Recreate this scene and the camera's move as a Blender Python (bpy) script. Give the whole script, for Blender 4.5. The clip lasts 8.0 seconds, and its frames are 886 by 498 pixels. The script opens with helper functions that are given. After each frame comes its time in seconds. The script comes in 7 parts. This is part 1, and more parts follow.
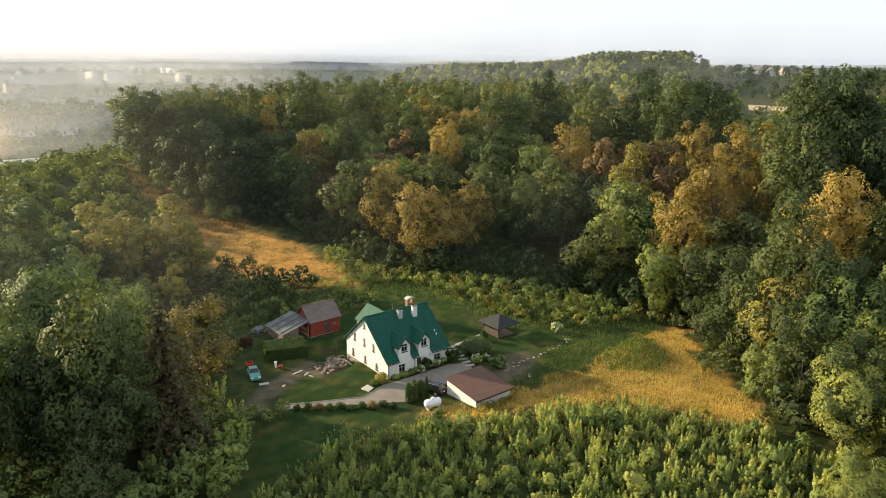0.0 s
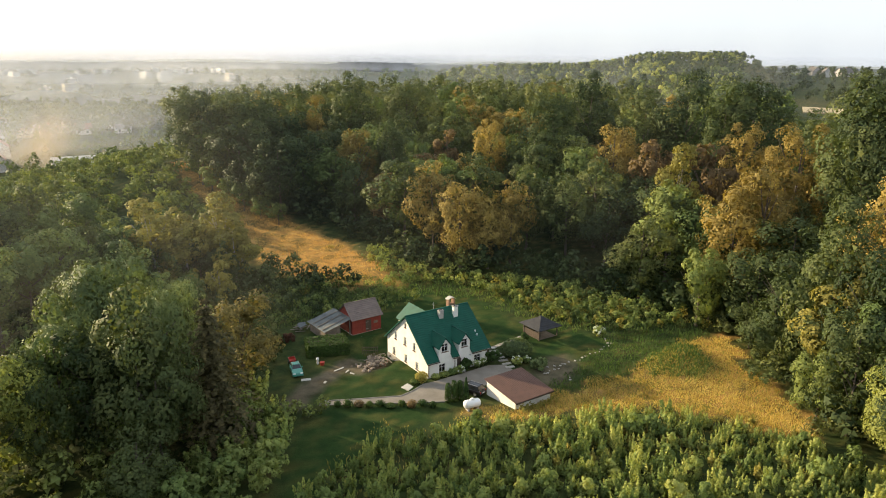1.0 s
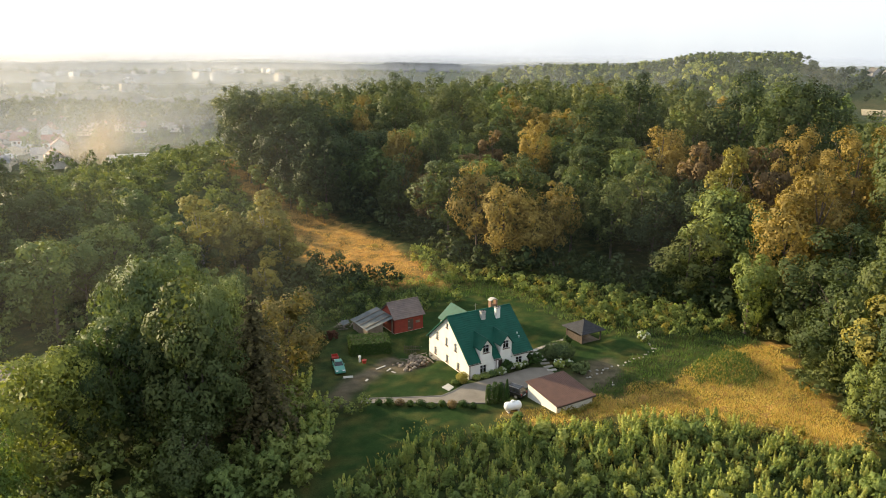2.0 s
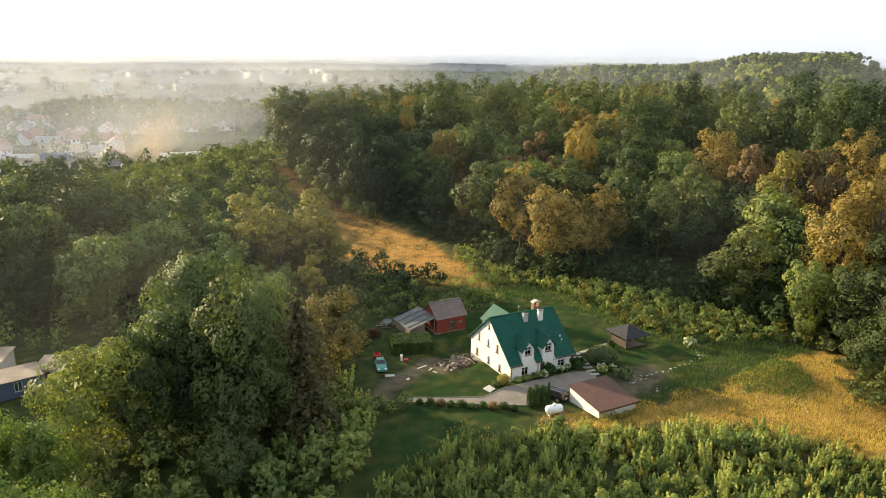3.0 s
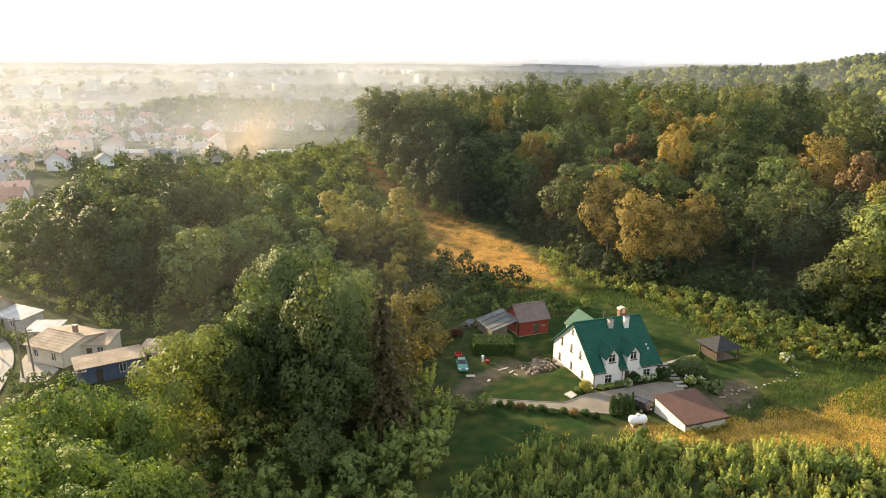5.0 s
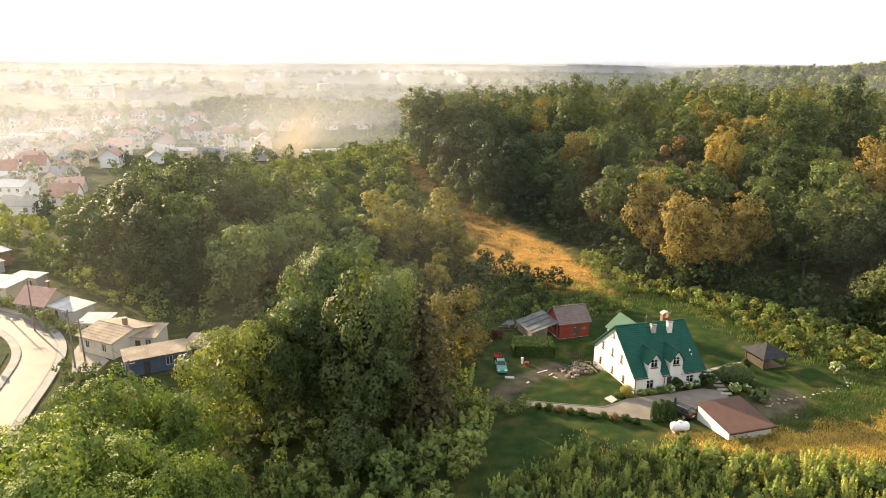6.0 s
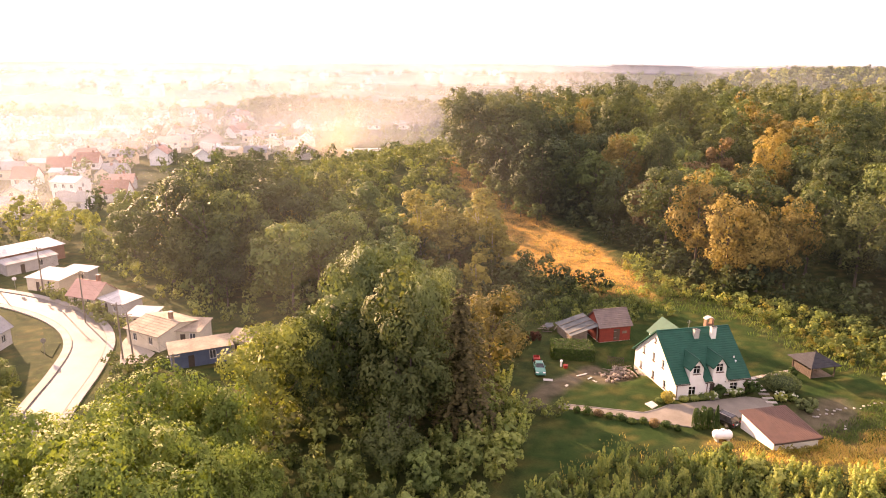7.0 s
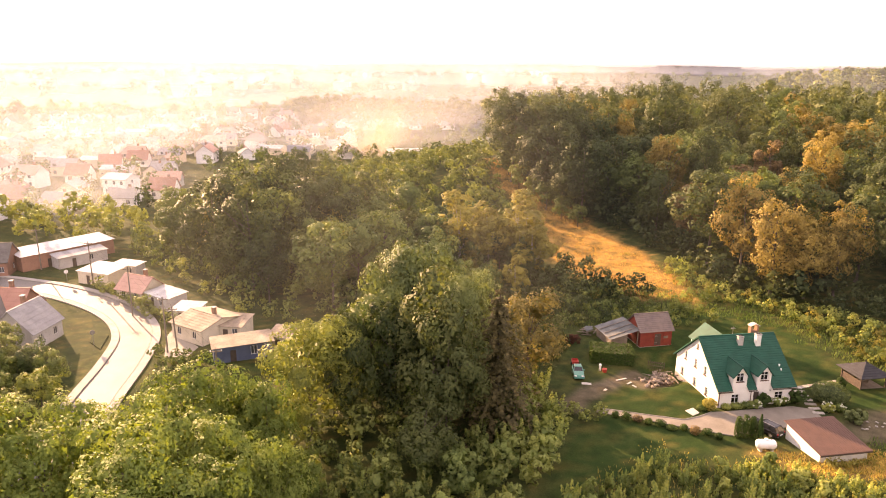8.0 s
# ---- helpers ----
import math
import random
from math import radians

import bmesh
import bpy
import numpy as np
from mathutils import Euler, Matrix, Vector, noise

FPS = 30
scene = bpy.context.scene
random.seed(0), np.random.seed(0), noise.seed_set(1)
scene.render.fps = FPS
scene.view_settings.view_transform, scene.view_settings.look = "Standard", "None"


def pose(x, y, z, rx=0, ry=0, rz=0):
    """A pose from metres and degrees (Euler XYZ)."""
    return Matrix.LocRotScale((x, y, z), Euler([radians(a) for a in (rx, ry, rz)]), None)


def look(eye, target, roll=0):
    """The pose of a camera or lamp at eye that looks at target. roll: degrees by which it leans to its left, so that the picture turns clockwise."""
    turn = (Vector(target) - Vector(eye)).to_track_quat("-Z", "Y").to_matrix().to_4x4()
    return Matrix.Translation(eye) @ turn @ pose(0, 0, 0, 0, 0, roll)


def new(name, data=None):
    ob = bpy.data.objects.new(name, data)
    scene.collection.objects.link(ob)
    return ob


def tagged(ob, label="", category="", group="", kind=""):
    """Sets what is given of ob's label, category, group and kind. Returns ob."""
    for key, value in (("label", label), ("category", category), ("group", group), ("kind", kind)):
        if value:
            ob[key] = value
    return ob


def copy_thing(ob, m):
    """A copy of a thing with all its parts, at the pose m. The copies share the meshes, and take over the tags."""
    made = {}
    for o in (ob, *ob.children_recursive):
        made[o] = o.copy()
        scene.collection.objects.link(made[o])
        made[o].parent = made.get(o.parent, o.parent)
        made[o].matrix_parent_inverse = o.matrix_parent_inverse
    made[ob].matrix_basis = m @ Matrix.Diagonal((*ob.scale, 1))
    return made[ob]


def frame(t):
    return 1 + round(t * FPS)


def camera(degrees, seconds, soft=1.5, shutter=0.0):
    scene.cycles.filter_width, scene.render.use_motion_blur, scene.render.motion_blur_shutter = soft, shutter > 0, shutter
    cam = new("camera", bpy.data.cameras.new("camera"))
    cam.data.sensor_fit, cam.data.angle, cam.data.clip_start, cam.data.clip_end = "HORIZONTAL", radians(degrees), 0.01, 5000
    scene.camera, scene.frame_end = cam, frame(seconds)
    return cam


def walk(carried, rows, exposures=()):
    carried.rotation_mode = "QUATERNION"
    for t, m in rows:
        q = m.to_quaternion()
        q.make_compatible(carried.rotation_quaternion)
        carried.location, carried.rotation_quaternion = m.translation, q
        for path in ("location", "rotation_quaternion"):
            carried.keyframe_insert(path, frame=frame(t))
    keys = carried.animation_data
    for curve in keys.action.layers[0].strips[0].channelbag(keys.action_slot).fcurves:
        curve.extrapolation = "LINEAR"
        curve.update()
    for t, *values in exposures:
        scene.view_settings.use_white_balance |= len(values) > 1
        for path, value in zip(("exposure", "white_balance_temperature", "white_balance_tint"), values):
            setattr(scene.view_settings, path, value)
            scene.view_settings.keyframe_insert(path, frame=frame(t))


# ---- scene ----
# Camera: it hovers on one spot over the valley and turns to its left.
cam = camera(64.9, 8.0, 1.0)
EYE = Vector((0, 0, 46))
TURNS = [
    (0.0, 0.000, -15.263, 0.379),
    (0.5, 1.769, -15.262, 0.398),
    (1.0, 3.575, -15.256, 0.411),
    (1.5, 5.406, -15.245, 0.419),
    (2.0, 7.251, -15.233, 0.423),
    (2.5, 9.100, -15.220, 0.425),
    (3.0, 10.945, -15.209, 0.424),
    (3.5, 12.779, -15.199, 0.421),
    (4.0, 14.597, -15.192, 0.418),
    (4.5, 16.395, -15.188, 0.414),
    (5.0, 18.170, -15.186, 0.412),
    (5.5, 19.922, -15.186, 0.411),
    (6.0, 21.651, -15.188, 0.412),
    (6.5, 23.359, -15.190, 0.417),
    (7.0, 25.049, -15.190, 0.426),
    (7.5, 26.726, -15.187, 0.440),
    (8.0, 28.395, -15.179, 0.459),
]


def aim(yaw, pitch, roll):
    a, b = radians(yaw), radians(pitch)
    way = Vector((-math.sin(a) * math.cos(b), math.cos(a) * math.cos(b), math.sin(b)))
    return look(EYE, EYE + way, roll)


walk(cam, [(t, aim(a, b, c)) for t, a, b, c in TURNS], [(0.0, 1.08, 6500, 10), (3.0, 1.22, 6500, 10), (4.5, 1.38, 6700, 11), (6.0, 1.56, 7000, 14), (6.5, 1.66, 7300, 18), (7.0, 1.98, 8100, 44), (7.5, 2.2, 8700, 62), (8.0, 2.0, 8600, 42)])

# ---- light: a low warm sun behind the woods, under a pale hazy sky ----
SUN_AZ, SUN_EL = -66.0, 15.2
world = bpy.data.worlds.new("sky")
scene.world = world
world.use_nodes = True
wn = world.node_tree
sky = wn.nodes.new("ShaderNodeTexSky")
sky.sky_type = "NISHITA"
sky.sun_disc = False
sky.sun_elevation = radians(SUN_EL)
sky.sun_rotation = radians(SUN_AZ % 360)
sky.dust_density = 2.0
sky.air_density = 1.0
sky.ozone_density = 1.0
wn.links.new(sky.outputs[0], wn.nodes["Background"].inputs[0])
wn.nodes["Background"].inputs[1].default_value = 0.035
# thin bright haze that whitens the whole sky
veil = wn.nodes.new("ShaderNodeBackground")
veil.inputs[0].default_value, veil.inputs[1].default_value = (0.88, 0.95, 1.04, 1), 0.405
both = wn.nodes.new("ShaderNodeAddShader")
wn.links.new(wn.nodes["Background"].outputs[0], both.inputs[0])
wn.links.new(veil.outputs[0], both.inputs[1])
wn.links.new(both.outputs[0], wn.nodes["World Output"].inputs[0])
sun = new("sun", bpy.data.lights.new("sun", "SUN"))
sun.data.energy, sun.data.angle, sun.data.color = 5.0, radians(0.6), (1.0, 0.80, 0.50)
sa, se = radians(SUN_AZ), radians(SUN_EL)
sun.matrix_basis = look((0, 0, 0), (-math.sin(sa) * math.cos(se), -math.cos(sa) * math.cos(se), -math.sin(se)))
sun.location = (-300, 130, 120)


# ---- materials ----
def shader(name, rough=0.8, metal=0.0):
    m = bpy.data.materials.new(name)
    m.use_nodes = True
    t = m.node_tree
    b = t.nodes["Principled BSDF"]
    b.inputs["Roughness"].default_value = rough
    b.inputs["Metallic"].default_value = metal
    return m, t, b


def noise_node(t, scale, detail=4.0, coord="Object", rough=0.55):
    c = t.nodes.new("ShaderNodeTexCoord")
    n = t.nodes.new("ShaderNodeTexNoise")
    n.inputs["Scale"].default_value = scale
    n.inputs["Detail"].default_value = detail
    n.inputs["Roughness"].default_value = rough
    t.links.new(c.outputs[coord], n.inputs["Vector"])
    return n


def ramp(t, source, stops):
    r = t.nodes.new("ShaderNodeValToRGB")
    e = r.color_ramp.elements
    while len(e) < len(stops):
        e.new(0.5)
    for k, (p, c) in zip(e, stops):
        k.position, k.color = p, (*c, 1)
    if source is not None:
        t.links.new(source, r.inputs[0])
    return r


def mixed(t, kind, fac, a, b):
    n = t.nodes.new("ShaderNodeMix")
    n.data_type, n.blend_type = "RGBA", kind
    for k, v in ((0, fac), (6, a), (7, b)):
        if isinstance(v, (int, float)):
            n.inputs[k].default_value = v
        elif isinstance(v, tuple):
            n.inputs[k].default_value = (*v, 1)
        else:
            t.links.new(v, n.inputs[k])
    return n.outputs[2]


def maths(t, op, a, b=0.0):
    n = t.nodes.new("ShaderNodeMath")
    n.operation = op
    for k, v in ((0, a), (1, b)):
        if isinstance(v, (int, float)):
            n.inputs[k].default_value = v
        else:
            t.links.new(v, n.inputs[k])
    return n.outputs[0]


def bumped(t, b, height, strength=0.3, dist=0.05):
    n = t.nodes.new("ShaderNodeBump")
    n.inputs["Strength"].default_value, n.inputs["Distance"].default_value = strength, dist
    t.links.new(height, n.inputs["Height"])
    t.links.new(n.outputs[0], b.inputs["Normal"])


def plain(name, dark, light, scale=3.0, rough=0.8, metal=0.0, fine=30.0, bump=0.2, spread=0.0):
    """Paint, stone, metal or wood: two sizes of variation and a fine relief."""
    m, t, b = shader(name, rough, metal)
    big, small = noise_node(t, scale), noise_node(t, fine, 3.0)
    f = maths(t, "ADD", maths(t, "MULTIPLY", big.outputs[0], 0.65), maths(t, "MULTIPLY", small.outputs[0], 0.35))
    if spread:
        o = t.nodes.new("ShaderNodeObjectInfo")
        f = maths(t, "ADD", f, maths(t, "MULTIPLY", maths(t, "SUBTRACT", o.outputs["Random"], 0.5), spread))
    r = ramp(t, f, [(0.3, dark), (0.7, light)])
    t.links.new(r.outputs[0], b.inputs["Base Color"])
    if bump:
        bumped(t, b, small.outputs[0], bump, 0.02)
    return m


def leaf(name, dark, mid, light, glow=0.26, spread=0.6):
    """Foliage: each tree and each leaf has its own shade; light comes through the leaves."""
    m, t, b = shader(name, 0.62)
    o = t.nodes.new("ShaderNodeObjectInfo")
    a = t.nodes.new("ShaderNodeAttribute")
    a.attribute_name = "tint"
    f = maths(t, "ADD", a.outputs["Fac"], maths(t, "MULTIPLY", maths(t, "SUBTRACT", o.outputs["Random"], 0.5), spread))
    r = ramp(t, f, [(0.05, dark), (0.5, mid), (0.95, light)])
    t.links.new(r.outputs[0], b.inputs["Base Color"])
    b.inputs["Specular IOR Level"].default_value = 0.1
    tr = t.nodes.new("ShaderNodeBsdfTranslucent")
    t.links.new(mixed(t, "MULTIPLY", 1.0, r.outputs[0], (1.3, 1.28, 0.6)), tr.inputs[0])
    mx = t.nodes.new("ShaderNodeMixShader")
    mx.inputs[0].default_value = glow
    t.links.new(b.outputs[0], mx.inputs[1])
    t.links.new(tr.outputs[0], mx.inputs[2])
    t.links.new(mx.outputs[0], t.nodes["Material Output"].inputs[0])
    return m


LEAF_OAK = leaf("leaf_oak", (0.028, 0.045, 0.02), (0.066, 0.09, 0.034), (0.14, 0.155, 0.055))
LEAF_MAPLE = leaf("leaf_maple", (0.044, 0.074, 0.027), (0.118, 0.16, 0.05), (0.23, 0.26, 0.075))
LEAF_FRESH = leaf("leaf_fresh", (0.05, 0.088, 0.022), (0.135, 0.19, 0.046), (0.26, 0.31, 0.075), 0.32, 0.3)
LEAF_GOLD = leaf("leaf_gold", (0.10, 0.085, 0.028), (0.265, 0.198, 0.058), (0.45, 0.335, 0.10), 0.28, 0.4)
LEAF_RUST = leaf("leaf_rust", (0.075, 0.055, 0.028), (0.19, 0.13, 0.062), (0.31, 0.21, 0.095), 0.28, 0.4)
LEAF_BIRCH = leaf("leaf_birch", (0.085, 0.09, 0.028), (0.25, 0.225, 0.06), (0.42, 0.365, 0.095), 0.34, 0.3)
LEAF_WILLOW = leaf("leaf_willow", (0.06, 0.088, 0.042), (0.155, 0.195, 0.08), (0.29, 0.32, 0.12), 0.28, 0.4)
LEAF_SPRUCE = leaf("leaf_spruce", (0.042, 0.042, 0.022), (0.115, 0.10, 0.046), (0.23, 0.18, 0.075), 0.26, 0.3)
LEAF_ALDER = leaf("leaf_alder", (0.05, 0.05, 0.024), (0.135, 0.118, 0.046), (0.27, 0.215, 0.075), 0.26, 0.2)
LEAF_BUSH = leaf("leaf_bush", (0.078, 0.125, 0.044), (0.225, 0.285, 0.088), (0.46, 0.46, 0.135), 0.36, 0.5)
LEAF_ASH = leaf("leaf_ash", (0.07, 0.095, 0.03), (0.195, 0.225, 0.064), (0.37, 0.38, 0.11), 0.34, 0.3)
# light yellow-green leaves, with sunlight partly put into the colour
LEAF_SUNNY = leaf("leaf_sunny", (0.08, 0.11, 0.03), (0.205, 0.24, 0.062), (0.36, 0.375, 0.095), 0.32, 0.6)
BARK = plain("bark", (0.05, 0.04, 0.03), (0.14, 0.11, 0.085), 1.5, 0.95, 0, 18.0, 0.6)
BARK_PALE = plain("bark_pale", (0.16, 0.14, 0.12), (0.5, 0.47, 0.42), 2.0, 0.9, 0, 14.0, 0.4)


# ---- terrain ----
def smooth(v):
    v = np.clip(v, 0.0, 1.0)
    return v * v * (3 - 2 * v)


def height(x, y):
    """Height of the ground: a flat valley floor with the house, wooded slopes behind and to the right of it."""
    x, y = np.asarray(x, float), np.asarray(y, float)
    s = (y - 128) + 0.5 * np.minimum(x, 0)
    back = 17 * smooth(s / 200) * smooth((x + 0.44 * y + 22) / 45) * (1 - 0.7 * smooth((y - 320) / 180)) * (1 - 0.8 * smooth((x - 0.38 * y - 10) / 80) * smooth((y - 250) / 150))
    knoll = 12 * np.exp(-((x + 104) ** 2 + (y - 222) ** 2) / (2 * 31**2))
    side = 12 * smooth((x - 44 + 0.10 * (100 - y)) / 70)
    rise = 8 * np.exp(-(((x - 520) / 200) ** 2 + ((y - 900) / 120) ** 2))
    q, d = x / np.maximum(np.abs(y), 1.0), np.hypot(x, y)
    crest = (28 + 6 * smooth(q / 0.25)) * smooth((q + 0.13) / 0.09) * (1 - 0.55 * smooth((q - 0.335) / 0.045))
    far = crest * np.exp(-(((d - 890) / 210) ** 2)) * (y > 0)
    z = np.maximum(back, side) + 0.35 * np.minimum(back, side) + knoll + rise + far
    z = z + 0.9 * smooth((92 - y) / 14) * smooth((x + 6) / 8) * smooth((60 - x) / 20)
    z = z + 1.3 * np.exp(-(((x - 31) / 5.5) ** 2 + ((y - 104) / 6) ** 2))
    far_fade = smooth((1500 - np.hypot(x, y)) / 500)
    return z * far_fade


def ground_z(x, y):
    return float(height(x, y))


def inside(poly, x, y, soft=1.0):
    """1 inside a polygon, falling to 0 over soft metres outside it."""
    x, y = np.asarray(x, float), np.asarray(y, float)
    hit = np.zeros(x.shape, bool)
    near = np.full(x.shape, 1e9)
    for (ax, ay), (bx, by) in zip(poly, poly[1:] + poly[:1]):
        cross = ((ay > y) != (by > y)) & (x < (bx - ax) * (y - ay) / ((by - ay) if by != ay else 1e-9) + ax)
        hit ^= cross
        k = np.clip(((x - ax) * (bx - ax) + (y - ay) * (by - ay)) / ((bx - ax) ** 2 + (by - ay) ** 2), 0, 1)
        near = np.minimum(near, np.hypot(x - ax - k * (bx - ax), y - ay - k * (by - ay)))
    return np.where(hit, 1.0, smooth(1 - near / soft))


def frayed(poly, x, y, soft=2.0):
    """Like inside, with a ragged outline."""
    u = x + 1.3 * np.sin(0.62 * y + 1.7 * np.sin(0.31 * x)) + 0.6 * np.sin(1.7 * y + 0.9 * x)
    v = y + 1.3 * np.sin(0.57 * x + 1.9 * np.sin(0.27 * y)) + 0.6 * np.sin(1.9 * x - 0.8 * y)
    return inside(poly, u, v, soft)


LAWN_GABLE = [(-22.5, 88), (-20.1, 95), (-15, 100.5), (-8.5, 95.2), (-9.9, 92), (-11.6, 89.4)]
LAWN_LOW = [(-21, 84.8), (-5, 86.8), (-10, 79.8), (-17.5, 67), (-20.2, 65), (-22, 73.5)]
LAWN_REAR = [(-24, 130), (-8, 137), (-1.6, 131), (6.4, 116), (1.2, 107), (-9, 105), (-20, 100.5), (-28, 105), (-30, 112)]
LAWN_GAZEBO = [(4.6, 109), (12.8, 118), (21.5, 111), (12.5, 102), (7, 103)]
DRY_RIGHT = [(17, 94), (24.3, 100), (31.8, 108.6), (37.2, 113.8), (42, 114.5), (39.4, 102), (41.2, 97.8), (42.8, 90.4), (42.4, 82), (39, 80), (34, 85.5), (30, 88), (20, 88.5), (10, 85), (0, 83.5), (5, 86), (9.4, 89.5)]
GREEN_MOUND = [(25.5, 97.5), (27.6, 104.5), (34.5, 110), (35.4, 104), (31.7, 97.6)]
DRY_MEADOW = [(-104, 222), (-80, 214), (-58, 187), (-42, 173), (-29, 158), (-19, 141), (-27, 138), (-36, 140), (-48, 150), (-62, 170), (-90, 205)]
TRACK = [(-27.0, 84), (-26.2, 90.7), (-23.7, 95), (-21.7, 99.5), (-20.6, 101.5), (-19.8, 101), (-20.7, 98), (-22.3, 93.8), (-24.2, 88), (-24.8, 84)]
SOIL = [(-20, 96.5), (-17.8, 95.5), (-14.8, 100.5), (-16, 102.5), (-19, 100)]
BARE = [(8.7, 98), (11, 103), (13.2, 104.5), (13.8, 99.4), (11, 95), (8.8, 95.5)]


def axis(lo, hi, step, reach, grow=1.22):
    """Even steps from lo to hi, growing ones beyond, out to reach."""
    mid = list(np.arange(lo, hi + 0.01, step))
    out, d = [hi], step
    while out[-1] < reach:
        d *= grow
        out.append(out[-1] + d)
    back, d = [lo], step
    while back[-1] > -reach:
        d *= grow
        back.append(back[-1] - d)
    return np.array(back[:0:-1] + mid + out[1:])


def grid_mesh(name, xs, ys):
    gx, gy = np.meshgrid(xs, ys)
    gz = height(gx, gy)
    rough = smooth((gx + 170) / 30) * smooth((260 - np.hypot(gx, gy)) / 60) * np.where((gx < -62) & (gy < 114), 0.0, 1.0)
    lawns = np.maximum.reduce([inside(p, gx, gy, 2.0) for p in (LAWN_GABLE, LAWN_LOW, LAWN_REAR, LAWN_GAZEBO)])
    bump = np.random.default_rng(3).normal(0, 0.10, gx.shape) * rough * (1 - 0.85 * lawns)
    near_house = inside([(-34, 82), (-24, 104), (-10, 112), (14, 112), (14, 86), (-4, 84)], gx, gy, 4.0)
    gz = gz + bump * (1 - near_house)
    # the plot drops a little behind the gable
    gz = gz - 1.0 * inside([(-16.5, 100), (-19, 102), (-18.5, 108), (-13, 110), (-13, 106)], gx, gy, 3.0)
    v = np.stack([gx, gy, gz], -1).reshape(-1, 3)
    nx, ny = len(xs), len(ys)
    i = (np.arange(ny - 1)[:, None] * nx + np.arange(nx - 1)).ravel()
    f = np.stack([i, i + 1, i + 1 + nx, i + nx], 1)
    me = bpy.data.meshes.new(name)
    me.from_pydata(v.tolist(), [], f.tolist())
    me.polygons.foreach_set("use_smooth", np.ones(len(f), bool))
    wob = np.random.default_rng(4).normal(0, 0.10, gx.shape)
    dry = np.clip(np.maximum(frayed(DRY_RIGHT, gx, gy, 2.5) * (1 - 0.45 * frayed(GREEN_MOUND, gx, gy, 2.0)), frayed(DRY_MEADOW, gx, gy, 4.0)) + wob * 0.8, 0, 1)
    dirt = np.maximum.reduce([0.85 * inside(TRACK, gx, gy, 1.2), 0.7 * inside(BARE, gx, gy, 2.0), 0.8 * inside(SOIL, gx, gy, 0.8)])
    for key, val in (("dry", dry), ("lawn", lawns), ("dirt", np.clip(dirt + wob * 0.5 * (dirt > 0.05), 0, 1))):
        me.attributes.new(key, "FLOAT", "POINT").data.foreach_set("value", val.ravel().astype(np.float32))
    return me


def ground_material():
    m, t, b = shader("ground_cover", 0.95)
    b.inputs["Specular IOR Level"].default_value = 0.05

    def attr(n):
        a = t.nodes.new("ShaderNodeAttribute")
        a.attribute_name = n
        return a.outputs["Fac"]

    big, mid, small = noise_node(t, 0.05, 5), noise_node(t, 0.45, 4), noise_node(t, 6.0, 3)
    rough = ramp(t, mid.outputs[0], [(0.3, (0.024, 0.038, 0.015)), (0.55, (0.043, 0.062, 0.021)), (0.75, (0.085, 0.085, 0.03))])
    lawn = ramp(t, mid.outputs[0], [(0.25, (0.015, 0.033, 0.010)), (0.5, (0.024, 0.050, 0.014)), (0.75, (0.040, 0.064, 0.020))])
    dry = ramp(t, mid.outputs[0], [(0.25, (0.22, 0.15, 0.045)), (0.5, (0.38, 0.22, 0.075)), (0.8, (0.50, 0.33, 0.12))])
    dirt = ramp(t, mid.outputs[0], [(0.3, (0.075, 0.058, 0.042)), (0.7, (0.19, 0.152, 0.115))])
    c = mixed(t, "MIX", attr("lawn"), rough.outputs[0], lawn.outputs[0])
    patch = ramp(t, noise_node(t, 0.22, 4).outputs[0], [(0.36, (0.35, 0.35, 0.35)), (0.52, (1, 1, 1))])
    c = mixed(t, "MIX", maths(t, "MULTIPLY", attr("dry"), patch.outputs[0]), c, dry.outputs[0])
    c = mixed(t, "MIX", attr("dirt"), c, dirt.outputs[0])
    shade = ramp(t, small.outputs[0], [(0.3, (0.7, 0.7, 0.7)), (0.7, (1.15, 1.15, 1.15))])
    c = mixed(t, "MULTIPLY", 1.0, c, shade.outputs[0])
    shade2 = ramp(t, big.outputs[0], [(0.35, (0.8, 0.85, 0.8)), (0.65, (1.15, 1.1, 1.0))])
    c = mixed(t, "MULTIPLY", 1.0, c, shade2.outputs[0])
    t.links.new(c, b.inputs["Base Color"])
    bumped(t, b, small.outputs[0], 0.6, 0.15)
    return m


GROUND = ground_material()
ground = new("ground", grid_mesh("ground", axis(-130, 70, 1.3, 4600), axis(40, 240, 1.3, 4600)))
ground.data.materials.append(GROUND)
tagged(ground, "green valley floor and slopes with lawns, dry meadow and bare earth", "ground", kind="structure")


# ---- plants: leaf clouds as arrays, then meshes ----
def leaf_quads(rng, pos, nor, size, tint, squash=1.0, soft=None):
    """One small leaf spray at each place; soft: the direction in which the spray as a whole faces."""
    n = len(pos)
    soft = nor if soft is None else soft
    soft = soft / np.maximum(np.linalg.norm(soft, axis=1, keepdims=True), 1e-6)
    nor = nor / np.maximum(np.linalg.norm(nor, axis=1, keepdims=True), 1e-6)
    r = rng.normal(size=(n, 3))
    a = np.cross(nor, r)
    a /= np.maximum(np.linalg.norm(a, axis=1, keepdims=True), 1e-6)
    b = np.cross(nor, a)
    s = (size * rng.uniform(0.6, 1.4, n))[:, None]
    v = np.stack([pos - a * s * 0.5 - b * s * 0.25 * squash, pos + a * s * 0.5 - b * s * 0.2 * squash + nor * s * 0.12, pos + b * s * 0.62 * squash], 1)
    f = np.arange(3 * n).reshape(n, 3)
    return v.reshape(-1, 3), f, np.repeat(tint, 3), np.repeat(soft, 3, axis=0)


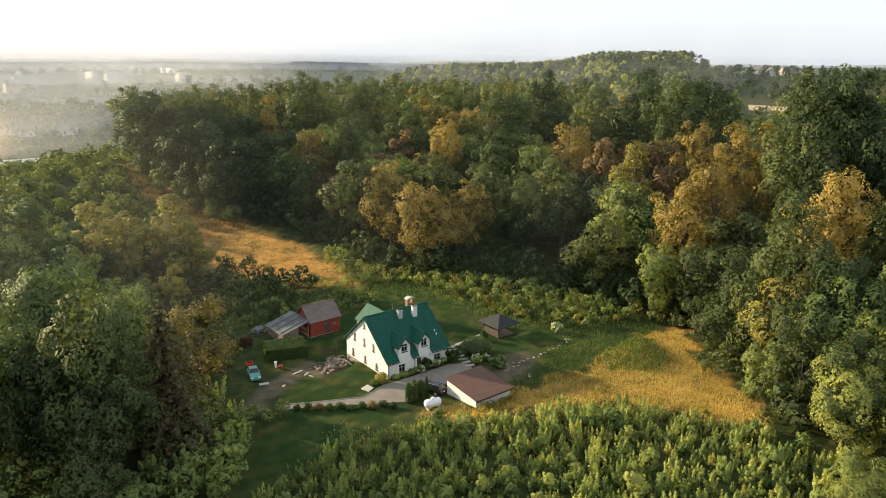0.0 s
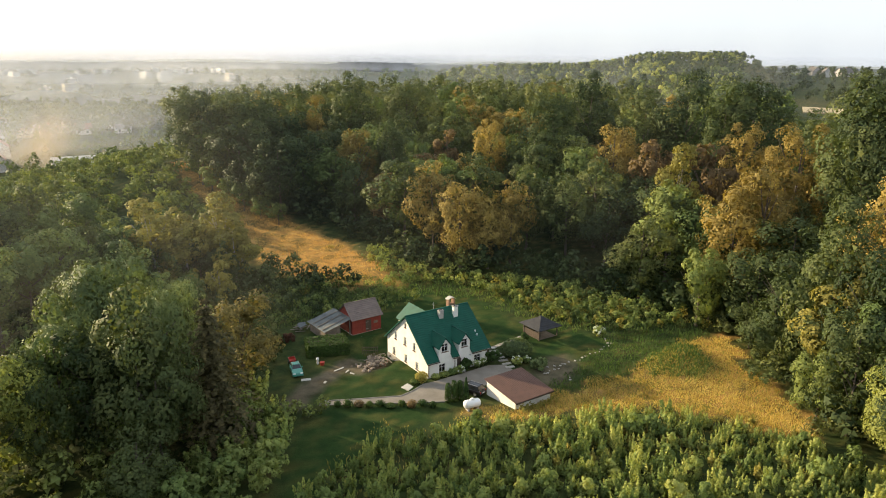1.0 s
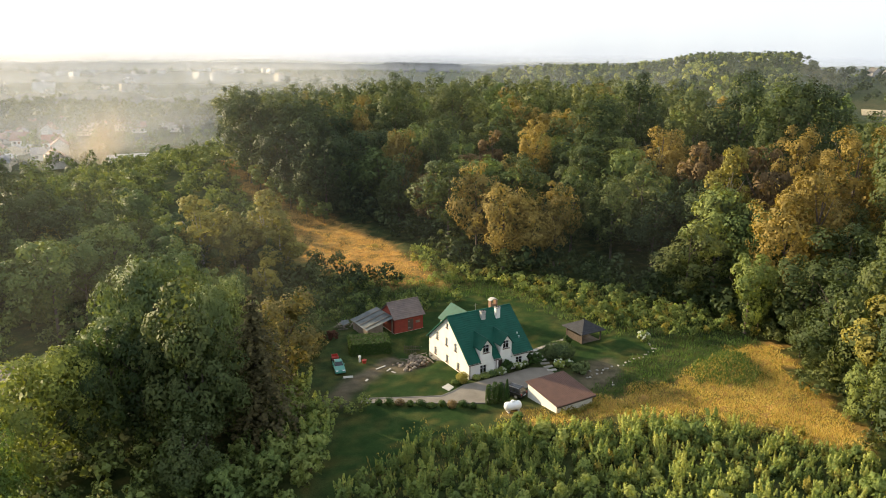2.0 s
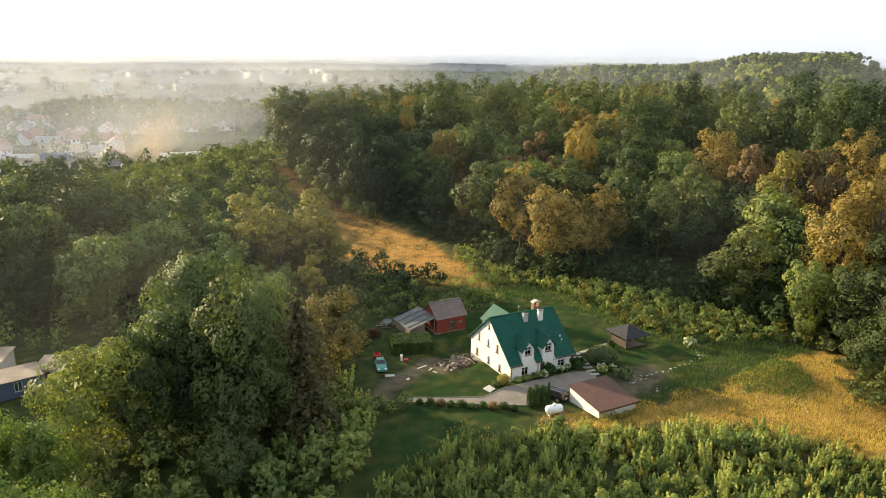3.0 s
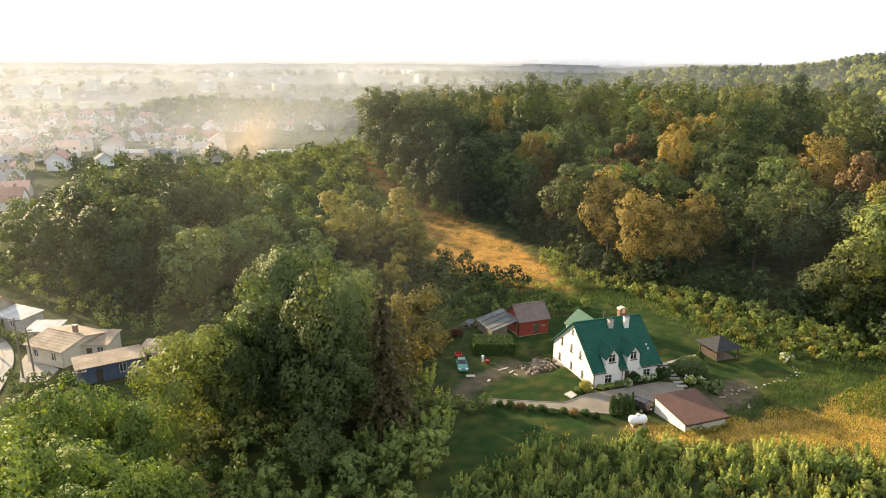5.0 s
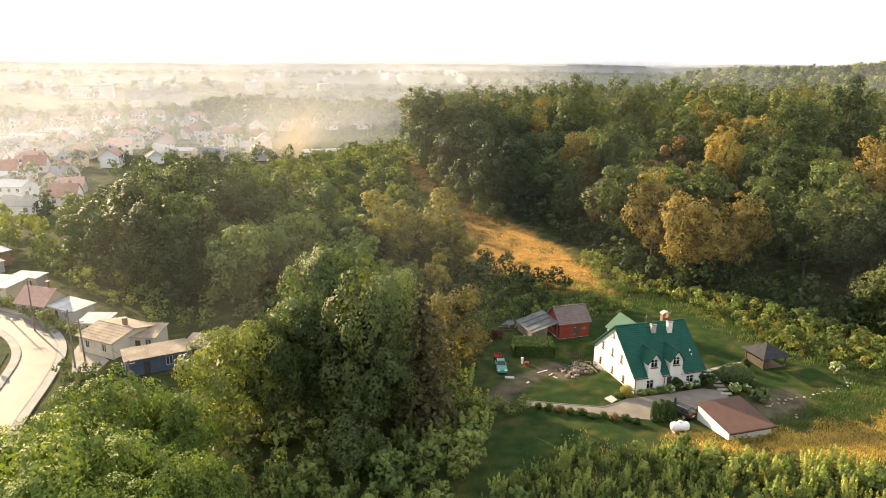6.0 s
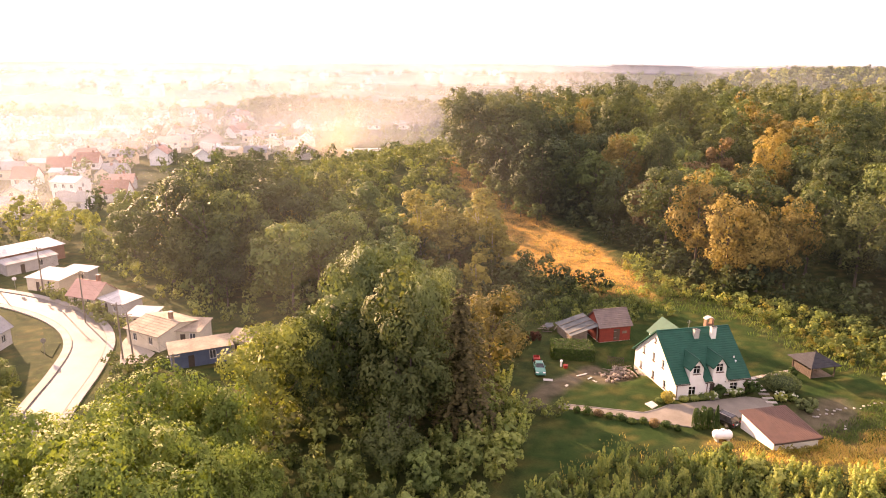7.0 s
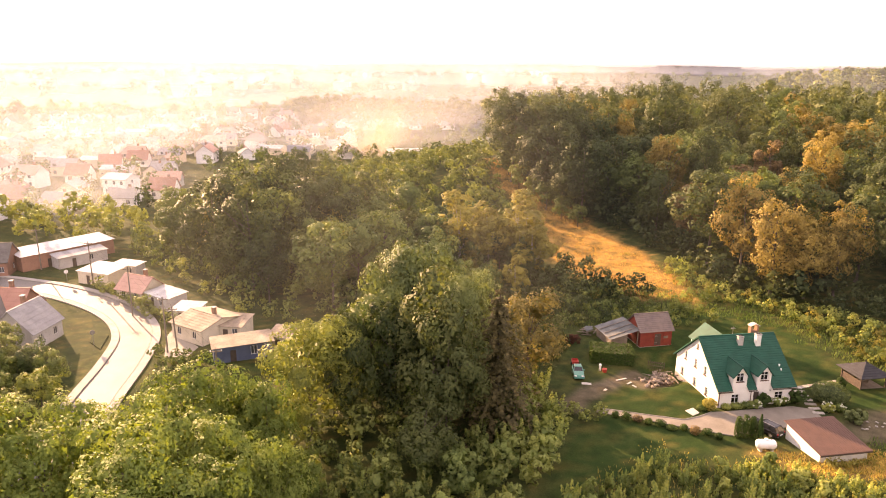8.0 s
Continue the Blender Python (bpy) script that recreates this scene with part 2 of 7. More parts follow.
def blob(rng, centre, rad, rings=4, segs=7, tint=0.1):
    """A lumpy closed core that keeps the sky from showing through a crown."""
    a = np.linspace(0, np.pi, rings + 1)[:, None]
    o = np.linspace(0, 2 * np.pi, segs, endpoint=False)[None]
    d = np.stack([np.sin(a) * np.cos(o), np.sin(a) * np.sin(o), np.cos(a) + 0 * o], -1)
    d = d * rng.uniform(0.75, 1.0, d.shape[:2])[..., None]
    v = (d * rad + centre).reshape(-1, 3)
    i = (np.arange(rings)[:, None] * segs + np.arange(segs)).ravel()
    j = (np.arange(rings)[:, None] * segs + (np.arange(segs) + 1) % segs).ravel()
    return v, np.concatenate([np.stack([i, i + segs, j + segs], 1), np.stack([i, j + segs, j], 1)]), np.full(len(v), tint), d.reshape(-1, 3)


def joined(parts):
    vs, fs, ts, ns, n = [], [], [], [], 0
    for v, f, t, d in parts:
        vs.append(v), fs.append(f + n), ts.append(t), ns.append(d)
        n += len(v)
    return np.concatenate(vs), np.concatenate(fs), np.concatenate(ts), np.concatenate(ns)


def leaf_mesh(name, arrays, material):
    v, f, tint, soft = arrays
    me = bpy.data.meshes.new(name)
    me.vertices.add(len(v))
    me.vertices.foreach_set("co", v.astype(np.float32).ravel())
    me.loops.add(f.size)
    me.loops.foreach_set("vertex_index", f.astype(np.int32).ravel())
    me.polygons.add(len(f))
    me.polygons.foreach_set("loop_start", np.arange(0, f.size, 3, dtype=np.int32))
    me.update(calc_edges=True)
    me.attributes.new("tint", "FLOAT", "POINT").data.foreach_set("value", tint.astype(np.float32))
    me.materials.append(material)
    if soft is not None:
        me.normals_split_custom_set_from_vertices((soft / np.maximum(np.linalg.norm(soft, axis=1, keepdims=True), 1e-6)).astype(np.float32))
    return me


def fill(rng, centre, rad, n, size, tint):
    """Foliage inside a crown: larger sprays, turned every way."""
    d = rng.normal(size=(n, 3))
    d *= (rng.random(n) ** 0.4 / np.linalg.norm(d, axis=1))[:, None]
    return leaf_quads(rng, centre + d * rad, d + [0, 0, 0.2] + rng.normal(0, 0.35, d.shape), size, tint + rng.normal(0, 0.08, n), soft=d + rng.normal(0, 0.15, d.shape))


def broadleaf(rng, h, r, n, size, low=0.25, lobes=20, core=True, tint=0.5, jitter=0.3, bumps=6):
    """Crown of branches' lobes; each lobe is a billow of smaller tufts, with gaps between them."""
    zc, zr = h * (1 + low) / 2, h * (1 - low) / 2
    d = rng.normal(size=(lobes, 3))
    d /= np.linalg.norm(d, axis=1, keepdims=True)
    d[:, 2] = d[:, 2] * 0.95 + 0.08
    k = (rng.uniform(0.45, 0.85, lobes) if lobes > 7 else rng.uniform(0.3, 0.6, lobes))[:, None]
    c = d * k * [r, r, zr] + [0, 0, zc]
    c[0] = (0, 0, zc)
    c[1] = (rng.normal(0, 0.12 * r), rng.normal(0, 0.12 * r), h - 0.48 * zr)
    lr = rng.uniform(0.22, 0.44, lobes) * min(r, zr) * (1 if lobes > 7 else 1.45)
    lr[0] = 0.6 * min(r, zr)
    # tufts on the lobes
    i = np.repeat(np.arange(lobes), bumps)
    q = rng.normal(size=(len(i), 3)) + [0, 0, 0.35]
    q = q / np.linalg.norm(q, axis=1, keepdims=True) + 0.5 * d[i]
    q /= np.linalg.norm(q, axis=1, keepdims=True)
    bc = c[i] + q * (lr[i] * rng.uniform(0.6, 0.9, len(i)))[:, None]
    br = lr[i] * rng.uniform(0.32, 0.58, len(i))
    m = int(n * 2.2)
    j = rng.choice(len(i), m, p=br**2 / (br**2).sum())
    u = rng.normal(size=(m, 3))
    u = u / np.linalg.norm(u, axis=1, keepdims=True) + 0.45 * q[j] + [0, 0, 0.15]
    u /= np.linalg.norm(u, axis=1, keepdims=True)
    p = bc[j] + u * (br[j] * rng.uniform(0.82, 1.14, m))[:, None]
    dist = np.linalg.norm(p[:, None] - c[None], axis=2) / lr[None]
    keep = np.flatnonzero(dist.min(1) > 0.72)[:n]
    p, u, j = p[keep], u[keep], j[keep]
    nor = u + 0.35 * q[j] + [0, 0, 0.2] + rng.normal(0, jitter, p.shape)
    shade = tint + rng.normal(0, 0.06, len(p)) + rng.normal(0, 0.05, len(i))[j] + rng.normal(0, 0.05, lobes)[i[j]]
    out_dir = (p - [0, 0, zc * 0.8]) / [r, r, zr]
    out_dir /= np.maximum(np.linalg.norm(out_dir, axis=1, keepdims=True), 1e-6)
    soft = 0.55 * u + 0.4 * q[j] + 0.35 * out_dir + [0, 0, 0.1] + rng.normal(0, 0.16, p.shape)
    out = [leaf_quads(rng, p, nor, size, shade, soft=soft)]
    # inner sprays a little darker: shade within the crown painted by tint
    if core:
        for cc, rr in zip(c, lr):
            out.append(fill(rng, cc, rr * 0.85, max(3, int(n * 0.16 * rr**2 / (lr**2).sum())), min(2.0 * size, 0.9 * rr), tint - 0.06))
    return joined(out)


def sapling(rng, h, r, n, size, stems=7, tint=0.5):
    """A clump of upright leafy shoots that end in loose tips."""
    a = 2 * np.pi * (np.arange(stems) + rng.uniform(-0.3, 0.3, stems)) / stems
    out_r = r * rng.uniform(0.35, 1.0, stems)
    top = h * rng.uniform(0.45, 1.0, stems)
    a[0], out_r[0], top[0] = 0, 0.05 * r, h
    i = rng.choice(stems, n, p=top / top.sum())
    s = rng.random(n) ** 0.8
    w = r * 0.36 * (1.02 - s) ** 0.7 * rng.uniform(0.55, 1.1, n) * (0.5 + np.minimum(s * 3, 0.5))
    o = rng.uniform(0, 2 * np.pi, n)
    base = np.stack([np.cos(a) * out_r, np.sin(a) * out_r], 1)[i] * (0.35 + 0.65 * s)[:, None]
    p = np.concatenate([base + np.stack([np.cos(o), np.sin(o)], 1) * w[:, None], (top[i] * (0.06 + 0.94 * s))[:, None]], 1)
    q = np.stack([np.cos(o), np.sin(o), 0.55 + 0 * o], 1) + rng.normal(0, 0.4, (n, 3))
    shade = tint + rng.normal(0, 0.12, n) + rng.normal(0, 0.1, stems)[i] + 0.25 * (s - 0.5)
    soft = np.stack([np.cos(o) + 0.5 * p[:, 0] / r, np.sin(o) + 0.5 * p[:, 1] / r, 0.5 + 0 * o], 1) + rng.normal(0, 0.2, (n, 3))
    out = [leaf_quads(rng, p, q, size, shade, soft=soft)]
    # lower tint inside the clump paints the shade between the shoots
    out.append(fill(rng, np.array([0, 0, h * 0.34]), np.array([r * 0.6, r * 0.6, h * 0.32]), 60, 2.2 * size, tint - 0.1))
    return joined(out)


def clipped(rng, h, r, n, size, tint=0.5, square=2.0, taper=0.0):
    """A clipped shrub: a dense, slightly uneven shell of leaves."""
    d = rng.normal(size=(n, 3))
    d /= (np.abs(d) ** square).sum(1, keepdims=True) ** (1 / square)
    k = rng.uniform(0.9, 1.04, n)[:, None] * (1 + 0.06 * np.sin(d * 7).sum(1, keepdims=True) / 3)
    p = d * k * [r, r, h / 2] + [0, 0, h / 2]
    p[:, :2] *= 1 - taper * np.clip(p[:, 2:] / h, 0, 1)
    out = [leaf_quads(rng, p, d / [r, r, h / 2] + rng.normal(0, 0.5, (n, 3)), size, tint + rng.normal(0, 0.13, n))]
    # core tinted darker than the shell: inner shade put into the colour
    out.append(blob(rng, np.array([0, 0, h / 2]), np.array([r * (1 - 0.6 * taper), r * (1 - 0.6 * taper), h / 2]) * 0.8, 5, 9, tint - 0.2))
    return joined(out)


def conifer(rng, h, r, n, size, tint=0.4, low=0.05, boughs=9):
    """Whorls of drooping boughs round a straight stem; the needles hang along each bough."""
    tiers = max(6, int(h / 1.05))
    t = rng.integers(0, tiers, n)
    f = (t + 0.5) / tiers
    keep = rng.random(n) < (1 - f) ** 0.8 + 0.12
    t, f = t[keep], f[keep]
    m = len(t)
    b = rng.integers(0, boughs, m)
    seed = np.sin(t * 12.9898 + b * 78.233) * 43758.5453
    seed = seed - np.floor(seed)
    a = 2 * np.pi * (b + seed * 0.7) / boughs + t * 0.8
    reach = r * ((1 - f) ** 0.9 + 0.03) * (0.72 + 0.45 * seed)
    k = rng.random(m) ** 0.7
    side = rng.normal(0, 0.16, m) * reach * (1.15 - k)
    z = h * (low + (1 - low) * f) + 0.12 * reach * k - 0.36 * reach * k**2 + rng.normal(0, 0.10, m) - rng.random(m) * 0.25
    p = np.stack([np.cos(a) * reach * k - np.sin(a) * side, np.sin(a) * reach * k + np.cos(a) * side, z], 1)
    q = np.stack([np.cos(a) * 0.5, np.sin(a) * 0.5, 0.9 + 0 * a], 1) + rng.normal(0, 0.35, (m, 3))
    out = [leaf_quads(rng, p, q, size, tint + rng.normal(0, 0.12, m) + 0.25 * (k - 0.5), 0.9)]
    # sprays near the stem tinted darker, as painted inner shade
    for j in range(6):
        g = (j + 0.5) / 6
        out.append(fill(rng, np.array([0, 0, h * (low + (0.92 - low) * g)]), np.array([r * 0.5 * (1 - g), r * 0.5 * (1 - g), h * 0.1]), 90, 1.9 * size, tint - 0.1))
    return joined(out)


def tube(path, radii, sides=7):
    v, f = [], []
    for k, (p, r) in enumerate(zip(path, radii)):
        p = Vector(p)
        d = (Vector(path[min(k + 1, len(path) - 1)]) - Vector(path[max(k - 1, 0)])).normalized()
        a = d.orthogonal().normalized()
        b = d.cross(a)
        for s in range(sides):
            o = 2 * math.pi * s / sides
            v.append(p + (a * math.cos(o) + b * math.sin(o)) * r)
    for k in range(len(path) - 1):
        for s in range(sides):
            i, j = k * sides + s, k * sides + (s + 1) % sides
            f.append((i, j, j + sides, i + sides))
    f.append(tuple(range(sides))[::-1])
    f.append(tuple(range((len(path) - 1) * sides, len(path) * sides)))
    return v, f


def trunk_mesh(rng, h, r, material, limbs=5, top=0.8):
    v, f = [], []

    def add(path, radii):
        a, b = tube(path, radii)
        o = len(v)
        v.extend(a), f.extend(tuple(i + o for i in face) for face in b)

    lean = rng.normal(0, 0.02 * h, 2)
    add([(lean[0] * k * k, lean[1] * k * k, h * top * k - 0.3 * (k == 0)) for k in (0, 0.06, 0.3, 0.6, 1)], [0.05 * r + 0.016 * h, 0.014 * h, 0.011 * h, 0.008 * h, 0.003 * h])
    for j in range(limbs):
        z = h * rng.uniform(0.25, 0.6)
        a = rng.uniform(0, 2 * math.pi)
        e = r * rng.uniform(0.5, 0.8)
        add([(0, 0, z), (0.5 * e * math.cos(a), 0.5 * e * math.sin(a), z + 0.10 * h), (e * math.cos(a), e * math.sin(a), z + 0.24 * h)], [0.006 * h, 0.004 * h, 0.0015 * h])
    me = bpy.data.meshes.new("trunk")
    me.from_pydata(v, [], f)
    me.materials.append(material)
    return me


class Species:
    """A kind of tree: a few grown shapes, planted as often as needed."""

    def __init__(self, name, label, category, shapes, group=""):
        self.name, self.label, self.category, self.shapes, self.group, self.first, self.count = name, label, category, shapes, group, {}, 0

    def plant(self, x, y, scale=1.0, turn=0.0, wide=1.0, label="", shape=None, sink=0.15):
        k = self.count % len(self.shapes) if shape is None else shape
        self.count += 1
        loc, rot, sc = Vector((x, y, ground_z(x, y) - sink)), Euler((0, 0, turn)), Vector((scale * wide, scale * wide, scale))
        if k in self.first:
            ob, s0 = self.first[k]
            ob = copy_thing(ob, Matrix.LocRotScale(loc, rot, Vector([a / b for a, b in zip(sc, s0)])))
        else:
            ob = new(self.name)
            for part_name, me in self.shapes[k]:
                p = new(part_name, me)
                p.parent = ob
            ob.matrix_basis = Matrix.LocRotScale(loc, rot, sc)
            self.first[k] = (ob, sc)
            tagged(ob, self.label, self.category, self.group)
        if label:
            tagged(ob, label)
        return ob


def grow(seed, h, r, n, size, leaf_mat, bark, kind="broad", **more):
    rng = np.random.default_rng(seed)
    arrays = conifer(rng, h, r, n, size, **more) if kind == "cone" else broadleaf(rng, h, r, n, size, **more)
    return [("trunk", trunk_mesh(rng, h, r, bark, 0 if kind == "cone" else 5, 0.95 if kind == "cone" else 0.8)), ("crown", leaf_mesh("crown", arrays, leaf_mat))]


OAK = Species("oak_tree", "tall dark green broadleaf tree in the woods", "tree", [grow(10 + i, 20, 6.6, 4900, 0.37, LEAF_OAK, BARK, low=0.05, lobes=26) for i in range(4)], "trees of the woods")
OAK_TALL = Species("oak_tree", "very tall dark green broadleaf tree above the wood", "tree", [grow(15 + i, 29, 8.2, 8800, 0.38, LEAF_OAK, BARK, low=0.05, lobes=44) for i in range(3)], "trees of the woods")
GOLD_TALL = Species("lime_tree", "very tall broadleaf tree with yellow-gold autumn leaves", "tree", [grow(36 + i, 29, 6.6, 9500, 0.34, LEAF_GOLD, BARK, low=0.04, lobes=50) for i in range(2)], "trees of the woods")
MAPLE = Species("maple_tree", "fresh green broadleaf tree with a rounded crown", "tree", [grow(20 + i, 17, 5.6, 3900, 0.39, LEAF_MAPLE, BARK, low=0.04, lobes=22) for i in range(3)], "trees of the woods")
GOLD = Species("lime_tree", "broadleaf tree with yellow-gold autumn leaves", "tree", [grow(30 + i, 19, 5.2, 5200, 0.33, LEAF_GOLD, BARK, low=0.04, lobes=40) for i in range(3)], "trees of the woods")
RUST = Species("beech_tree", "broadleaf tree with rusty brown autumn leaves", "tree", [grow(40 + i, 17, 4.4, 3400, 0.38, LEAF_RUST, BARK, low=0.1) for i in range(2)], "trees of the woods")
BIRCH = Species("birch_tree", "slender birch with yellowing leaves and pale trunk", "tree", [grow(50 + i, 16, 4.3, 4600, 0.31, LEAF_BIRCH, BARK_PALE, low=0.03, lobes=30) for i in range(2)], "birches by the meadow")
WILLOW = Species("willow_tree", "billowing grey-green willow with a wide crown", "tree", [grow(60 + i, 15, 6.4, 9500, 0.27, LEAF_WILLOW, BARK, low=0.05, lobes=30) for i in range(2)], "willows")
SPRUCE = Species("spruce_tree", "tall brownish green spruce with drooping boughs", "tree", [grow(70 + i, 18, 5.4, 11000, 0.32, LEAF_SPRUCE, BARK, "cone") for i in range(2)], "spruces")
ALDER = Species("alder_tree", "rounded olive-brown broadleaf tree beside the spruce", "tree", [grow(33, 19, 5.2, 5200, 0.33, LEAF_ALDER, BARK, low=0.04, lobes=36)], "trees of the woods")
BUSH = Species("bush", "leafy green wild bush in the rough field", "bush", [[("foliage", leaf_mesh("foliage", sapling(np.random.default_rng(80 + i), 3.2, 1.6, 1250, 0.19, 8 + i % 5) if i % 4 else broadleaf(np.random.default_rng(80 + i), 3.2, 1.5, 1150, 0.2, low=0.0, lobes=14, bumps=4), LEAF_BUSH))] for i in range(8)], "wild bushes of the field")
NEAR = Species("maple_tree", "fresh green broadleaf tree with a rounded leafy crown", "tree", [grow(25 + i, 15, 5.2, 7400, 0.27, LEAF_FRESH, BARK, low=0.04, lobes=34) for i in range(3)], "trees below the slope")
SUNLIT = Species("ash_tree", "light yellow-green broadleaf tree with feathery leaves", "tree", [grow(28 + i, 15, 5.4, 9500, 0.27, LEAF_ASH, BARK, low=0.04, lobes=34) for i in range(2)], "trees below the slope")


def scatter(poly, spacing, seed, limit=5000, keep_out=()):
    """Seeded points in a polygon, no two nearer than spacing."""
    rng = np.random.default_rng(seed)
    p = np.array(poly, float)
    lo, hi = p.min(0), p.max(0)
    n = int(np.prod(hi - lo) / spacing**2 * 5)
    q = lo + rng.random((n, 2)) * (hi - lo)
    ok = inside(poly, q[:, 0], q[:, 1], 1e-6) > 0.5
    for k in keep_out:
        ok &= inside(k, q[:, 0], q[:, 1], 1e-6) < 0.5
    out, cells = [], {}
    for x, y in q[ok]:
        c = (int(x // spacing), int(y // spacing))
        if all((x - a) ** 2 + (y - b) ** 2 >= spacing**2 for i in (-1, 0, 1) for j in (-1, 0, 1) for a, b in cells.get((c[0] + i, c[1] + j), ())):
            cells.setdefault(c, []).append((x, y))
            out.append((x, y))
            if len(out) >= limit:
                break
    return out


PLOT = [(-31, 84), (-31, 116), (-23, 131), (-8, 138), (0, 131), (8, 121), (24, 116), (33, 119), (44, 117), (45, 80), (25, 87), (-6, 84), (-18, 66), (-23, 66), (-25, 80)]
ROAD_ZONE = [(-80, 50), (-95, 50), (-104, 66), (-145, 72), (-150, 88), (-125, 95), (-95, 90), (-80, 86), (-72, 80), (-74, 70), (-84, 70)]
HILL = [(-84, 204), (-66, 192), (-45, 182), (-28, 167), (-16, 151), (7, 143), (23, 135), (38, 121), (44, 112), (46, 95), (44, 76), (60, 50), (95, 60), (150, 110), (130, 185), (95, 225), (62, 300), (40, 350), (-80, 340), (-129, 306)]
LEFT_WOOD = [(-148, 113), (-121, 106), (-100, 98), (-86, 94), (-74, 96), (-64, 106), (-62, 118), (-70, 130), (-74, 146), (-86, 152), (-105, 142), (-125, 128), (-146, 120)]


def wood(points, seed, shares, lo, hi):
    """Plant a mixed wood at the points; shares: (species, nominal height, share)."""
    rng = np.random.default_rng(seed)
    w = np.array([s[2] for s in shares])
    for x, y in points:
        sp, nominal, _ = shares[rng.choice(len(shares), p=w / w.sum())]
        h = rng.uniform(lo, hi)
        sp.plant(x, y, h / nominal, rng.uniform(0, 6.28), rng.uniform(0.9, 1.2))


# hill wood: the front rows as single trees, the depth of the wood as one cover
ASH_GROVE = [(40, 56), (40, 84), (50, 90), (62, 86), (70, 60)]
hill_points = scatter(HILL, 9.0, 5, keep_out=(PLOT, DRY_MEADOW, ASH_GROVE))
EDGE = [(-84, 204), (-66, 192), (-45, 182), (-28, 167), (-16, 151), (7, 143), (23, 135), (38, 121), (46, 95), (44, 76), (60, 50)]


def edge_gap(x, y):
    best = 1e9
    for (ax, ay), (bx, by) in zip(EDGE, EDGE[1:]):
        k = min(1, max(0, ((x - ax) * (bx - ax) + (y - ay) * (by - ay)) / ((bx - ax) ** 2 + (by - ay) ** 2)))
        best = min(best, math.hypot(x - ax - k * (bx - ax), y - ay - k * (by - ay)))
    return best


# trees that stand out at the wood's edge and above it: x, y, height, width
HILL_TREES = (
    (GOLD, 19, ((-36.6, 196.6, 26.6, 0.95), (-12.1, 156.5, 23.5, 0.9), (-5.5, 150.9, 20.8, 0.95), (0.6, 150.0, 18.7, 0.92), (5.7, 153.9, 20.1, 0.9), (0.7, 205.0, 25.3, 0.92), (33.8, 189.0, 29.1, 1.0), (60.7, 169.4, 31.8, 0.9), (52.2, 132.1, 30.6, 0.92), (45.9, 129.1, 24.6, 0.92), (66.8, 154.1, 33.6, 0.95), (63.3, 111.3, 31.1, 0.9),)),
    (RUST, 17, ((-12.1, 214.7, 20.2, 0.8), (42.4, 177.0, 28.6, 0.8), (49.6, 156.3, 29.0, 0.75),)),
    (BIRCH, 16, ((42.1, 156.4, 28.9, 0.75),)),
    (MAPLE, 17, ((38.5, 145.0, 22.7, 1.0), (38.2, 120.1, 16.2, 0.9), (-52.8, 198.1, 15.1, 0.9),)),
    (OAK, 20, ((-26.4, 194.2, 27.6, 0.6), (10.0, 164.7, 20.4, 1), (18.8, 158.9, 20.5, 1), (27.1, 153.6, 19.2, 1), (53.8, 101.7, 27.6, 0.9), (54.9, 197.5, 38.1, 0.95), (66.6, 183.3, 41.8, 0.95), (58.3, 178.7, 38.7, 0.9), (70.8, 134.5, 40.2, 0.85), (74.5, 132.5, 42.1, 0.9), (77.1, 128.7, 40.0, 0.9), (32.3, 229.7, 33.3, 1), (20.1, 214.1, 31.8, 1), (43.4, 200.4, 34.2, 0.95), (-49.7, 257.2, 30.3, 1.05), (-28.5, 248.4, 31.0, 1), (-64.5, 236.4, 26.1, 1),)),
)

FRONT_TREES = ((OAK, 20, 48.3, 94.4, 24.2, 0.8), (OAK, 20, 50.9, 87.3, 22.8, 0.8), (OAK, 20, 48.2, 103.3, 15.4, 0.9), (MAPLE, 17, 52.9, 83.7, 22.0, 0.8), (OAK, 20, 45.6, 81.1, 17.4, 0.8), (OAK, 20, 48.5, 111.9, 15.8, 0.85), (MAPLE, 17, 43.9, 85.4, 11.5, 0.85), (OAK, 20, 44.1, 110.5, 8.4, 0.9), (OAK, 20, 40.7, 121.4, 10.1, 0.9), (OAK, 20, 46.6, 72.3, 16.0, 0.8))
for species, nominal, x, y, h, w in FRONT_TREES:
    species.plant(x, y, h / nominal, x + y, w)


def hides(x, y):
    """True where a tree would stand in or right before one of those."""
    for _, _, rows in HILL_TREES:
        for a, b, h, w in rows:
            if math.hypot(x - a, y - b) < 5.5:
                return True
            d, e = math.hypot(a, b), math.hypot(x, y)
            if 0 < d - e < 26 and abs(math.atan2(x, y) - math.atan2(a, b)) * d < 5.0 * w and h < 26:
                return True
    return False


for species, nominal, rows in HILL_TREES:
    tall = {OAK: OAK_TALL, GOLD: GOLD_TALL}.get(species, species)
    for k, (x, y, h, w) in enumerate(rows):
        if h > 25 and tall is not species:
            tall.plant(x, y, h / 29, 1.3 * k + x, w)
        else:
            species.plant(x, y, h / nominal, 1.3 * k + x, w)
hill_points = [p for p in hill_points if not hides(*p)]
hill_points.sort(key=lambda p: edge_gap(*p))
front, deep = hill_points[:112], hill_points[112:]
MIX = [(OAK, 20, 0.74), (MAPLE, 17, 0.13), (GOLD, 19, 0.06), (RUST, 17, 0.03), (BIRCH, 16, 0.02)]
wood(front, 6, MIX, 16, 24)


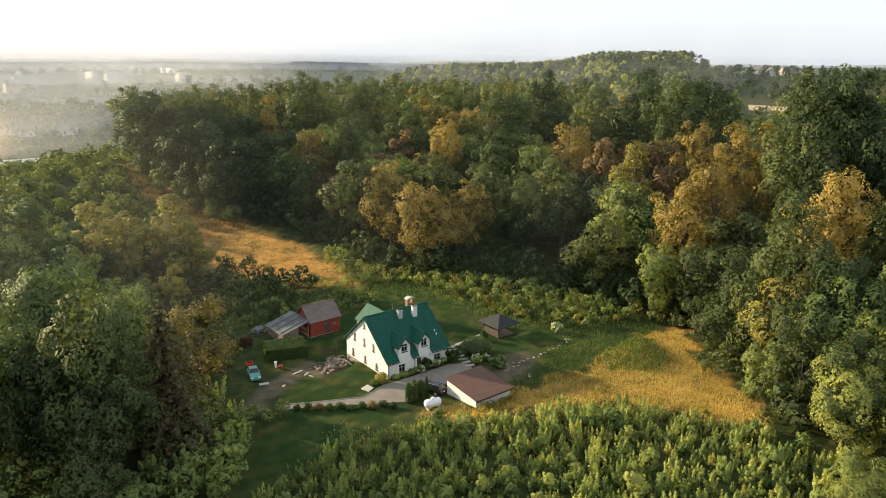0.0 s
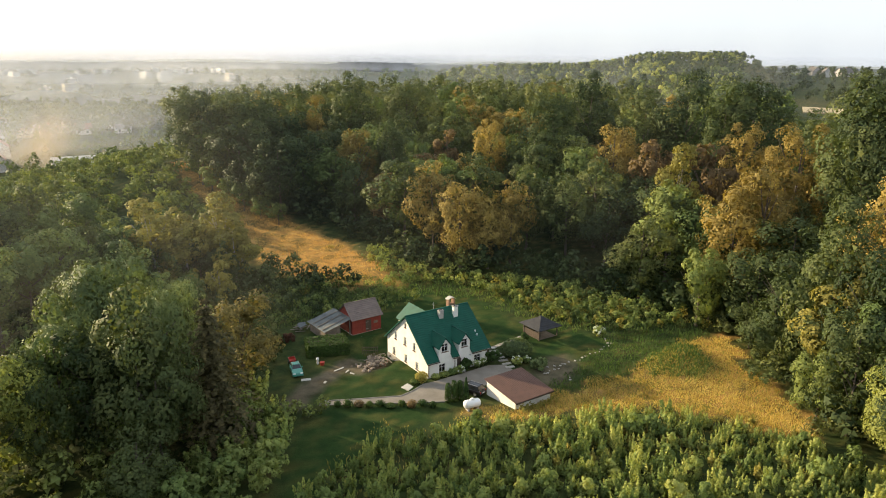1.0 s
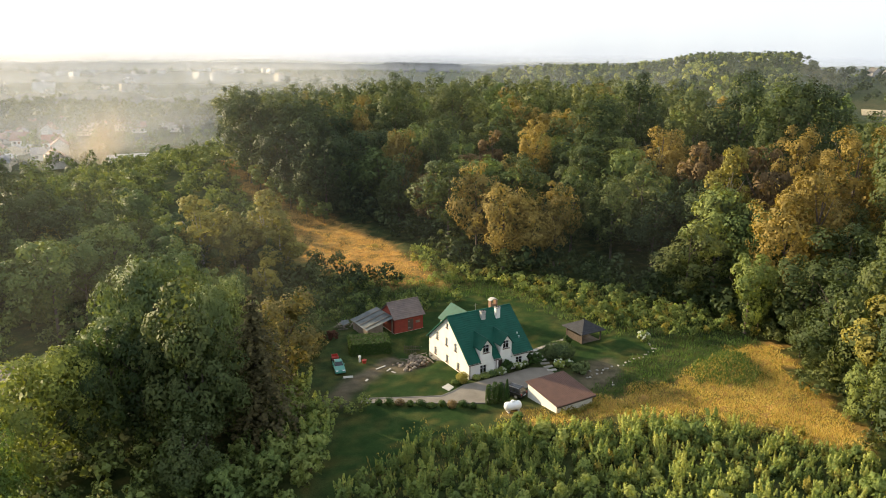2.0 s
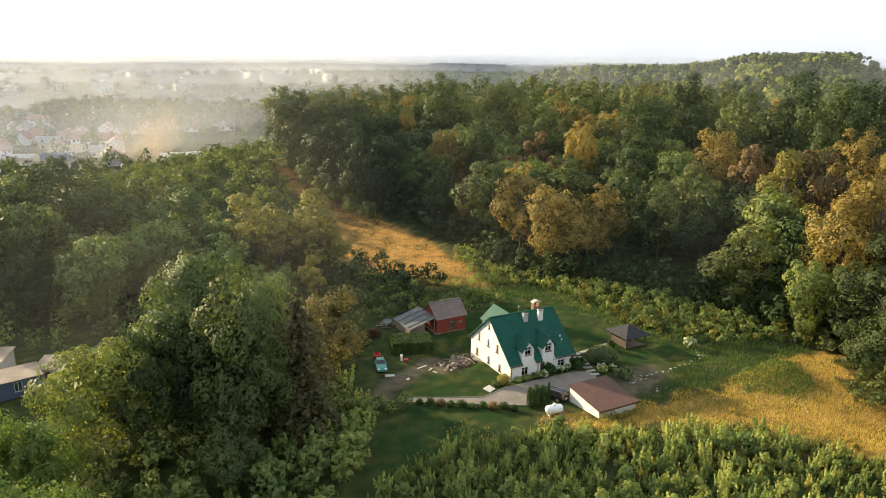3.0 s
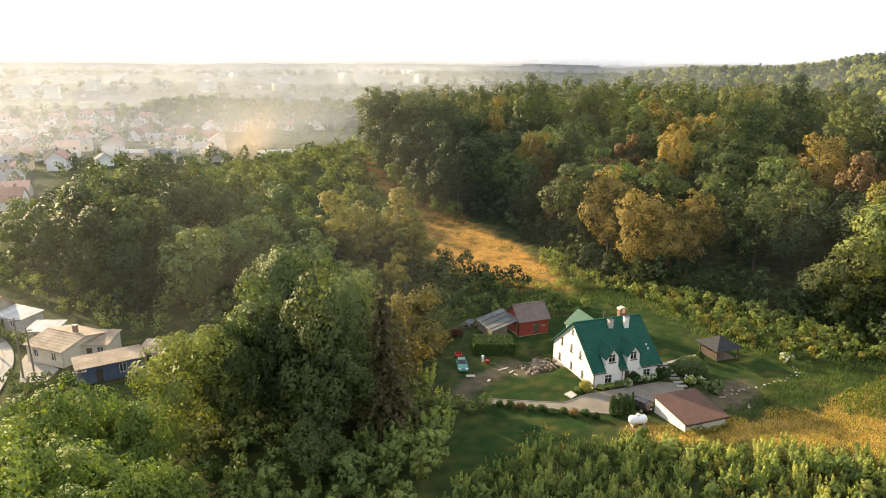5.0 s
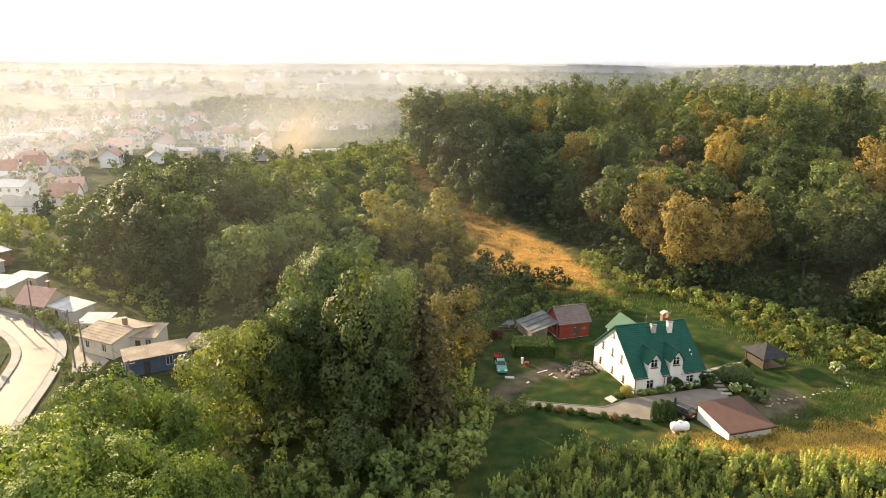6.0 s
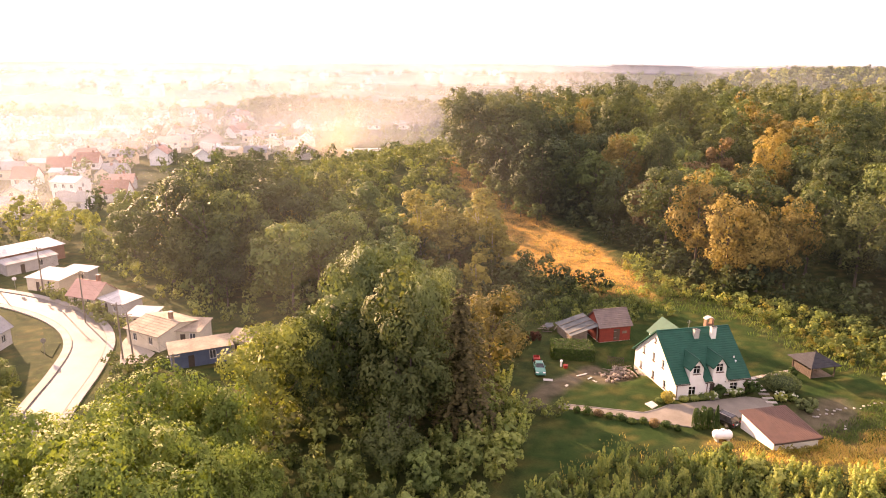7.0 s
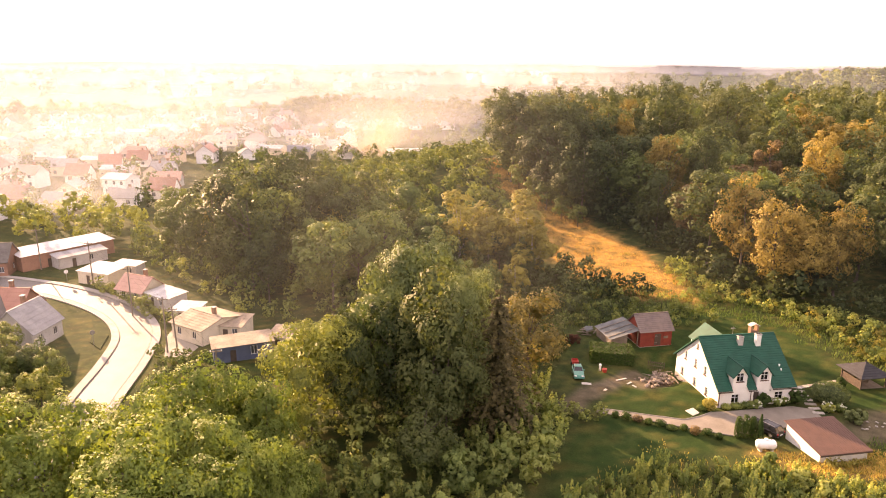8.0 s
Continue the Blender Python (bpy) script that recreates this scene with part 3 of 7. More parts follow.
def cover(name, label, points, seed, leaf_mat, lo, hi, n, size, wide=0.3, core=True, lobes=10):
    """Far trees that nobody could count, in one mesh of leaves."""
    rng = np.random.default_rng(seed)
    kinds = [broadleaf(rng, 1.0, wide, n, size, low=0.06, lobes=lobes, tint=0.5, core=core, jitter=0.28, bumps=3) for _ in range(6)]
    parts = []
    for x, y in points:
        v, f, t, d = kinds[rng.integers(6)]
        h, a = rng.uniform(lo, hi), rng.uniform(0, 6.28)
        c, s = math.cos(a), math.sin(a)
        m = np.array([[c, -s, 0], [s, c, 0], [0, 0, 1]]) * h
        parts.append((v @ m.T + [x, y, ground_z(x, y) - 0.3], f, t + rng.normal(0, 0.13), d @ m.T))
    ob = new(name, leaf_mesh(name, joined(parts), leaf_mat))
    return tagged(ob, label, "woods", kind="stuff")


rng = np.random.default_rng(9)
pick = rng.random(len(deep))
cover("deep_woods", "dark green crowns of the wood on the hill", [p for p, k in zip(deep, pick) if k < 0.7], 1, LEAF_OAK, 18, 24, 1300, 0.028, 0.36, True, 16)
cover("deep_woods_green", "fresh green crowns of the wood on the hill", [p for p, k in zip(deep, pick) if 0.7 <= k < 0.87], 2, LEAF_MAPLE, 17, 22, 1300, 0.028, 0.36, True, 16)
cover("deep_woods_gold", "golden autumn crowns of the wood on the hill", [p for p, k in zip(deep, pick) if k >= 0.87], 3, LEAF_GOLD, 17, 22, 1300, 0.028, 0.36, True, 16)

# tall trees at the corner of the wood above the meadow
for k, (x, y, h) in enumerate(((-85, 203, 26), (-78, 204, 25), (-90, 212, 26), (-71, 196, 24), (-82, 212, 27), (-64, 192, 25), (-74, 208, 27), (-96, 224, 26), (-57, 187, 24))):
    OAK.plant(x, y, h / 20, k * 1.3, 1.05)

for k, (x, y, h) in enumerate(((-81, 199, 9), (-74, 193.5, 8), (-68, 188.5, 9), (-88, 207, 10), (-62, 184.5, 8), (-92, 214, 10), (-56, 181, 7))):
    MAPLE.plant(x, y, h / 17, k * 1.7, 1.15)

# far ridge and far woods
RIDGE = [(-160, 340), (50, 365), (120, 420), (170, 500), (300, 870), (335, 1000), (100, 1050), (-60, 800), (-140, 500)]
ridge = [p for p in scatter(RIDGE, 9.5, 12) if math.hypot(*p) > 560 or math.hypot(*p) < 430]
cover("far_ridge_woods", "dark crowns on the wooded ridge far behind the valley", ridge[::2], 4, LEAF_OAK, 6.5, 9.5, 100, 0.2, 0.8, True, 5)
cover("far_ridge_green", "sunlit green crowns on the far wooded ridge", ridge[1::4], 44, LEAF_MAPLE, 6.5, 9.5, 100, 0.2, 0.8, True, 5)
cover("far_ridge_gold", "yellow-green crowns on the far ridge, sunlit tone put into the leaves", ridge[3::4], 45, LEAF_SUNNY, 6.5, 9.5, 100, 0.2, 0.8, True, 5)

# left wood
wood(scatter(LEFT_WOOD, 8.0, 13, keep_out=(ROAD_ZONE,)), 14, [(OAK, 20, 0.32), (MAPLE, 17, 0.6), (BIRCH, 16, 0.08)], 12.5, 20)

for species, nominal, x, y, h, w in ((OAK, 20, -112.1, 111.4, 25.7, 1.0), (MAPLE, 17, -110.0, 117.5, 26.6, 0.95), (OAK, 20, -107.4, 122.7, 26.7, 1.0), (OAK, 20, -104.6, 128.9, 25.6, 1.0), (MAPLE, 17, -100.9, 134.3, 23.4, 0.9), (OAK, 20, -111.3, 103.5, 23.6, 1.0), (OAK, 20, -97.8, 100.2, 23.6, 1.0), (MAPLE, 17, -97.7, 108.5, 22.8, 0.95), (OAK, 20, -95.7, 115.5, 22.3, 1.0), (OAK, 20, -97.2, 139.5, 21.2, 0.9), (OAK, 20, -90.9, 119.3, 20.2, 0.9)):
    species.plant(x, y, h / nominal, x + y, w)

# single trees by the meadow and round the plot
for x, y, h in ((-55.5, 139, 19.5), (-51, 134, 15), (-67, 132, 19.5), (-62, 136, 17), (-58, 146, 16), (-71, 139, 17)):
    BIRCH.plant(x, y, h / 16, x, 1.15)
# the tall trees between the yard and the road: x, y, height, width
for species, nominal, rows in (
    (WILLOW, 15, ((-47.5, 79.9, 22.0, 0.70), (-48.5, 75.8, 20.5, 0.62), (-37.9, 78.3, 19.8, 0.52),)),
    (OAK, 20, ((-39.0, 69.8, 21.8, 0.85), (-48.4, 65.0, 16.6, 0.75), (-44.6, 70.0, 17.9, 0.85), (-36.1, 68.0, 19.4, 0.75),)),
    (MAPLE, 17, ((-47.8, 69.0, 18.3, 0.6),)),
    (SUNLIT, 15, ((-50.9, 60.5, 17.1, 0.9),)),
    (SPRUCE, 18, ((-32.2, 74.3, 19.6, 1.2),)),
    (ALDER, 19, ((-32.6, 85.4, 15.8, 1.2),)),
    (NEAR, 15, ((-54.5, 45.5, 15.9, 0.86), (-51.1, 49.3, 14.5, 0.77), (-53.7, 38.3, 16.9, 0.86), (-47.4, 48.8, 14.2, 0.73), (-44.0, 40.8, 14.6, 0.86), (-48.4, 38.8, 16.1, 0.86), (-46.5, 31.3, 18.0, 0.86), (-42.5, 31.6, 16.8, 0.86), (-41.3, 28.2, 17.5, 0.86), (-39.4, 33.9, 15.3, 0.82), (-40.2, 41.8, 13.0, 0.73), (-59.3, 37.3, 15.6, 0.86), (-56.3, 30.5, 15.1, 0.86), (-60.6, 30.8, 16.0, 0.86), (-43.6, 26.5, 16.1, 0.86),)),
):
    for k, (x, y, h, w) in enumerate(rows):
        species.plant(x, y, h / nominal, 1.7 * k + x, w)
BIRCH_FOOT = [(-47, 120), (-62, 106), (-76, 124), (-76, 146), (-66, 152), (-52, 143)]
wood(scatter(BIRCH_FOOT, 5.0, 26, keep_out=(DRY_MEADOW, PLOT)), 27, [(OAK, 20, 0.5), (MAPLE, 17, 0.4), (BIRCH, 16, 0.1)], 6, 11)
SPRUCE_VIEW = [(-39, 71), (-37, 81), (-29, 80), (-20, 50), (-30, 48)]
LEFT_LOW = [(-37, 88), (-33, 80), (-32, 70), (-34, 62), (-44, 58), (-50, 62), (-60, 73), (-66, 85), (-56, 96), (-40, 98), (-36, 94)]
wood(scatter(LEFT_LOW, 6.4, 15, keep_out=(ROAD_ZONE, PLOT, SPRUCE_VIEW)), 16, [(NEAR, 15, 0.5), (OAK, 20, 0.5)], 6, 11)
LEFT_FRINGE = [(-27.5, 86), (-24, 72), (-23, 55), (-34, 40), (-44, 56), (-34, 62), (-32, 72), (-33, 88)]
wood(scatter(LEFT_FRINGE, 3.0, 19, keep_out=(PLOT,)), 20, [(BUSH, 3.2, 1.0)], 2.5, 5.5)
LEFT_NEAR = [(-33, 36), (-46, 24), (-60, 30), (-66, 40), (-60, 52), (-50, 56), (-40, 50)]
wood(scatter(LEFT_NEAR, 5.6, 21), 22, [(NEAR, 15, 1.0)], 4.5, 6.5)
STREET_GREEN = [(-76, 44), (-90, 50), (-97, 58), (-103, 62), (-112, 56), (-100, 44), (-84, 36)]
wood(scatter(STREET_GREEN, 5.0, 23), 24, [(MAPLE, 17, 0.7), (OAK, 20, 0.3)], 6, 9)
for x, y, h in ((-92.5, 53.5, 7), (-96.5, 53.5, 6.5), (-97, 49, 7.5), (-106, 56, 7.5), (-101, 52, 7)):
    MAPLE.plant(x, y, h / 17, x)
SUNLIT.plant(42, 60, 8.5 / 15, 2.5, 1.2)
SUNLIT.plant(48, 72, 14 / 15, 1.5)
SUNLIT.plant(53, 80, 16 / 15, 4.1)
SUNLIT.plant(58, 71, 17 / 15, 2.2)
MAPLE.plant(47, 84, 9 / 17, 0.7)
MAPLE.plant(60, 84, 17 / 17, 1.9)

# thicket below the plot, and rough growth behind it
THICKET = [(-20, 62), (-12.5, 76), (-3, 79), (9, 81), (25, 84.5), (41, 77), (56, 60), (45, 45), (0, 50), (-22, 55)]
rng = np.random.default_rng(17)
for x, y in scatter(THICKET, 2.25, 18, 290):
    BUSH.plant(x, y, rng.uniform(0.6, 1.15), rng.uniform(0, 6.28), rng.uniform(0.75, 1.1))


def thick_growth(name, label, poly, spacing, seed, leaf_mat, lo, hi, n, size, keep_out=(), wide=0.5):
    ob = cover(name, label, scatter(poly, spacing, seed, 4000, keep_out), seed, leaf_mat, lo, hi, n, size, wide)
    return tagged(ob, label, "undergrowth", kind="stuff")


REAR_GROWTH = [(-46, 118), (-32, 134), (-24, 138), (-8, 141), (2, 134), (10, 122), (24, 119), (36, 119), (40, 118), (26, 133), (8, 142), (-14, 150), (-28, 164), (-34, 152), (-44, 136)]
thick_growth("rear_undergrowth", "yellow-green wild growth between lawn and wood", REAR_GROWTH, 2.9, 51, LEAF_BUSH, 1.6, 3.4, 170, 0.085, (DRY_MEADOW, LAWN_GAZEBO))
thick_growth("rear_scrub", "green scrub between lawn and wood", REAR_GROWTH, 2.3, 59, LEAF_MAPLE, 1.4, 3.2, 170, 0.085, (DRY_MEADOW, LAWN_GAZEBO))
SLOPE_TREES = [(-70, 150), (-86, 152), (-105, 142), (-125, 128), (-150, 122), (-172, 150), (-172, 205), (-150, 240), (-118, 232), (-95, 208)]
# the lighter leaf tone here paints in the sun on the slope
thick_growth("slope_trees", "young green trees on the slope above the town", SLOPE_TREES, 7.6, 60, LEAF_SUNNY, 4.0, 7.0, 620, 0.045, (DRY_MEADOW,), 0.42)
thick_growth("slope_wood", "darker green trees on the slope above the town", SLOPE_TREES, 7.6, 160, LEAF_MAPLE, 4.0, 7.5, 620, 0.045, (DRY_MEADOW,), 0.42)
thick_growth("wood_edge_growth", "dark bushes along the foot of the wood", HILL[:11] + [(60, 80), (58, 110), (44, 128), (20, 146), (-10, 162), (-40, 190), (-80, 214)], 2.9, 52, LEAF_OAK, 3.0, 8.0, 130, 0.1, (PLOT,))
thick_growth("left_undergrowth", "dark bushes under the trees of the left wood", LEFT_WOOD, 3.8, 53, LEAF_MAPLE, 3.0, 7.0, 120, 0.1, (ROAD_ZONE,))
thick_growth("slope_growth", "low bushes on the slope above the town, sunlight put into their colour", [(-62, 152), (-84, 160), (-105, 146), (-150, 190), (-160, 260), (-120, 290), (-100, 226), (-92, 206)], 4.8, 54, LEAF_SUNNY, 3.5, 8.0, 200, 0.085, (DRY_MEADOW,))
thick_growth("meadow_side_growth", "dark bushes between the barn and the slope meadow", [(-30, 118), (-46, 112), (-54, 128), (-48, 146), (-36, 138), (-28, 138)], 3.0, 58, LEAF_OAK, 2.5, 6.0, 160, 0.09, (DRY_MEADOW, PLOT))


def sapling_field(name, label, poly, spacing, seed, leaf_mat, lo, hi, n, size):
    """Young shoots that nobody could count, in one mesh of leaves."""
    rng = np.random.default_rng(seed)
    kinds = [sapling(rng, 1.0, rng.uniform(0.34, 0.5), n, size, 4 + k % 4) for k in range(6)]
    parts = []
    for x, y in scatter(poly, spacing, seed, 4000):
        v, f, t, d = kinds[rng.integers(6)]
        h, a = rng.uniform(lo, hi), rng.uniform(0, 6.28)
        m = np.array([[math.cos(a), -math.sin(a), 0], [math.sin(a), math.cos(a), 0], [0, 0, 1]]) * h
        parts.append((v @ m.T + [x, y, ground_z(x, y) - 0.1], f, t + rng.normal(0, 0.15), d @ m.T))
    ob = new(name, leaf_mesh(name, joined(parts), leaf_mat))
    return tagged(ob, label, "undergrowth", kind="stuff")


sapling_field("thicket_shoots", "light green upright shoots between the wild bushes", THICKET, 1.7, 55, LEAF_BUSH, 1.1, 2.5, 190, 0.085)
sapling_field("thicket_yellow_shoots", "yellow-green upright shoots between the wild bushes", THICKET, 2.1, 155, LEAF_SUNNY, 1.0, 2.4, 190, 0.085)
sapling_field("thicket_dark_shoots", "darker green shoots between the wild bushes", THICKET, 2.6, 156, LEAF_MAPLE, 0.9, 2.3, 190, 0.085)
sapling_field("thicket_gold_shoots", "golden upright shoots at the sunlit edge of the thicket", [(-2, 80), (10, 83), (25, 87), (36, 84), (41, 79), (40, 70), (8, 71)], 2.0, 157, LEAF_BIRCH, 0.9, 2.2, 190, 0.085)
thick_growth("garage_weeds", "tall yellow weeds along the low garage wall", [(4.7, 85.1), (5.6, 84.2), (10.9, 88.5), (10.0, 89.2)], 0.55, 163, LEAF_BIRCH, 0.8, 1.4, 70, 0.12, (), 0.5)
thick_growth("garden_growth", "bushes and small trees along the foot of the left wood", [(-150, 114), (-121, 106), (-100, 98), (-86, 93), (-78, 94), (-82, 88), (-96, 90), (-118, 99), (-146, 107)], 3.4, 61, LEAF_MAPLE, 2.0, 5.0, 220, 0.075)
thick_growth("meadow_fringe", "green bushes along the edge of the dry meadow", [(40.5, 80), (42.5, 84), (42, 92), (39.5, 99), (42.5, 107), (41.5, 117), (48, 118), (48, 78)], 2.2, 62, LEAF_OAK, 1.6, 4.5, 170, 0.085)
thick_growth("track_scrub", "dark green scrub beside the dirt track", [(-31, 84), (-27.5, 83.5), (-21, 84.0), (-20, 82.3), (-24, 79), (-25, 72), (-29, 72), (-32, 78)], 1.7, 63, LEAF_MAPLE, 1.3, 3.0, 240, 0.08)
thick_growth("barn_scrub", "dark green bushes behind the red barn", [(-37, 112), (-32, 117), (-27, 120), (-18, 122), (-12, 127), (-14, 135), (-26, 132), (-38, 124)], 2.3, 64, LEAF_MAPLE, 1.4, 3.6, 240, 0.08, (DRY_MEADOW,))
thick_growth("car_scrub", "dark bushes at the foot of the trees by the parked car", [(-31.5, 86), (-32.5, 100), (-35, 110), (-40, 108), (-37, 90)], 2.0, 65, LEAF_OAK, 1.5, 4.0, 240, 0.08)
thick_growth("golden_weeds", "yellow-green tall weeds among the wild bushes", [(0, 81), (10, 86), (20, 89), (31, 88), (38, 82), (41, 77.5), (34, 74), (8, 76)], 1.7, 66, LEAF_BIRCH, 0.6, 1.4, 110, 0.1)
thick_growth("hollow_growth", "dark green bushes and young trees in the hollow", [(-23.5, 54), (-22.8, 66), (-26.5, 78), (-33, 84), (-37, 62), (-44, 56), (-40, 42), (-28, 42)], 2.5, 67, LEAF_MAPLE, 2.0, 5.0, 330, 0.068, (LAWN_LOW,), 0.42)
thick_growth("shade_growth", "dark bushes under the tall trees above the road", [(-66, 46), (-61, 66), (-48, 76), (-34, 68), (-36, 52), (-46, 48)], 3.0, 161, LEAF_MAPLE, 3.0, 6.5, 300, 0.065, (), 0.45)
thick_growth("meadow_tufts", "golden tufts of tall weeds standing in the slope meadow", DRY_MEADOW, 8.0, 162, LEAF_BIRCH, 0.6, 1.5, 110, 0.1, (), 0.7)
GARDEN_SCRUB = [(1.5, 132.4), (7.2, 126.5), (12.5, 122.5), (15.5, 118.8), (20.8, 115), (23, 112.5), (27.9, 116.1), (32.3, 117.6), (41.7, 118.6), (46, 126), (44, 134), (26.9, 144), (4.5, 142)]
thick_growth("garden_scrub", "dense green scrub and young trees behind the gazebo", GARDEN_SCRUB, 2.2, 98, LEAF_MAPLE, 0.8, 3.8, 230, 0.08, (), 0.45)
thick_growth("rear_gold_weeds", "golden weeds and yellowing bushes between lawn and wood", REAR_GROWTH, 3.4, 164, LEAF_BIRCH, 0.9, 2.8, 150, 0.085, (DRY_MEADOW, LAWN_GAZEBO), 0.5)
thick_growth("scrub_gold_weeds", "yellowing bushes in the scrub behind the gazebo", GARDEN_SCRUB, 3.6, 165, LEAF_BIRCH, 0.8, 2.6, 150, 0.085, (), 0.5)
thick_growth("garden_weeds", "golden weeds among the scrub behind the gazebo", [(9, 124), (13, 121.5), (18, 117.5), (21, 120), (26, 121), (20, 130), (8, 134)], 2.4, 99, LEAF_BIRCH, 1.0, 2.2, 130, 0.1)
ROADSIDE = [(-96, 80.5), (-104, 82.2), (-113, 85.2), (-128, 87.2), (-128, 85), (-114, 82.8), (-104, 79.3), (-97, 77.8)]
thick_growth("roadside_growth", "bushy hedge growth along the road", ROADSIDE, 1.5, 56, LEAF_MAPLE, 1.8, 3.4, 220, 0.085)
thick_growth("yard_growth", "shrubs round the bungalow yard", [(-84, 66), (-90, 68), (-86, 72), (-79, 70), (-82, 64)], 1.8, 57, LEAF_MAPLE, 1.5, 3.4, 130, 0.1)


def grass(name, label, poly, n, seed, leaf_mat, lo, hi, keep_out=(), tint=0.5):
    """Standing grass and weeds: narrow upright leaves in tufts."""
    rng = np.random.default_rng(seed)
    p = np.array(poly, float)
    q = p.min(0) + rng.random((n, 2)) * (p.max(0) - p.min(0))
    q = q + rng.normal(0, 0.5, q.shape)
    ok = frayed(poly, q[:, 0], q[:, 1], 2.0) > rng.random(n)
    for k in keep_out:
        ok &= inside(k, q[:, 0], q[:, 1], 1e-6) < 0.5
    q = q[ok]
    m = len(q)
    h = rng.uniform(lo, hi, m)
    patch = np.sin(q[:, 0] * 0.31 + 1) * np.cos(q[:, 1] * 0.23) * 0.22 + np.sin(q[:, 0] * 0.9 + 2 * np.sin(q[:, 1] * 0.5)) * np.cos(q[:, 1] * 1.1) * 0.16
    z = height(q[:, 0], q[:, 1])
    a = rng.uniform(0, np.pi, m)
    w = h * rng.uniform(0.15, 0.4, m)
    lean = rng.normal(0, 0.35, (m, 2)) * h[:, None]
    dx, dy = np.cos(a) * w / 2, np.sin(a) * w / 2
    v = np.stack([np.stack([q[:, 0] - dx * 0.5, q[:, 1] - dy * 0.5, z - 0.05], 1), np.stack([q[:, 0] + dx * 0.5, q[:, 1] + dy * 0.5, z - 0.05], 1), np.stack([q[:, 0] + dx + lean[:, 0], q[:, 1] + dy + lean[:, 1], z + h * 0.8], 1), np.stack([q[:, 0] - dx * 0.4 + lean[:, 0], q[:, 1] - dy * 0.4 + lean[:, 1], z + h], 1)], 1).reshape(-1, 3)
    t = np.repeat(tint + patch + rng.normal(0, 0.15, m), 4)
    ob = new(name, leaf_mesh(name, (v, np.concatenate([np.arange(4 * m).reshape(m, 4)[:, [0, 1, 2]], np.arange(4 * m).reshape(m, 4)[:, [0, 2, 3]]]), t, None), leaf_mat))
    return tagged(ob, label, "grass", kind="stuff")


LEAF_STRAW = leaf("leaf_straw", (0.33, 0.262, 0.082), (0.56, 0.41, 0.14), (0.70, 0.55, 0.215), 0.42, 0.3)
LEAF_DRY = leaf("leaf_dry", (0.30, 0.145, 0.042), (0.52, 0.275, 0.082), (0.64, 0.40, 0.14), 0.44, 0.4)
LEAF_WEED = leaf("leaf_weed", (0.05, 0.09, 0.028), (0.105, 0.162, 0.046), (0.195, 0.23, 0.068), 0.3)
grass("meadow_grass", "dry golden standing grass of the sunlit meadow", DRY_RIGHT, 100000, 91, LEAF_STRAW, 0.12, 0.34)
grass("meadow_weeds", "green weeds scattered through the dry meadow", DRY_RIGHT, 14000, 97, LEAF_WEED, 0.12, 0.4)
grass("mound_grass", "greener standing grass on a low mound in the meadow", GREEN_MOUND, 4500, 96, LEAF_WEED, 0.2, 0.6)
grass("hill_meadow_grass", "dry reddish grass of the meadow on the slope", DRY_MEADOW, 80000, 92, LEAF_DRY, 0.12, 0.34)
grass("weed_field", "green weeds and nettles beside the garden", [(10, 92), (26, 116), (40, 118), (23, 96), (12, 86)], 20000, 93, LEAF_WEED, 0.15, 0.5, (DRY_RIGHT,))
grass("rough_grass", "rough uncut grass round the garden", [(-48, 112), (-34, 140), (-10, 146), (4, 140), (24, 128), (38, 120), (20, 116), (8, 122), (-4, 134), (-24, 130), (-32, 114)], 24000, 94, LEAF_WEED, 0.2, 0.6)
grass("low_rough_grass", "rough grass along the edge of the thicket", [(-20, 64), (-12, 79), (10, 87), (26, 90), (42, 82), (24, 80), (-4, 76), (-14, 62)], 8000, 95, LEAF_STRAW, 0.15, 0.4)


# ---- building helpers ----
def part(name, bm, material, parent=None, label=""):
    """Link a bmesh as one mesh object under a thing or a part."""
    me = bpy.data.meshes.new(name)
    bmesh.ops.recalc_face_normals(bm, faces=bm.faces)
    bm.to_mesh(me)
    bm.free()
    me.materials.append(material)
    ob = new(name, me)
    ob.parent = parent
    if label:
        tagged(ob, label)
    return ob


def thing(name, m, label, category, group="", kind=""):
    ob = new(name)
    ob.matrix_basis = m
    return tagged(ob, label, category, group, kind)


def hexa(bm, p):
    """A solid from 8 corners: four below, four above."""
    v = [bm.verts.new(q) for q in p]
    for f in ((3, 2, 1, 0), (4, 5, 6, 7), (0, 1, 5, 4), (1, 2, 6, 5), (2, 3, 7, 6), (3, 0, 4, 7)):
        bm.faces.new([v[i] for i in f])


def box(bm, x0, y0, z0, x1, y1, z1):
    hexa(bm, [(x0, y0, z0), (x1, y0, z0), (x1, y1, z0), (x0, y1, z0), (x0, y0, z1), (x1, y0, z1), (x1, y1, z1), (x0, y1, z1)])


def boxes(*list_of):
    bm = bmesh.new()
    for b in list_of:
        box(bm, *b)
    return bm


def bevelled(bm, w=0.02, seg=1):
    bmesh.ops.bevel(bm, geom=bm.edges[:], offset=w, segments=seg, affect="EDGES", profile=0.6)
    return bm


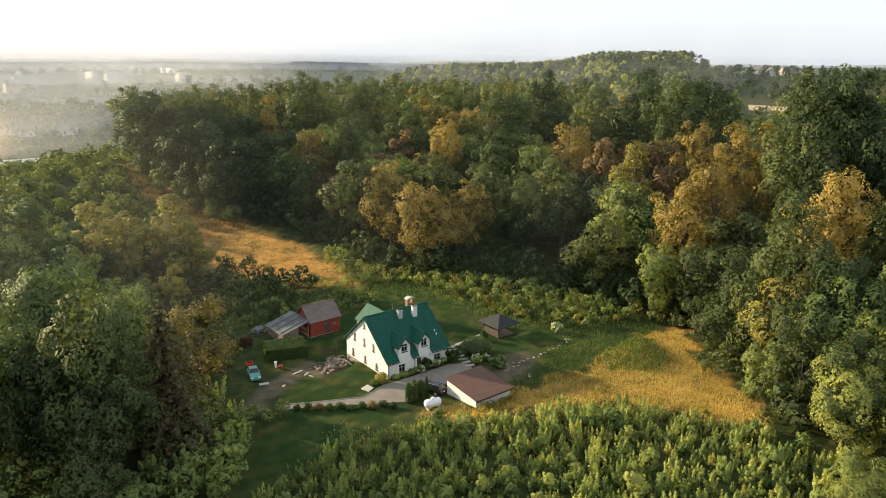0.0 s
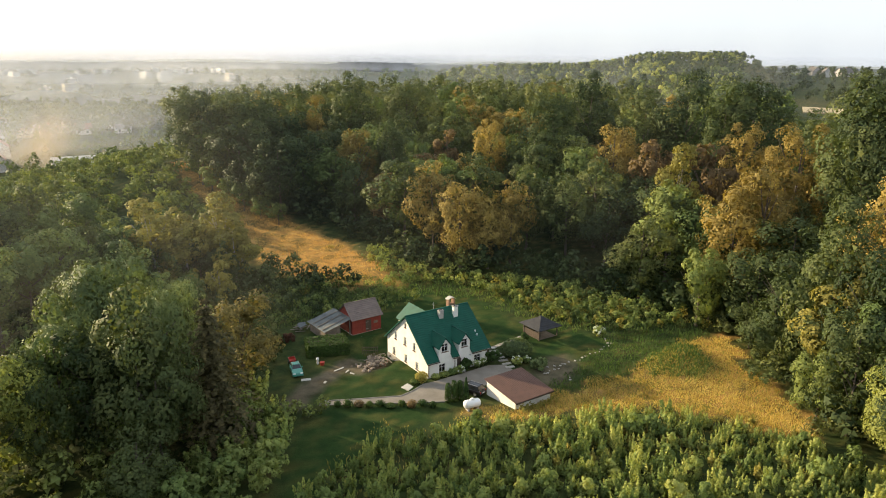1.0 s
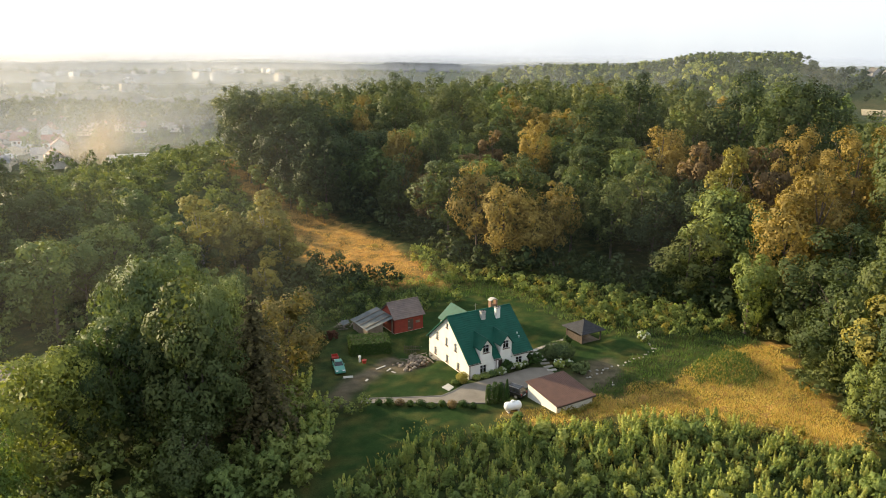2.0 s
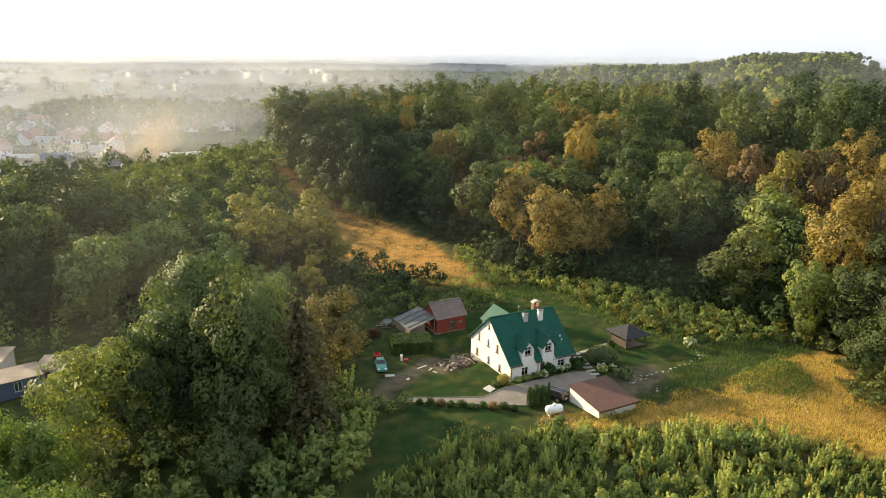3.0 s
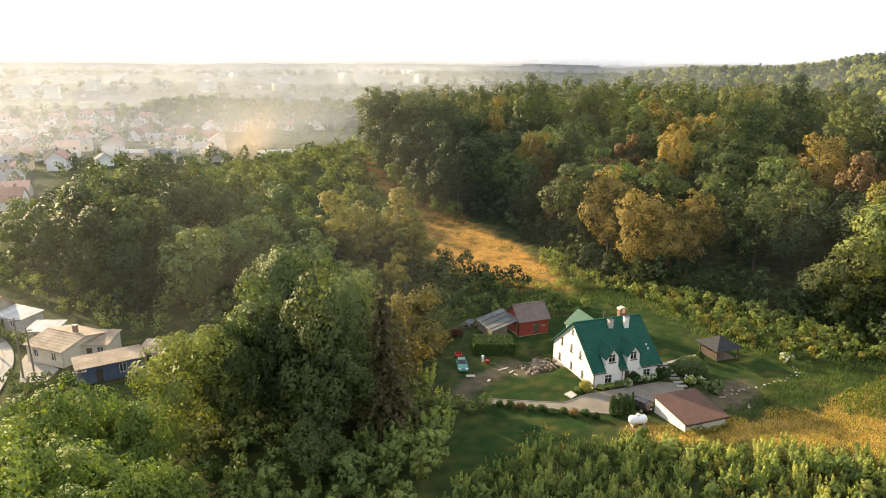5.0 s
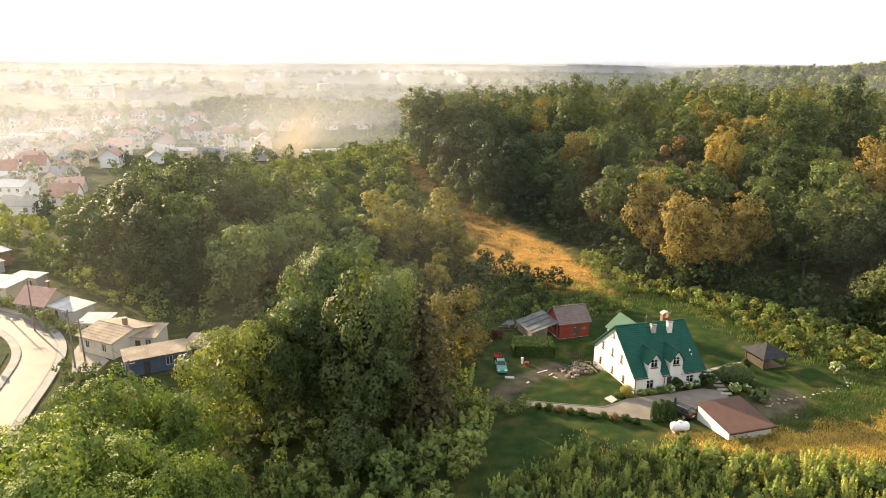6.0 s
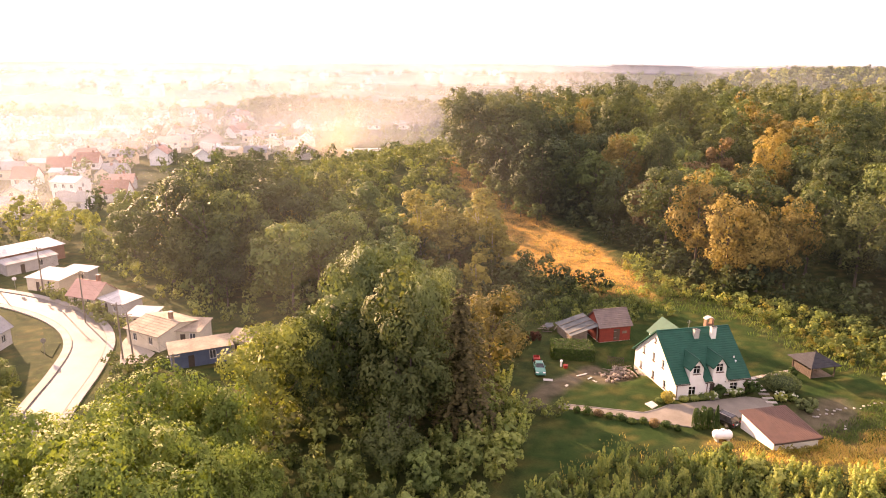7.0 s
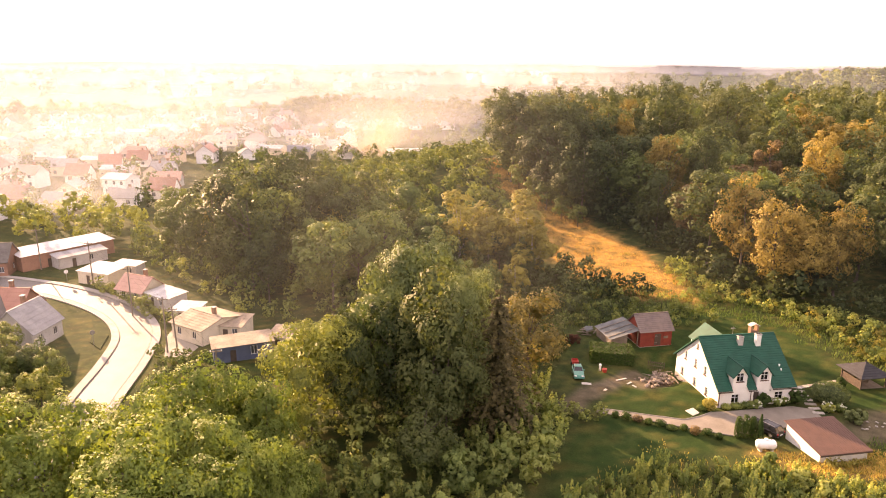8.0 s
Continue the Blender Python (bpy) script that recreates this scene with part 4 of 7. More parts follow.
def wall_panel(bm, o, along, inward, length, thick, z0, top, holes=(), breaks=()):
    """A wall with thickness and through openings. holes: (s0, s1, za, zb); top: height at a place along the wall."""
    o, along, inward = Vector(o), Vector(along), Vector(inward) * thick
    cuts = sorted({0.0, length, *breaks, *(h[0] for h in holes), *(h[1] for h in holes)})
    for a, b in zip(cuts, cuts[1:]):
        mid = (a + b) / 2
        spans, z = [], z0
        for h in sorted((h for h in holes if h[0] <= mid <= h[1]), key=lambda h: h[2]):
            spans.append((z, z, h[2], h[2]))
            z = h[3]
        spans.append((z, z, top(a), top(b)))
        for za, zb, zc, zd in spans:
            if zc - za < 1e-3 and zd - zb < 1e-3:
                continue
            p, q = o + along * a, o + along * b
            k = Vector((0, 0, 1))
            hexa(bm, [p + k * za, q + k * zb, q + inward + k * zb, p + inward + k * za, p + k * zc, q + k * zd, q + inward + k * zd, p + inward + k * zc])
    bmesh.ops.remove_doubles(bm, verts=bm.verts, dist=1e-3)


def window_unit(parent, o, along, out, w, h, frame_mat, glass, sill_mat, bars=1, cross=False, depth=0.1):
    """A window: frame with mullions, one pane a light, and a sill below. o: lower corner on the wall's face."""
    o, along, out = Vector(o), Vector(along), Vector(out)
    up = Vector((0, 0, 1))

    def bar(bm, s0, s1, z0, z1, d0, d1):
        c = [o + along * s + up * z - out * d for z in (z0, z1) for s, d in ((s0, d0), (s1, d0), (s1, d1), (s0, d1))]
        hexa(bm, c)

    bm, f = bmesh.new(), 0.07
    edges = [f] + [v for k in range(bars) for v in (w * (k + 1) / (bars + 1) - 0.03, w * (k + 1) / (bars + 1) + 0.03)] + [w - f]
    rows = [(f, h * 0.62), (h * 0.62 + 0.05, h - f)] if cross else [(f, h - f)]
    lights = [(s0, s1, z0, z1) for s0, s1 in zip(edges[::2], edges[1::2]) for z0, z1 in rows]
    wall_panel(bm, o - out * depth, along, -out, w, 0.07, 0.0, lambda s: h, lights)
    win = part("window", bm, frame_mat, parent)
    for k in range(bars + 1):
        bm = bmesh.new()
        bar(bm, w * k / (bars + 1) + 0.035, w * (k + 1) / (bars + 1) - 0.035, f * 0.6, h - f * 0.6, depth + 0.03, depth + 0.042)
        part("pane", bm, glass, win)
    if sill_mat:
        bm = bmesh.new()
        bar(bm, -0.08, w + 0.08, -0.09, 0.0, -0.10, depth + 0.02)
        part("sill", bm, sill_mat, win)
    return win


def courses(bm, low, high, along, length, n, lift=0.035, thick=0.10):
    """A roof slope of overlapping courses from the eave line up to the ridge line, as one stepped sheet."""
    low, high, along = Vector(low), Vector(high), Vector(along)
    nor = along.cross(high - low).normalized()
    if nor.z < 0:
        nor = -nor
    prof = []
    for k in range(n):
        prof += [low.lerp(high, k / n) + nor * lift, low.lerp(high, (k + 0.96) / n)]
    prof += [high.copy(), high - nor * thick, low - nor * thick]
    ends = [[bm.verts.new(p + along * s) for p in prof] for s in (0.0, length)]
    m = len(prof)
    for k in range(m):
        bm.faces.new((ends[0][k], ends[0][(k + 1) % m], ends[1][(k + 1) % m], ends[1][k]))
    for e in ends:
        bm.faces.new(e)


WHITE_WALL = plain("white_render", (0.66, 0.63, 0.56), (0.82, 0.80, 0.74), 0.8, 0.9, 0, 25.0, 0.15)
PLINTH = plain("grey_plinth", (0.22, 0.21, 0.19), (0.36, 0.34, 0.31), 1.2, 0.9, 0, 20.0, 0.3)
GREEN_ROOF = plain("green_roof_metal", (0.004, 0.052, 0.034), (0.008, 0.086, 0.056), 0.7, 0.6, 0.0, 8.0, 0.1)
GREEN_ROOF.node_tree.nodes["Principled BSDF"].inputs["Specular IOR Level"].default_value = 0.2
RED_ROOF = plain("red_brown_roof_metal", (0.082, 0.04, 0.027), (0.135, 0.066, 0.044), 0.8, 0.7, 0.0, 10.0, 0.1)
BARN_RED = plain("red_boards", (0.17, 0.025, 0.014), (0.27, 0.045, 0.025), 1.4, 0.85, 0, 16.0, 0.3)
GREY_SHEET = plain("grey_roof_sheet", (0.04, 0.052, 0.056), (0.125, 0.135, 0.13), 0.9, 0.8, 0.0, 9.0, 0.2)
OLD_WOOD = plain("weathered_wood", (0.10, 0.08, 0.06), (0.24, 0.20, 0.16), 1.2, 0.9, 0, 20.0, 0.4)
DARK_WOOD = plain("dark_wood", (0.04, 0.028, 0.02), (0.10, 0.07, 0.05), 1.2, 0.8, 0, 20.0, 0.3)
DARK_SHINGLE = plain("dark_shingle", (0.016, 0.017, 0.02), (0.04, 0.04, 0.043), 1.5, 0.9, 0, 12.0, 0.4)
BRICK = plain("chimney_brick", (0.16, 0.085, 0.055), (0.30, 0.17, 0.11), 3.0, 0.9, 0, 30.0, 0.3)
CONCRETE = plain("pale_concrete", (0.32, 0.30, 0.27), (0.52, 0.50, 0.45), 1.5, 0.9, 0, 24.0, 0.3)
RUBBLE = plain("rubble_stone", (0.13, 0.10, 0.075), (0.32, 0.26, 0.2), 1.5, 0.9, 0, 15.0, 0.4, 0.6)
STONE = plain("field_stone", (0.20, 0.18, 0.15), (0.46, 0.43, 0.38), 1.5, 0.9, 0, 15.0, 0.4, 0.5)
PAVING = plain("grey_paving", (0.14, 0.122, 0.096), (0.235, 0.207, 0.168), 0.5, 0.9, 0, 7.0, 0.3)
PLASTIC = plain("white_plastic", (0.74, 0.74, 0.72), (0.84, 0.84, 0.82), 1.0, 0.4, 0, 20.0, 0.05)
FRAME_WHITE = plain("window_frame_white", (0.62, 0.62, 0.60), (0.78, 0.78, 0.76), 2.0, 0.5, 0, 20.0, 0.05)
SILL_BROWN = plain("sill_brown", (0.10, 0.05, 0.035), (0.18, 0.09, 0.06), 2.0, 0.7, 0, 20.0, 0.1)
METAL_GREY = plain("grey_metal", (0.25, 0.25, 0.25), (0.42, 0.42, 0.42), 2.0, 0.45, 0.7, 20.0, 0.05)
RUBBER = plain("rubber", (0.012, 0.012, 0.012), (0.03, 0.03, 0.03), 3.0, 0.8, 0, 20.0, 0.1)
CAR_BLACK = plain("black_car_paint", (0.006, 0.006, 0.007), (0.014, 0.014, 0.016), 0.6, 0.22, 0.0, 8.0, 0)
CAR_GREEN = plain("green_car_paint", (0.03, 0.17, 0.13), (0.05, 0.24, 0.18), 0.6, 0.3, 0.0, 8.0, 0)
CAR_RED = plain("red_car_paint", (0.30, 0.03, 0.02), (0.42, 0.05, 0.03), 0.6, 0.35, 0.0, 8.0, 0)
TAIL = plain("tail_light_red", (0.25, 0.01, 0.01), (0.35, 0.02, 0.02), 2.0, 0.25, 0, 10.0, 0)
FLOWER = plain("cream_flowers", (0.42, 0.45, 0.28), (0.62, 0.63, 0.46), 2.0, 0.8, 0, 10.0, 0.1)
LEAF_HEDGE = leaf("leaf_hedge", (0.024, 0.048, 0.013), (0.048, 0.085, 0.021), (0.095, 0.13, 0.034), 0.2)
LEAF_THUJA = leaf("leaf_thuja", (0.02, 0.045, 0.012), (0.04, 0.075, 0.02), (0.08, 0.12, 0.03), 0.15)


def glass_material(name, tone):
    m, t, b = shader(name, 0.05)
    b.inputs["Base Color"].default_value = (*tone, 1)
    b.inputs["Transmission Weight"].default_value = 0.85
    b.inputs["IOR"].default_value = 1.45
    return m


GLASS = glass_material("window_glass", (0.10, 0.11, 0.12))


# ---- the white house ----
def white_house():
    L, W, E, R = 11.05, 12.2, 2.81, 7.93
    house = thing("house", pose(-8.03, 94.67, 0, 0, 0, 37.27), "white rendered house with green metal roof, two dormers and three chimneys", "house")
    k = (R - E) / (W / 2)
    slope = lambda s: E + k * min(s, W - s)
    X, Y = Vector((1, 0, 0)), Vector((0, 1, 0))
    # gable towards the drive, with seven windows
    low = [(c - 0.4, c + 0.4, 0.35, 1.5) for c in (3.1, 6.4, 10.1)]
    upper = [(c - 0.36, c + 0.36, 3.1, 4.35) for c in (3.9, 6.6, 9.5)]
    attic = [(6.2, 6.8, 6.0, 6.75)]
    gable = low + upper + attic
    bm = bmesh.new()
    wall_panel(bm, (0, 0, 0), Y, X, W, 0.38, 0.0, slope, gable, (W / 2,))
    part("gable_wall", bm, WHITE_WALL, house)
    for s0, s1, za, zb in gable:
        window_unit(house, (0, s1, za), -Y, -X, s1 - s0, zb - za, FRAME_WHITE, GLASS, SILL_BROWN, 1 if s1 - s0 > 0.65 else 0, s1 - s0 > 0.65, 0.14)
    bm = bmesh.new()
    wall_panel(bm, (L, 0, 0), Y, -X, W, 0.38, 0.0, slope, (), (W / 2,))
    part("far_gable_wall", bm, WHITE_WALL, house)
    # front with its two wall dormers
    dorm = (3.0, 6.6)
    holes = [(2.0, 3.15, 0.5, 1.8), (5.25, 6.1, 0.0, 2.05), (8.5, 9.75, 0.5, 1.8)] + [(c - 0.55, c + 0.55, 3.7, 4.95) for c in dorm]
    HW, DE, DR = 1.02, 4.55, 5.85

    def front_top(s):
        for c in dorm:
            if c - HW <= s <= c + HW:
                return DE + (DR - DE) * (1 - abs(s - c) / HW)
        return E

    bm = bmesh.new()
    edges = [v for c in dorm for v in (c - HW - 1e-4, c - HW, c, c + HW, c + HW + 1e-4)]
    wall_panel(bm, (0.381, 0, 0), X, Y, L - 0.762, 0.38, 0.0, lambda s: front_top(s + 0.381), [(a - 0.381, b - 0.381, c, d) for a, b, c, d in holes], [e - 0.381 for e in edges])
    part("front_wall", bm, WHITE_WALL, house)
    for n, (s0, s1, za, zb) in enumerate(holes):
        if n == 1:
            bm = boxes((s0, 0.14, za, s1, 0.20, zb), (s0 + 0.12, 0.12, za + 0.2, s1 - 0.12, 0.139, za + 0.9), (s0 + 0.12, 0.12, za + 1.1, s1 - 0.12, 0.139, zb - 0.2))
            door = part("door", bm, DARK_WOOD, house, "dark panelled front door")
            part("door_handle", boxes((s0 + 0.06, 0.08, 1.0, s0 + 0.1, 0.139, 1.14)), METAL_GREY, door)
            continue
        window_unit(house, (s0, 0, za), X, -Y, s1 - s0, zb - za, FRAME_WHITE, GLASS, SILL_BROWN, 1, True, 0.12)
    bm = bmesh.new()
    wall_panel(bm, (0.381, W, 0), X, -Y, L - 0.762, 0.38, 0.0, lambda s: E)
    part("rear_wall", bm, WHITE_WALL, house)
    part("plinth", boxes((-0.04, -0.04, -1.4, L + 0.04, 0.3, -0.002), (-0.04, W - 0.3, -1.4, L + 0.04, W + 0.04, -0.002), (-0.04, 0.3, -1.4, 0.3, W - 0.3, -0.002), (L - 0.3, 0.3, -1.4, L + 0.04, W - 0.3, -0.002)), PLINTH, house, "bare grey stone plinth")
    # main roof in courses; the dormers break the front eave
    over, eave = 0.35, 0.45
    z_at = lambda b: E + 0.16 + k * b
    cols = [(-over, dorm[0] - HW - 0.14, -eave), (dorm[0] - HW - 0.14, dorm[0] + HW + 0.14, 1.75), (dorm[0] + HW + 0.14, dorm[1] - HW - 0.14, -eave), (dorm[1] - HW - 0.14, dorm[1] + HW + 0.14, 1.75), (dorm[1] + HW + 0.14, L + over, -eave)]
    for a0, a1, b0 in cols:
        bm = bmesh.new()
        courses(bm, (a0, b0, z_at(b0)), (a0, W / 2, z_at(W / 2)), X, a1 - a0, round((W / 2 - b0) / 0.28))
        part("roof_front", bm, GREEN_ROOF, house)
    bm = bmesh.new()
    courses(bm, (-over, W + eave, z_at(-eave)), (-over, W / 2, z_at(W / 2)), X, L + 2 * over, 23)
    part("roof_back", bm, GREEN_ROOF, house)
    part("ridge_cap", bevelled(boxes((-over - 0.02, W / 2 - 0.14, z_at(W / 2) - 0.05, L + over + 0.02, W / 2 + 0.14, z_at(W / 2) + 0.07)), 0.05), GREEN_ROOF, house)
    for a in (-over - 0.03, L + over):
        for y0, y1 in ((-eave, W / 2), (W + eave, W / 2)):
            z0, z1 = z_at(-eave), z_at(W / 2)
            bm = bmesh.new()
            hexa(bm, [(a, y0, z0 - 0.16), (a + 0.03, y0, z0 - 0.16), (a + 0.03, y1, z1 - 0.16), (a, y1, z1 - 0.16), (a, y0, z0 + 0.05), (a + 0.03, y0, z0 + 0.05), (a + 0.03, y1, z1 + 0.05), (a, y1, z1 + 0.05)])
            part("verge_board", bm, GREEN_ROOF, house)
    # dormers
    for c in dorm:
        d = new("dormer")
        d.parent = house
        back = (DR - E - 0.16) / k
        bm = bmesh.new()
        for s in (-1, 1):
            a = c + s * (HW - 0.05)
            yb = (DE - E) / k
            hexa(bm, [(a, 0.385, E), (a + 0.08 * -s, 0.385, E), (a + 0.08 * -s, 0.5, E), (a, 0.5, E), (a, 0.385, DE), (a + 0.08 * -s, 0.385, DE), (a + 0.08 * -s, yb, DE), (a, yb, DE)])
        part("cheek", bm, WHITE_WALL, d)
        kd = (DR - DE) / HW
        for s in (-1, 1):
            bm = bmesh.new()
            lo, n = HW + 0.22, 5
            for j in range(n):
                w0, w1 = lo * (1 - j / n), lo * (1 - (j + 1) / n)
                z0, z1 = DR + 0.14 - kd * w0, DR + 0.14 - kd * w1
                y0, y1 = (z0 - E - 0.16) / k + 0.1, (z1 - E - 0.16) / k + 0.1
                hexa(bm, [(c + s * w0, -0.35, z0 - 0.08), (c + s * w1, -0.35, z1 - 0.08), (c + s * w1, y1, z1 - 0.08), (c + s * w0, y0, z0 - 0.08), (c + s * w0, -0.35, z0 + 0.03), (c + s * w1, -0.35, z1), (c + s * w1, y1, z1), (c + s * w0, y0, z0 + 0.03)])
            part("dormer_roof", bm, GREEN_ROOF, d)
        part("dormer_ridge", boxes((c - 0.09, -0.37, DR + 0.1, c + 0.09, back, DR + 0.19)), GREEN_ROOF, d)
    # rear cross gable
    c, rz, hw = 4.3, 7.55, 2.5
    bm = bmesh.new()
    for s in (-1, 1):
        hexa(bm, [(c, W + 0.4, rz - 0.1), (c + s * hw, W + 0.4, rz - 2.3), (c + s * hw, W / 2 + 2.4, rz - 2.3), (c, W / 2 + 0.3, rz - 0.1), (c, W + 0.4, rz), (c + s * hw, W + 0.4, rz - 2.2), (c + s * hw, W / 2 + 2.4, rz - 2.2), (c, W / 2 + 0.3, rz)])
    part("rear_gable_roof", bm, GREEN_ROOF, house)
    bm = bmesh.new()
    wall_panel(bm, (c - 2.2, W + 0.02, 0), X, -Y, 4.4, 0.3, E, lambda s: rz - 0.12 - 0.88 * abs(s - 2.2), (), (2.2,))
    part("rear_gable_wall", bm, WHITE_WALL, house)

    def chimney(a, b, w, d, z0, z1, mat, cap, label):
        ch = part("chimney", bevelled(boxes((a - w / 2, b - d / 2, z0, a + w / 2, b + d / 2, z1)), 0.02), mat, house, label)
        part("cap", bevelled(boxes((a - w / 2 - 0.07, b - d / 2 - 0.07, z1 + 0.002, a + w / 2 + 0.07, b + d / 2 + 0.07, z1 + 0.12)), 0.02), cap, ch)
        for s in (-1, 1):
            part("flue", boxes((a + s * w * 0.22 - 0.1, b - 0.1, z1 + 0.121, a + s * w * 0.22 + 0.1, b + 0.1, z1 + 0.25)), DARK_SHINGLE, ch)

    chimney(5.5, 5.0, 0.75, 0.6, 6.6, 8.15, CONCRETE, PLINTH, "rendered cream chimney with grey cap")
    chimney(8.1, 4.8, 0.75, 0.6, 6.5, 8.45, WHITE_WALL, PLINTH, "white chimney with a dark cap")
    # open-topped double stack behind the ridge
    st = part("chimney", boxes((8.35, 7.0, 6.2, 8.65, 7.7, 8.75), (9.3, 7.0, 6.2, 9.6, 7.7, 8.75), (8.65, 7.05, 6.2, 9.3, 7.65, 8.1)), BRICK, house, "brick chimney stack with pale arched cover")
    bm = bmesh.new()
    for j in range(8):
        p, q = j / 8, (j + 1) / 8
        za, zb = 8.76 + 0.3 * math.sin(math.pi * p), 8.76 + 0.3 * math.sin(math.pi * q)
        xa, xb = 8.25 + 1.45 * p, 8.25 + 1.45 * q
        hexa(bm, [(xa, 6.9, za), (xb, 6.9, zb), (xb, 7.8, zb), (xa, 7.8, za), (xa, 6.9, za + 0.1), (xb, 6.9, zb + 0.1), (xb, 7.8, zb + 0.1), (xa, 7.8, za + 0.1)])
    part("cover", bm, CONCRETE, st)
    # gutters, downpipes, vents and aerial
    for a0, a1, b0 in cols:
        if b0 < 0:
            part("gutter", boxes((a0, -eave - 0.12, z_at(-eave) - 0.20, a1, -eave - 0.02, z_at(-eave) - 0.08)), DARK_WOOD, house, "dark brown gutter")
    for a in (0.12, 4.8, L - 0.12):
        v, f = tube([(a, -eave - 0.06, z_at(-eave) - 0.2), (a, -0.1, 2.2), (a, -0.07, 0.05)], [0.05] * 3, 8)
        bm = bmesh.new()
        vs = [bm.verts.new(p) for p in v]
        for q in f:
            bm.faces.new([vs[i] for i in q])
        part("downpipe", bm, SILL_BROWN, house)
    for b in (1.5, 2.0):
        part("roof_vent", boxes((10.0, b, z_at(b) - 0.05, 10.16, b + 0.16, z_at(b) + 0.3)), PLASTIC, house)
    part("aerial", boxes((4.9, 6.1, 8.0, 4.94, 6.14, 9.3), (4.55, 6.1, 9.0, 5.3, 6.13, 9.03), (4.7, 6.1, 9.15, 5.15, 6.13, 9.18)), METAL_GREY, house)
    part("wall_lamp", bevelled(boxes((7.55, -0.14, 2.05, 7.7, -0.002, 2.25)), 0.02), METAL_GREY, house)
    part("doorstep", bevelled(boxes((4.95, -0.9, -0.15, 6.4, -0.05, 0.03)), 0.02), CONCRETE, house)


white_house()


# ---- outbuildings ----
def garage():
    g = thing("garage", pose(0.72, 90.3, 0, 0, 0, 38.5), "low garage with cream walls under a red-brown sheet roof", "garage")
    w, d, hi, lo = 6.4, 6.2, 2.3, 1.45
    X, Y = Vector((1, 0, 0)), Vector((0, -1, 0))
    top = lambda s: hi - (hi - lo) * s / d
    for x in (0.0, w - 0.25):
        bm = bmesh.new()
        wall_panel(bm, (x, 0, 0), Y, X, d, 0.25, -0.3, top)
        part("side_wall", bm, WHITE_WALL, g)
    bm = bmesh.new()
    wall_panel(bm, (0.251, 0, 0), X, Y, w - 0.502, 0.25, -0.3, lambda s: hi, [(1.2, 4.4, 0.0, 2.05)])
    part("front_wall", bm, WHITE_WALL, g)
    part("garage_door", boxes((1.46, -0.16, 0, 4.64, -0.1, 2.04)), OLD_WOOD, g)
    bm = bmesh.new()
    wall_panel(bm, (0.251, -d, 0), X, -Y, w - 0.502, 0.25, -0.3, lambda s: lo)
    part("rear_wall", bm, WHITE_WALL, g)
    n = 11
    for k in range(n):
        x0, x1 = -0.3 + (w + 0.6) * k / n, -0.3 + (w + 0.6) * (k + 1) / n
        bm = bmesh.new()
        for j in range(4):
            a, b = x0 + (x1 - x0) * j / 4, x0 + (x1 - x0) * (j + 1) / 4
            l = 0.035 if j % 2 == 0 else 0.0
            hexa(bm, [(a, 0.35, hi + 0.06), (b, 0.35, hi + 0.06), (b, -d - 0.4, lo + 0.06), (a, -d - 0.4, lo + 0.06), (a, 0.35, hi + 0.10 + l), (b, 0.35, hi + 0.10 + l), (b, -d - 0.4, lo + 0.10 + l), (a, -d - 0.4, lo + 0.10 + l)])
        part("roof_sheet", bm, RED_ROOF, g)
    part("fascia", boxes((-0.3, -d - 0.44, lo - 0.12, w + 0.3, -d - 0.405, lo + 0.08)), DARK_WOOD, g)


garage()


def plank_wall(parent, o, along, out, length, z0, top, mat, width=0.22, name="plank", thick=0.04):
    o, along, out = Vector(o), Vector(along), Vector(out)
    n = max(1, round(length / width))
    up = Vector((0, 0, 1))
    for k in range(n):
        a, b = length * k / n + 0.008, length * (k + 1) / n - 0.008
        t = thick * (1.0 if k % 2 else 0.7)
        p, q = o + along * a, o + along * b
        bm = bmesh.new()
        hexa(bm, [p + up * z0, q + up * z0, q + out * t + up * z0, p + out * t + up * z0, p + up * top(a), q + up * top(b), q + out * t + up * top(b), p + out * t + up * top(a)])
        part(name, bm, mat, parent)


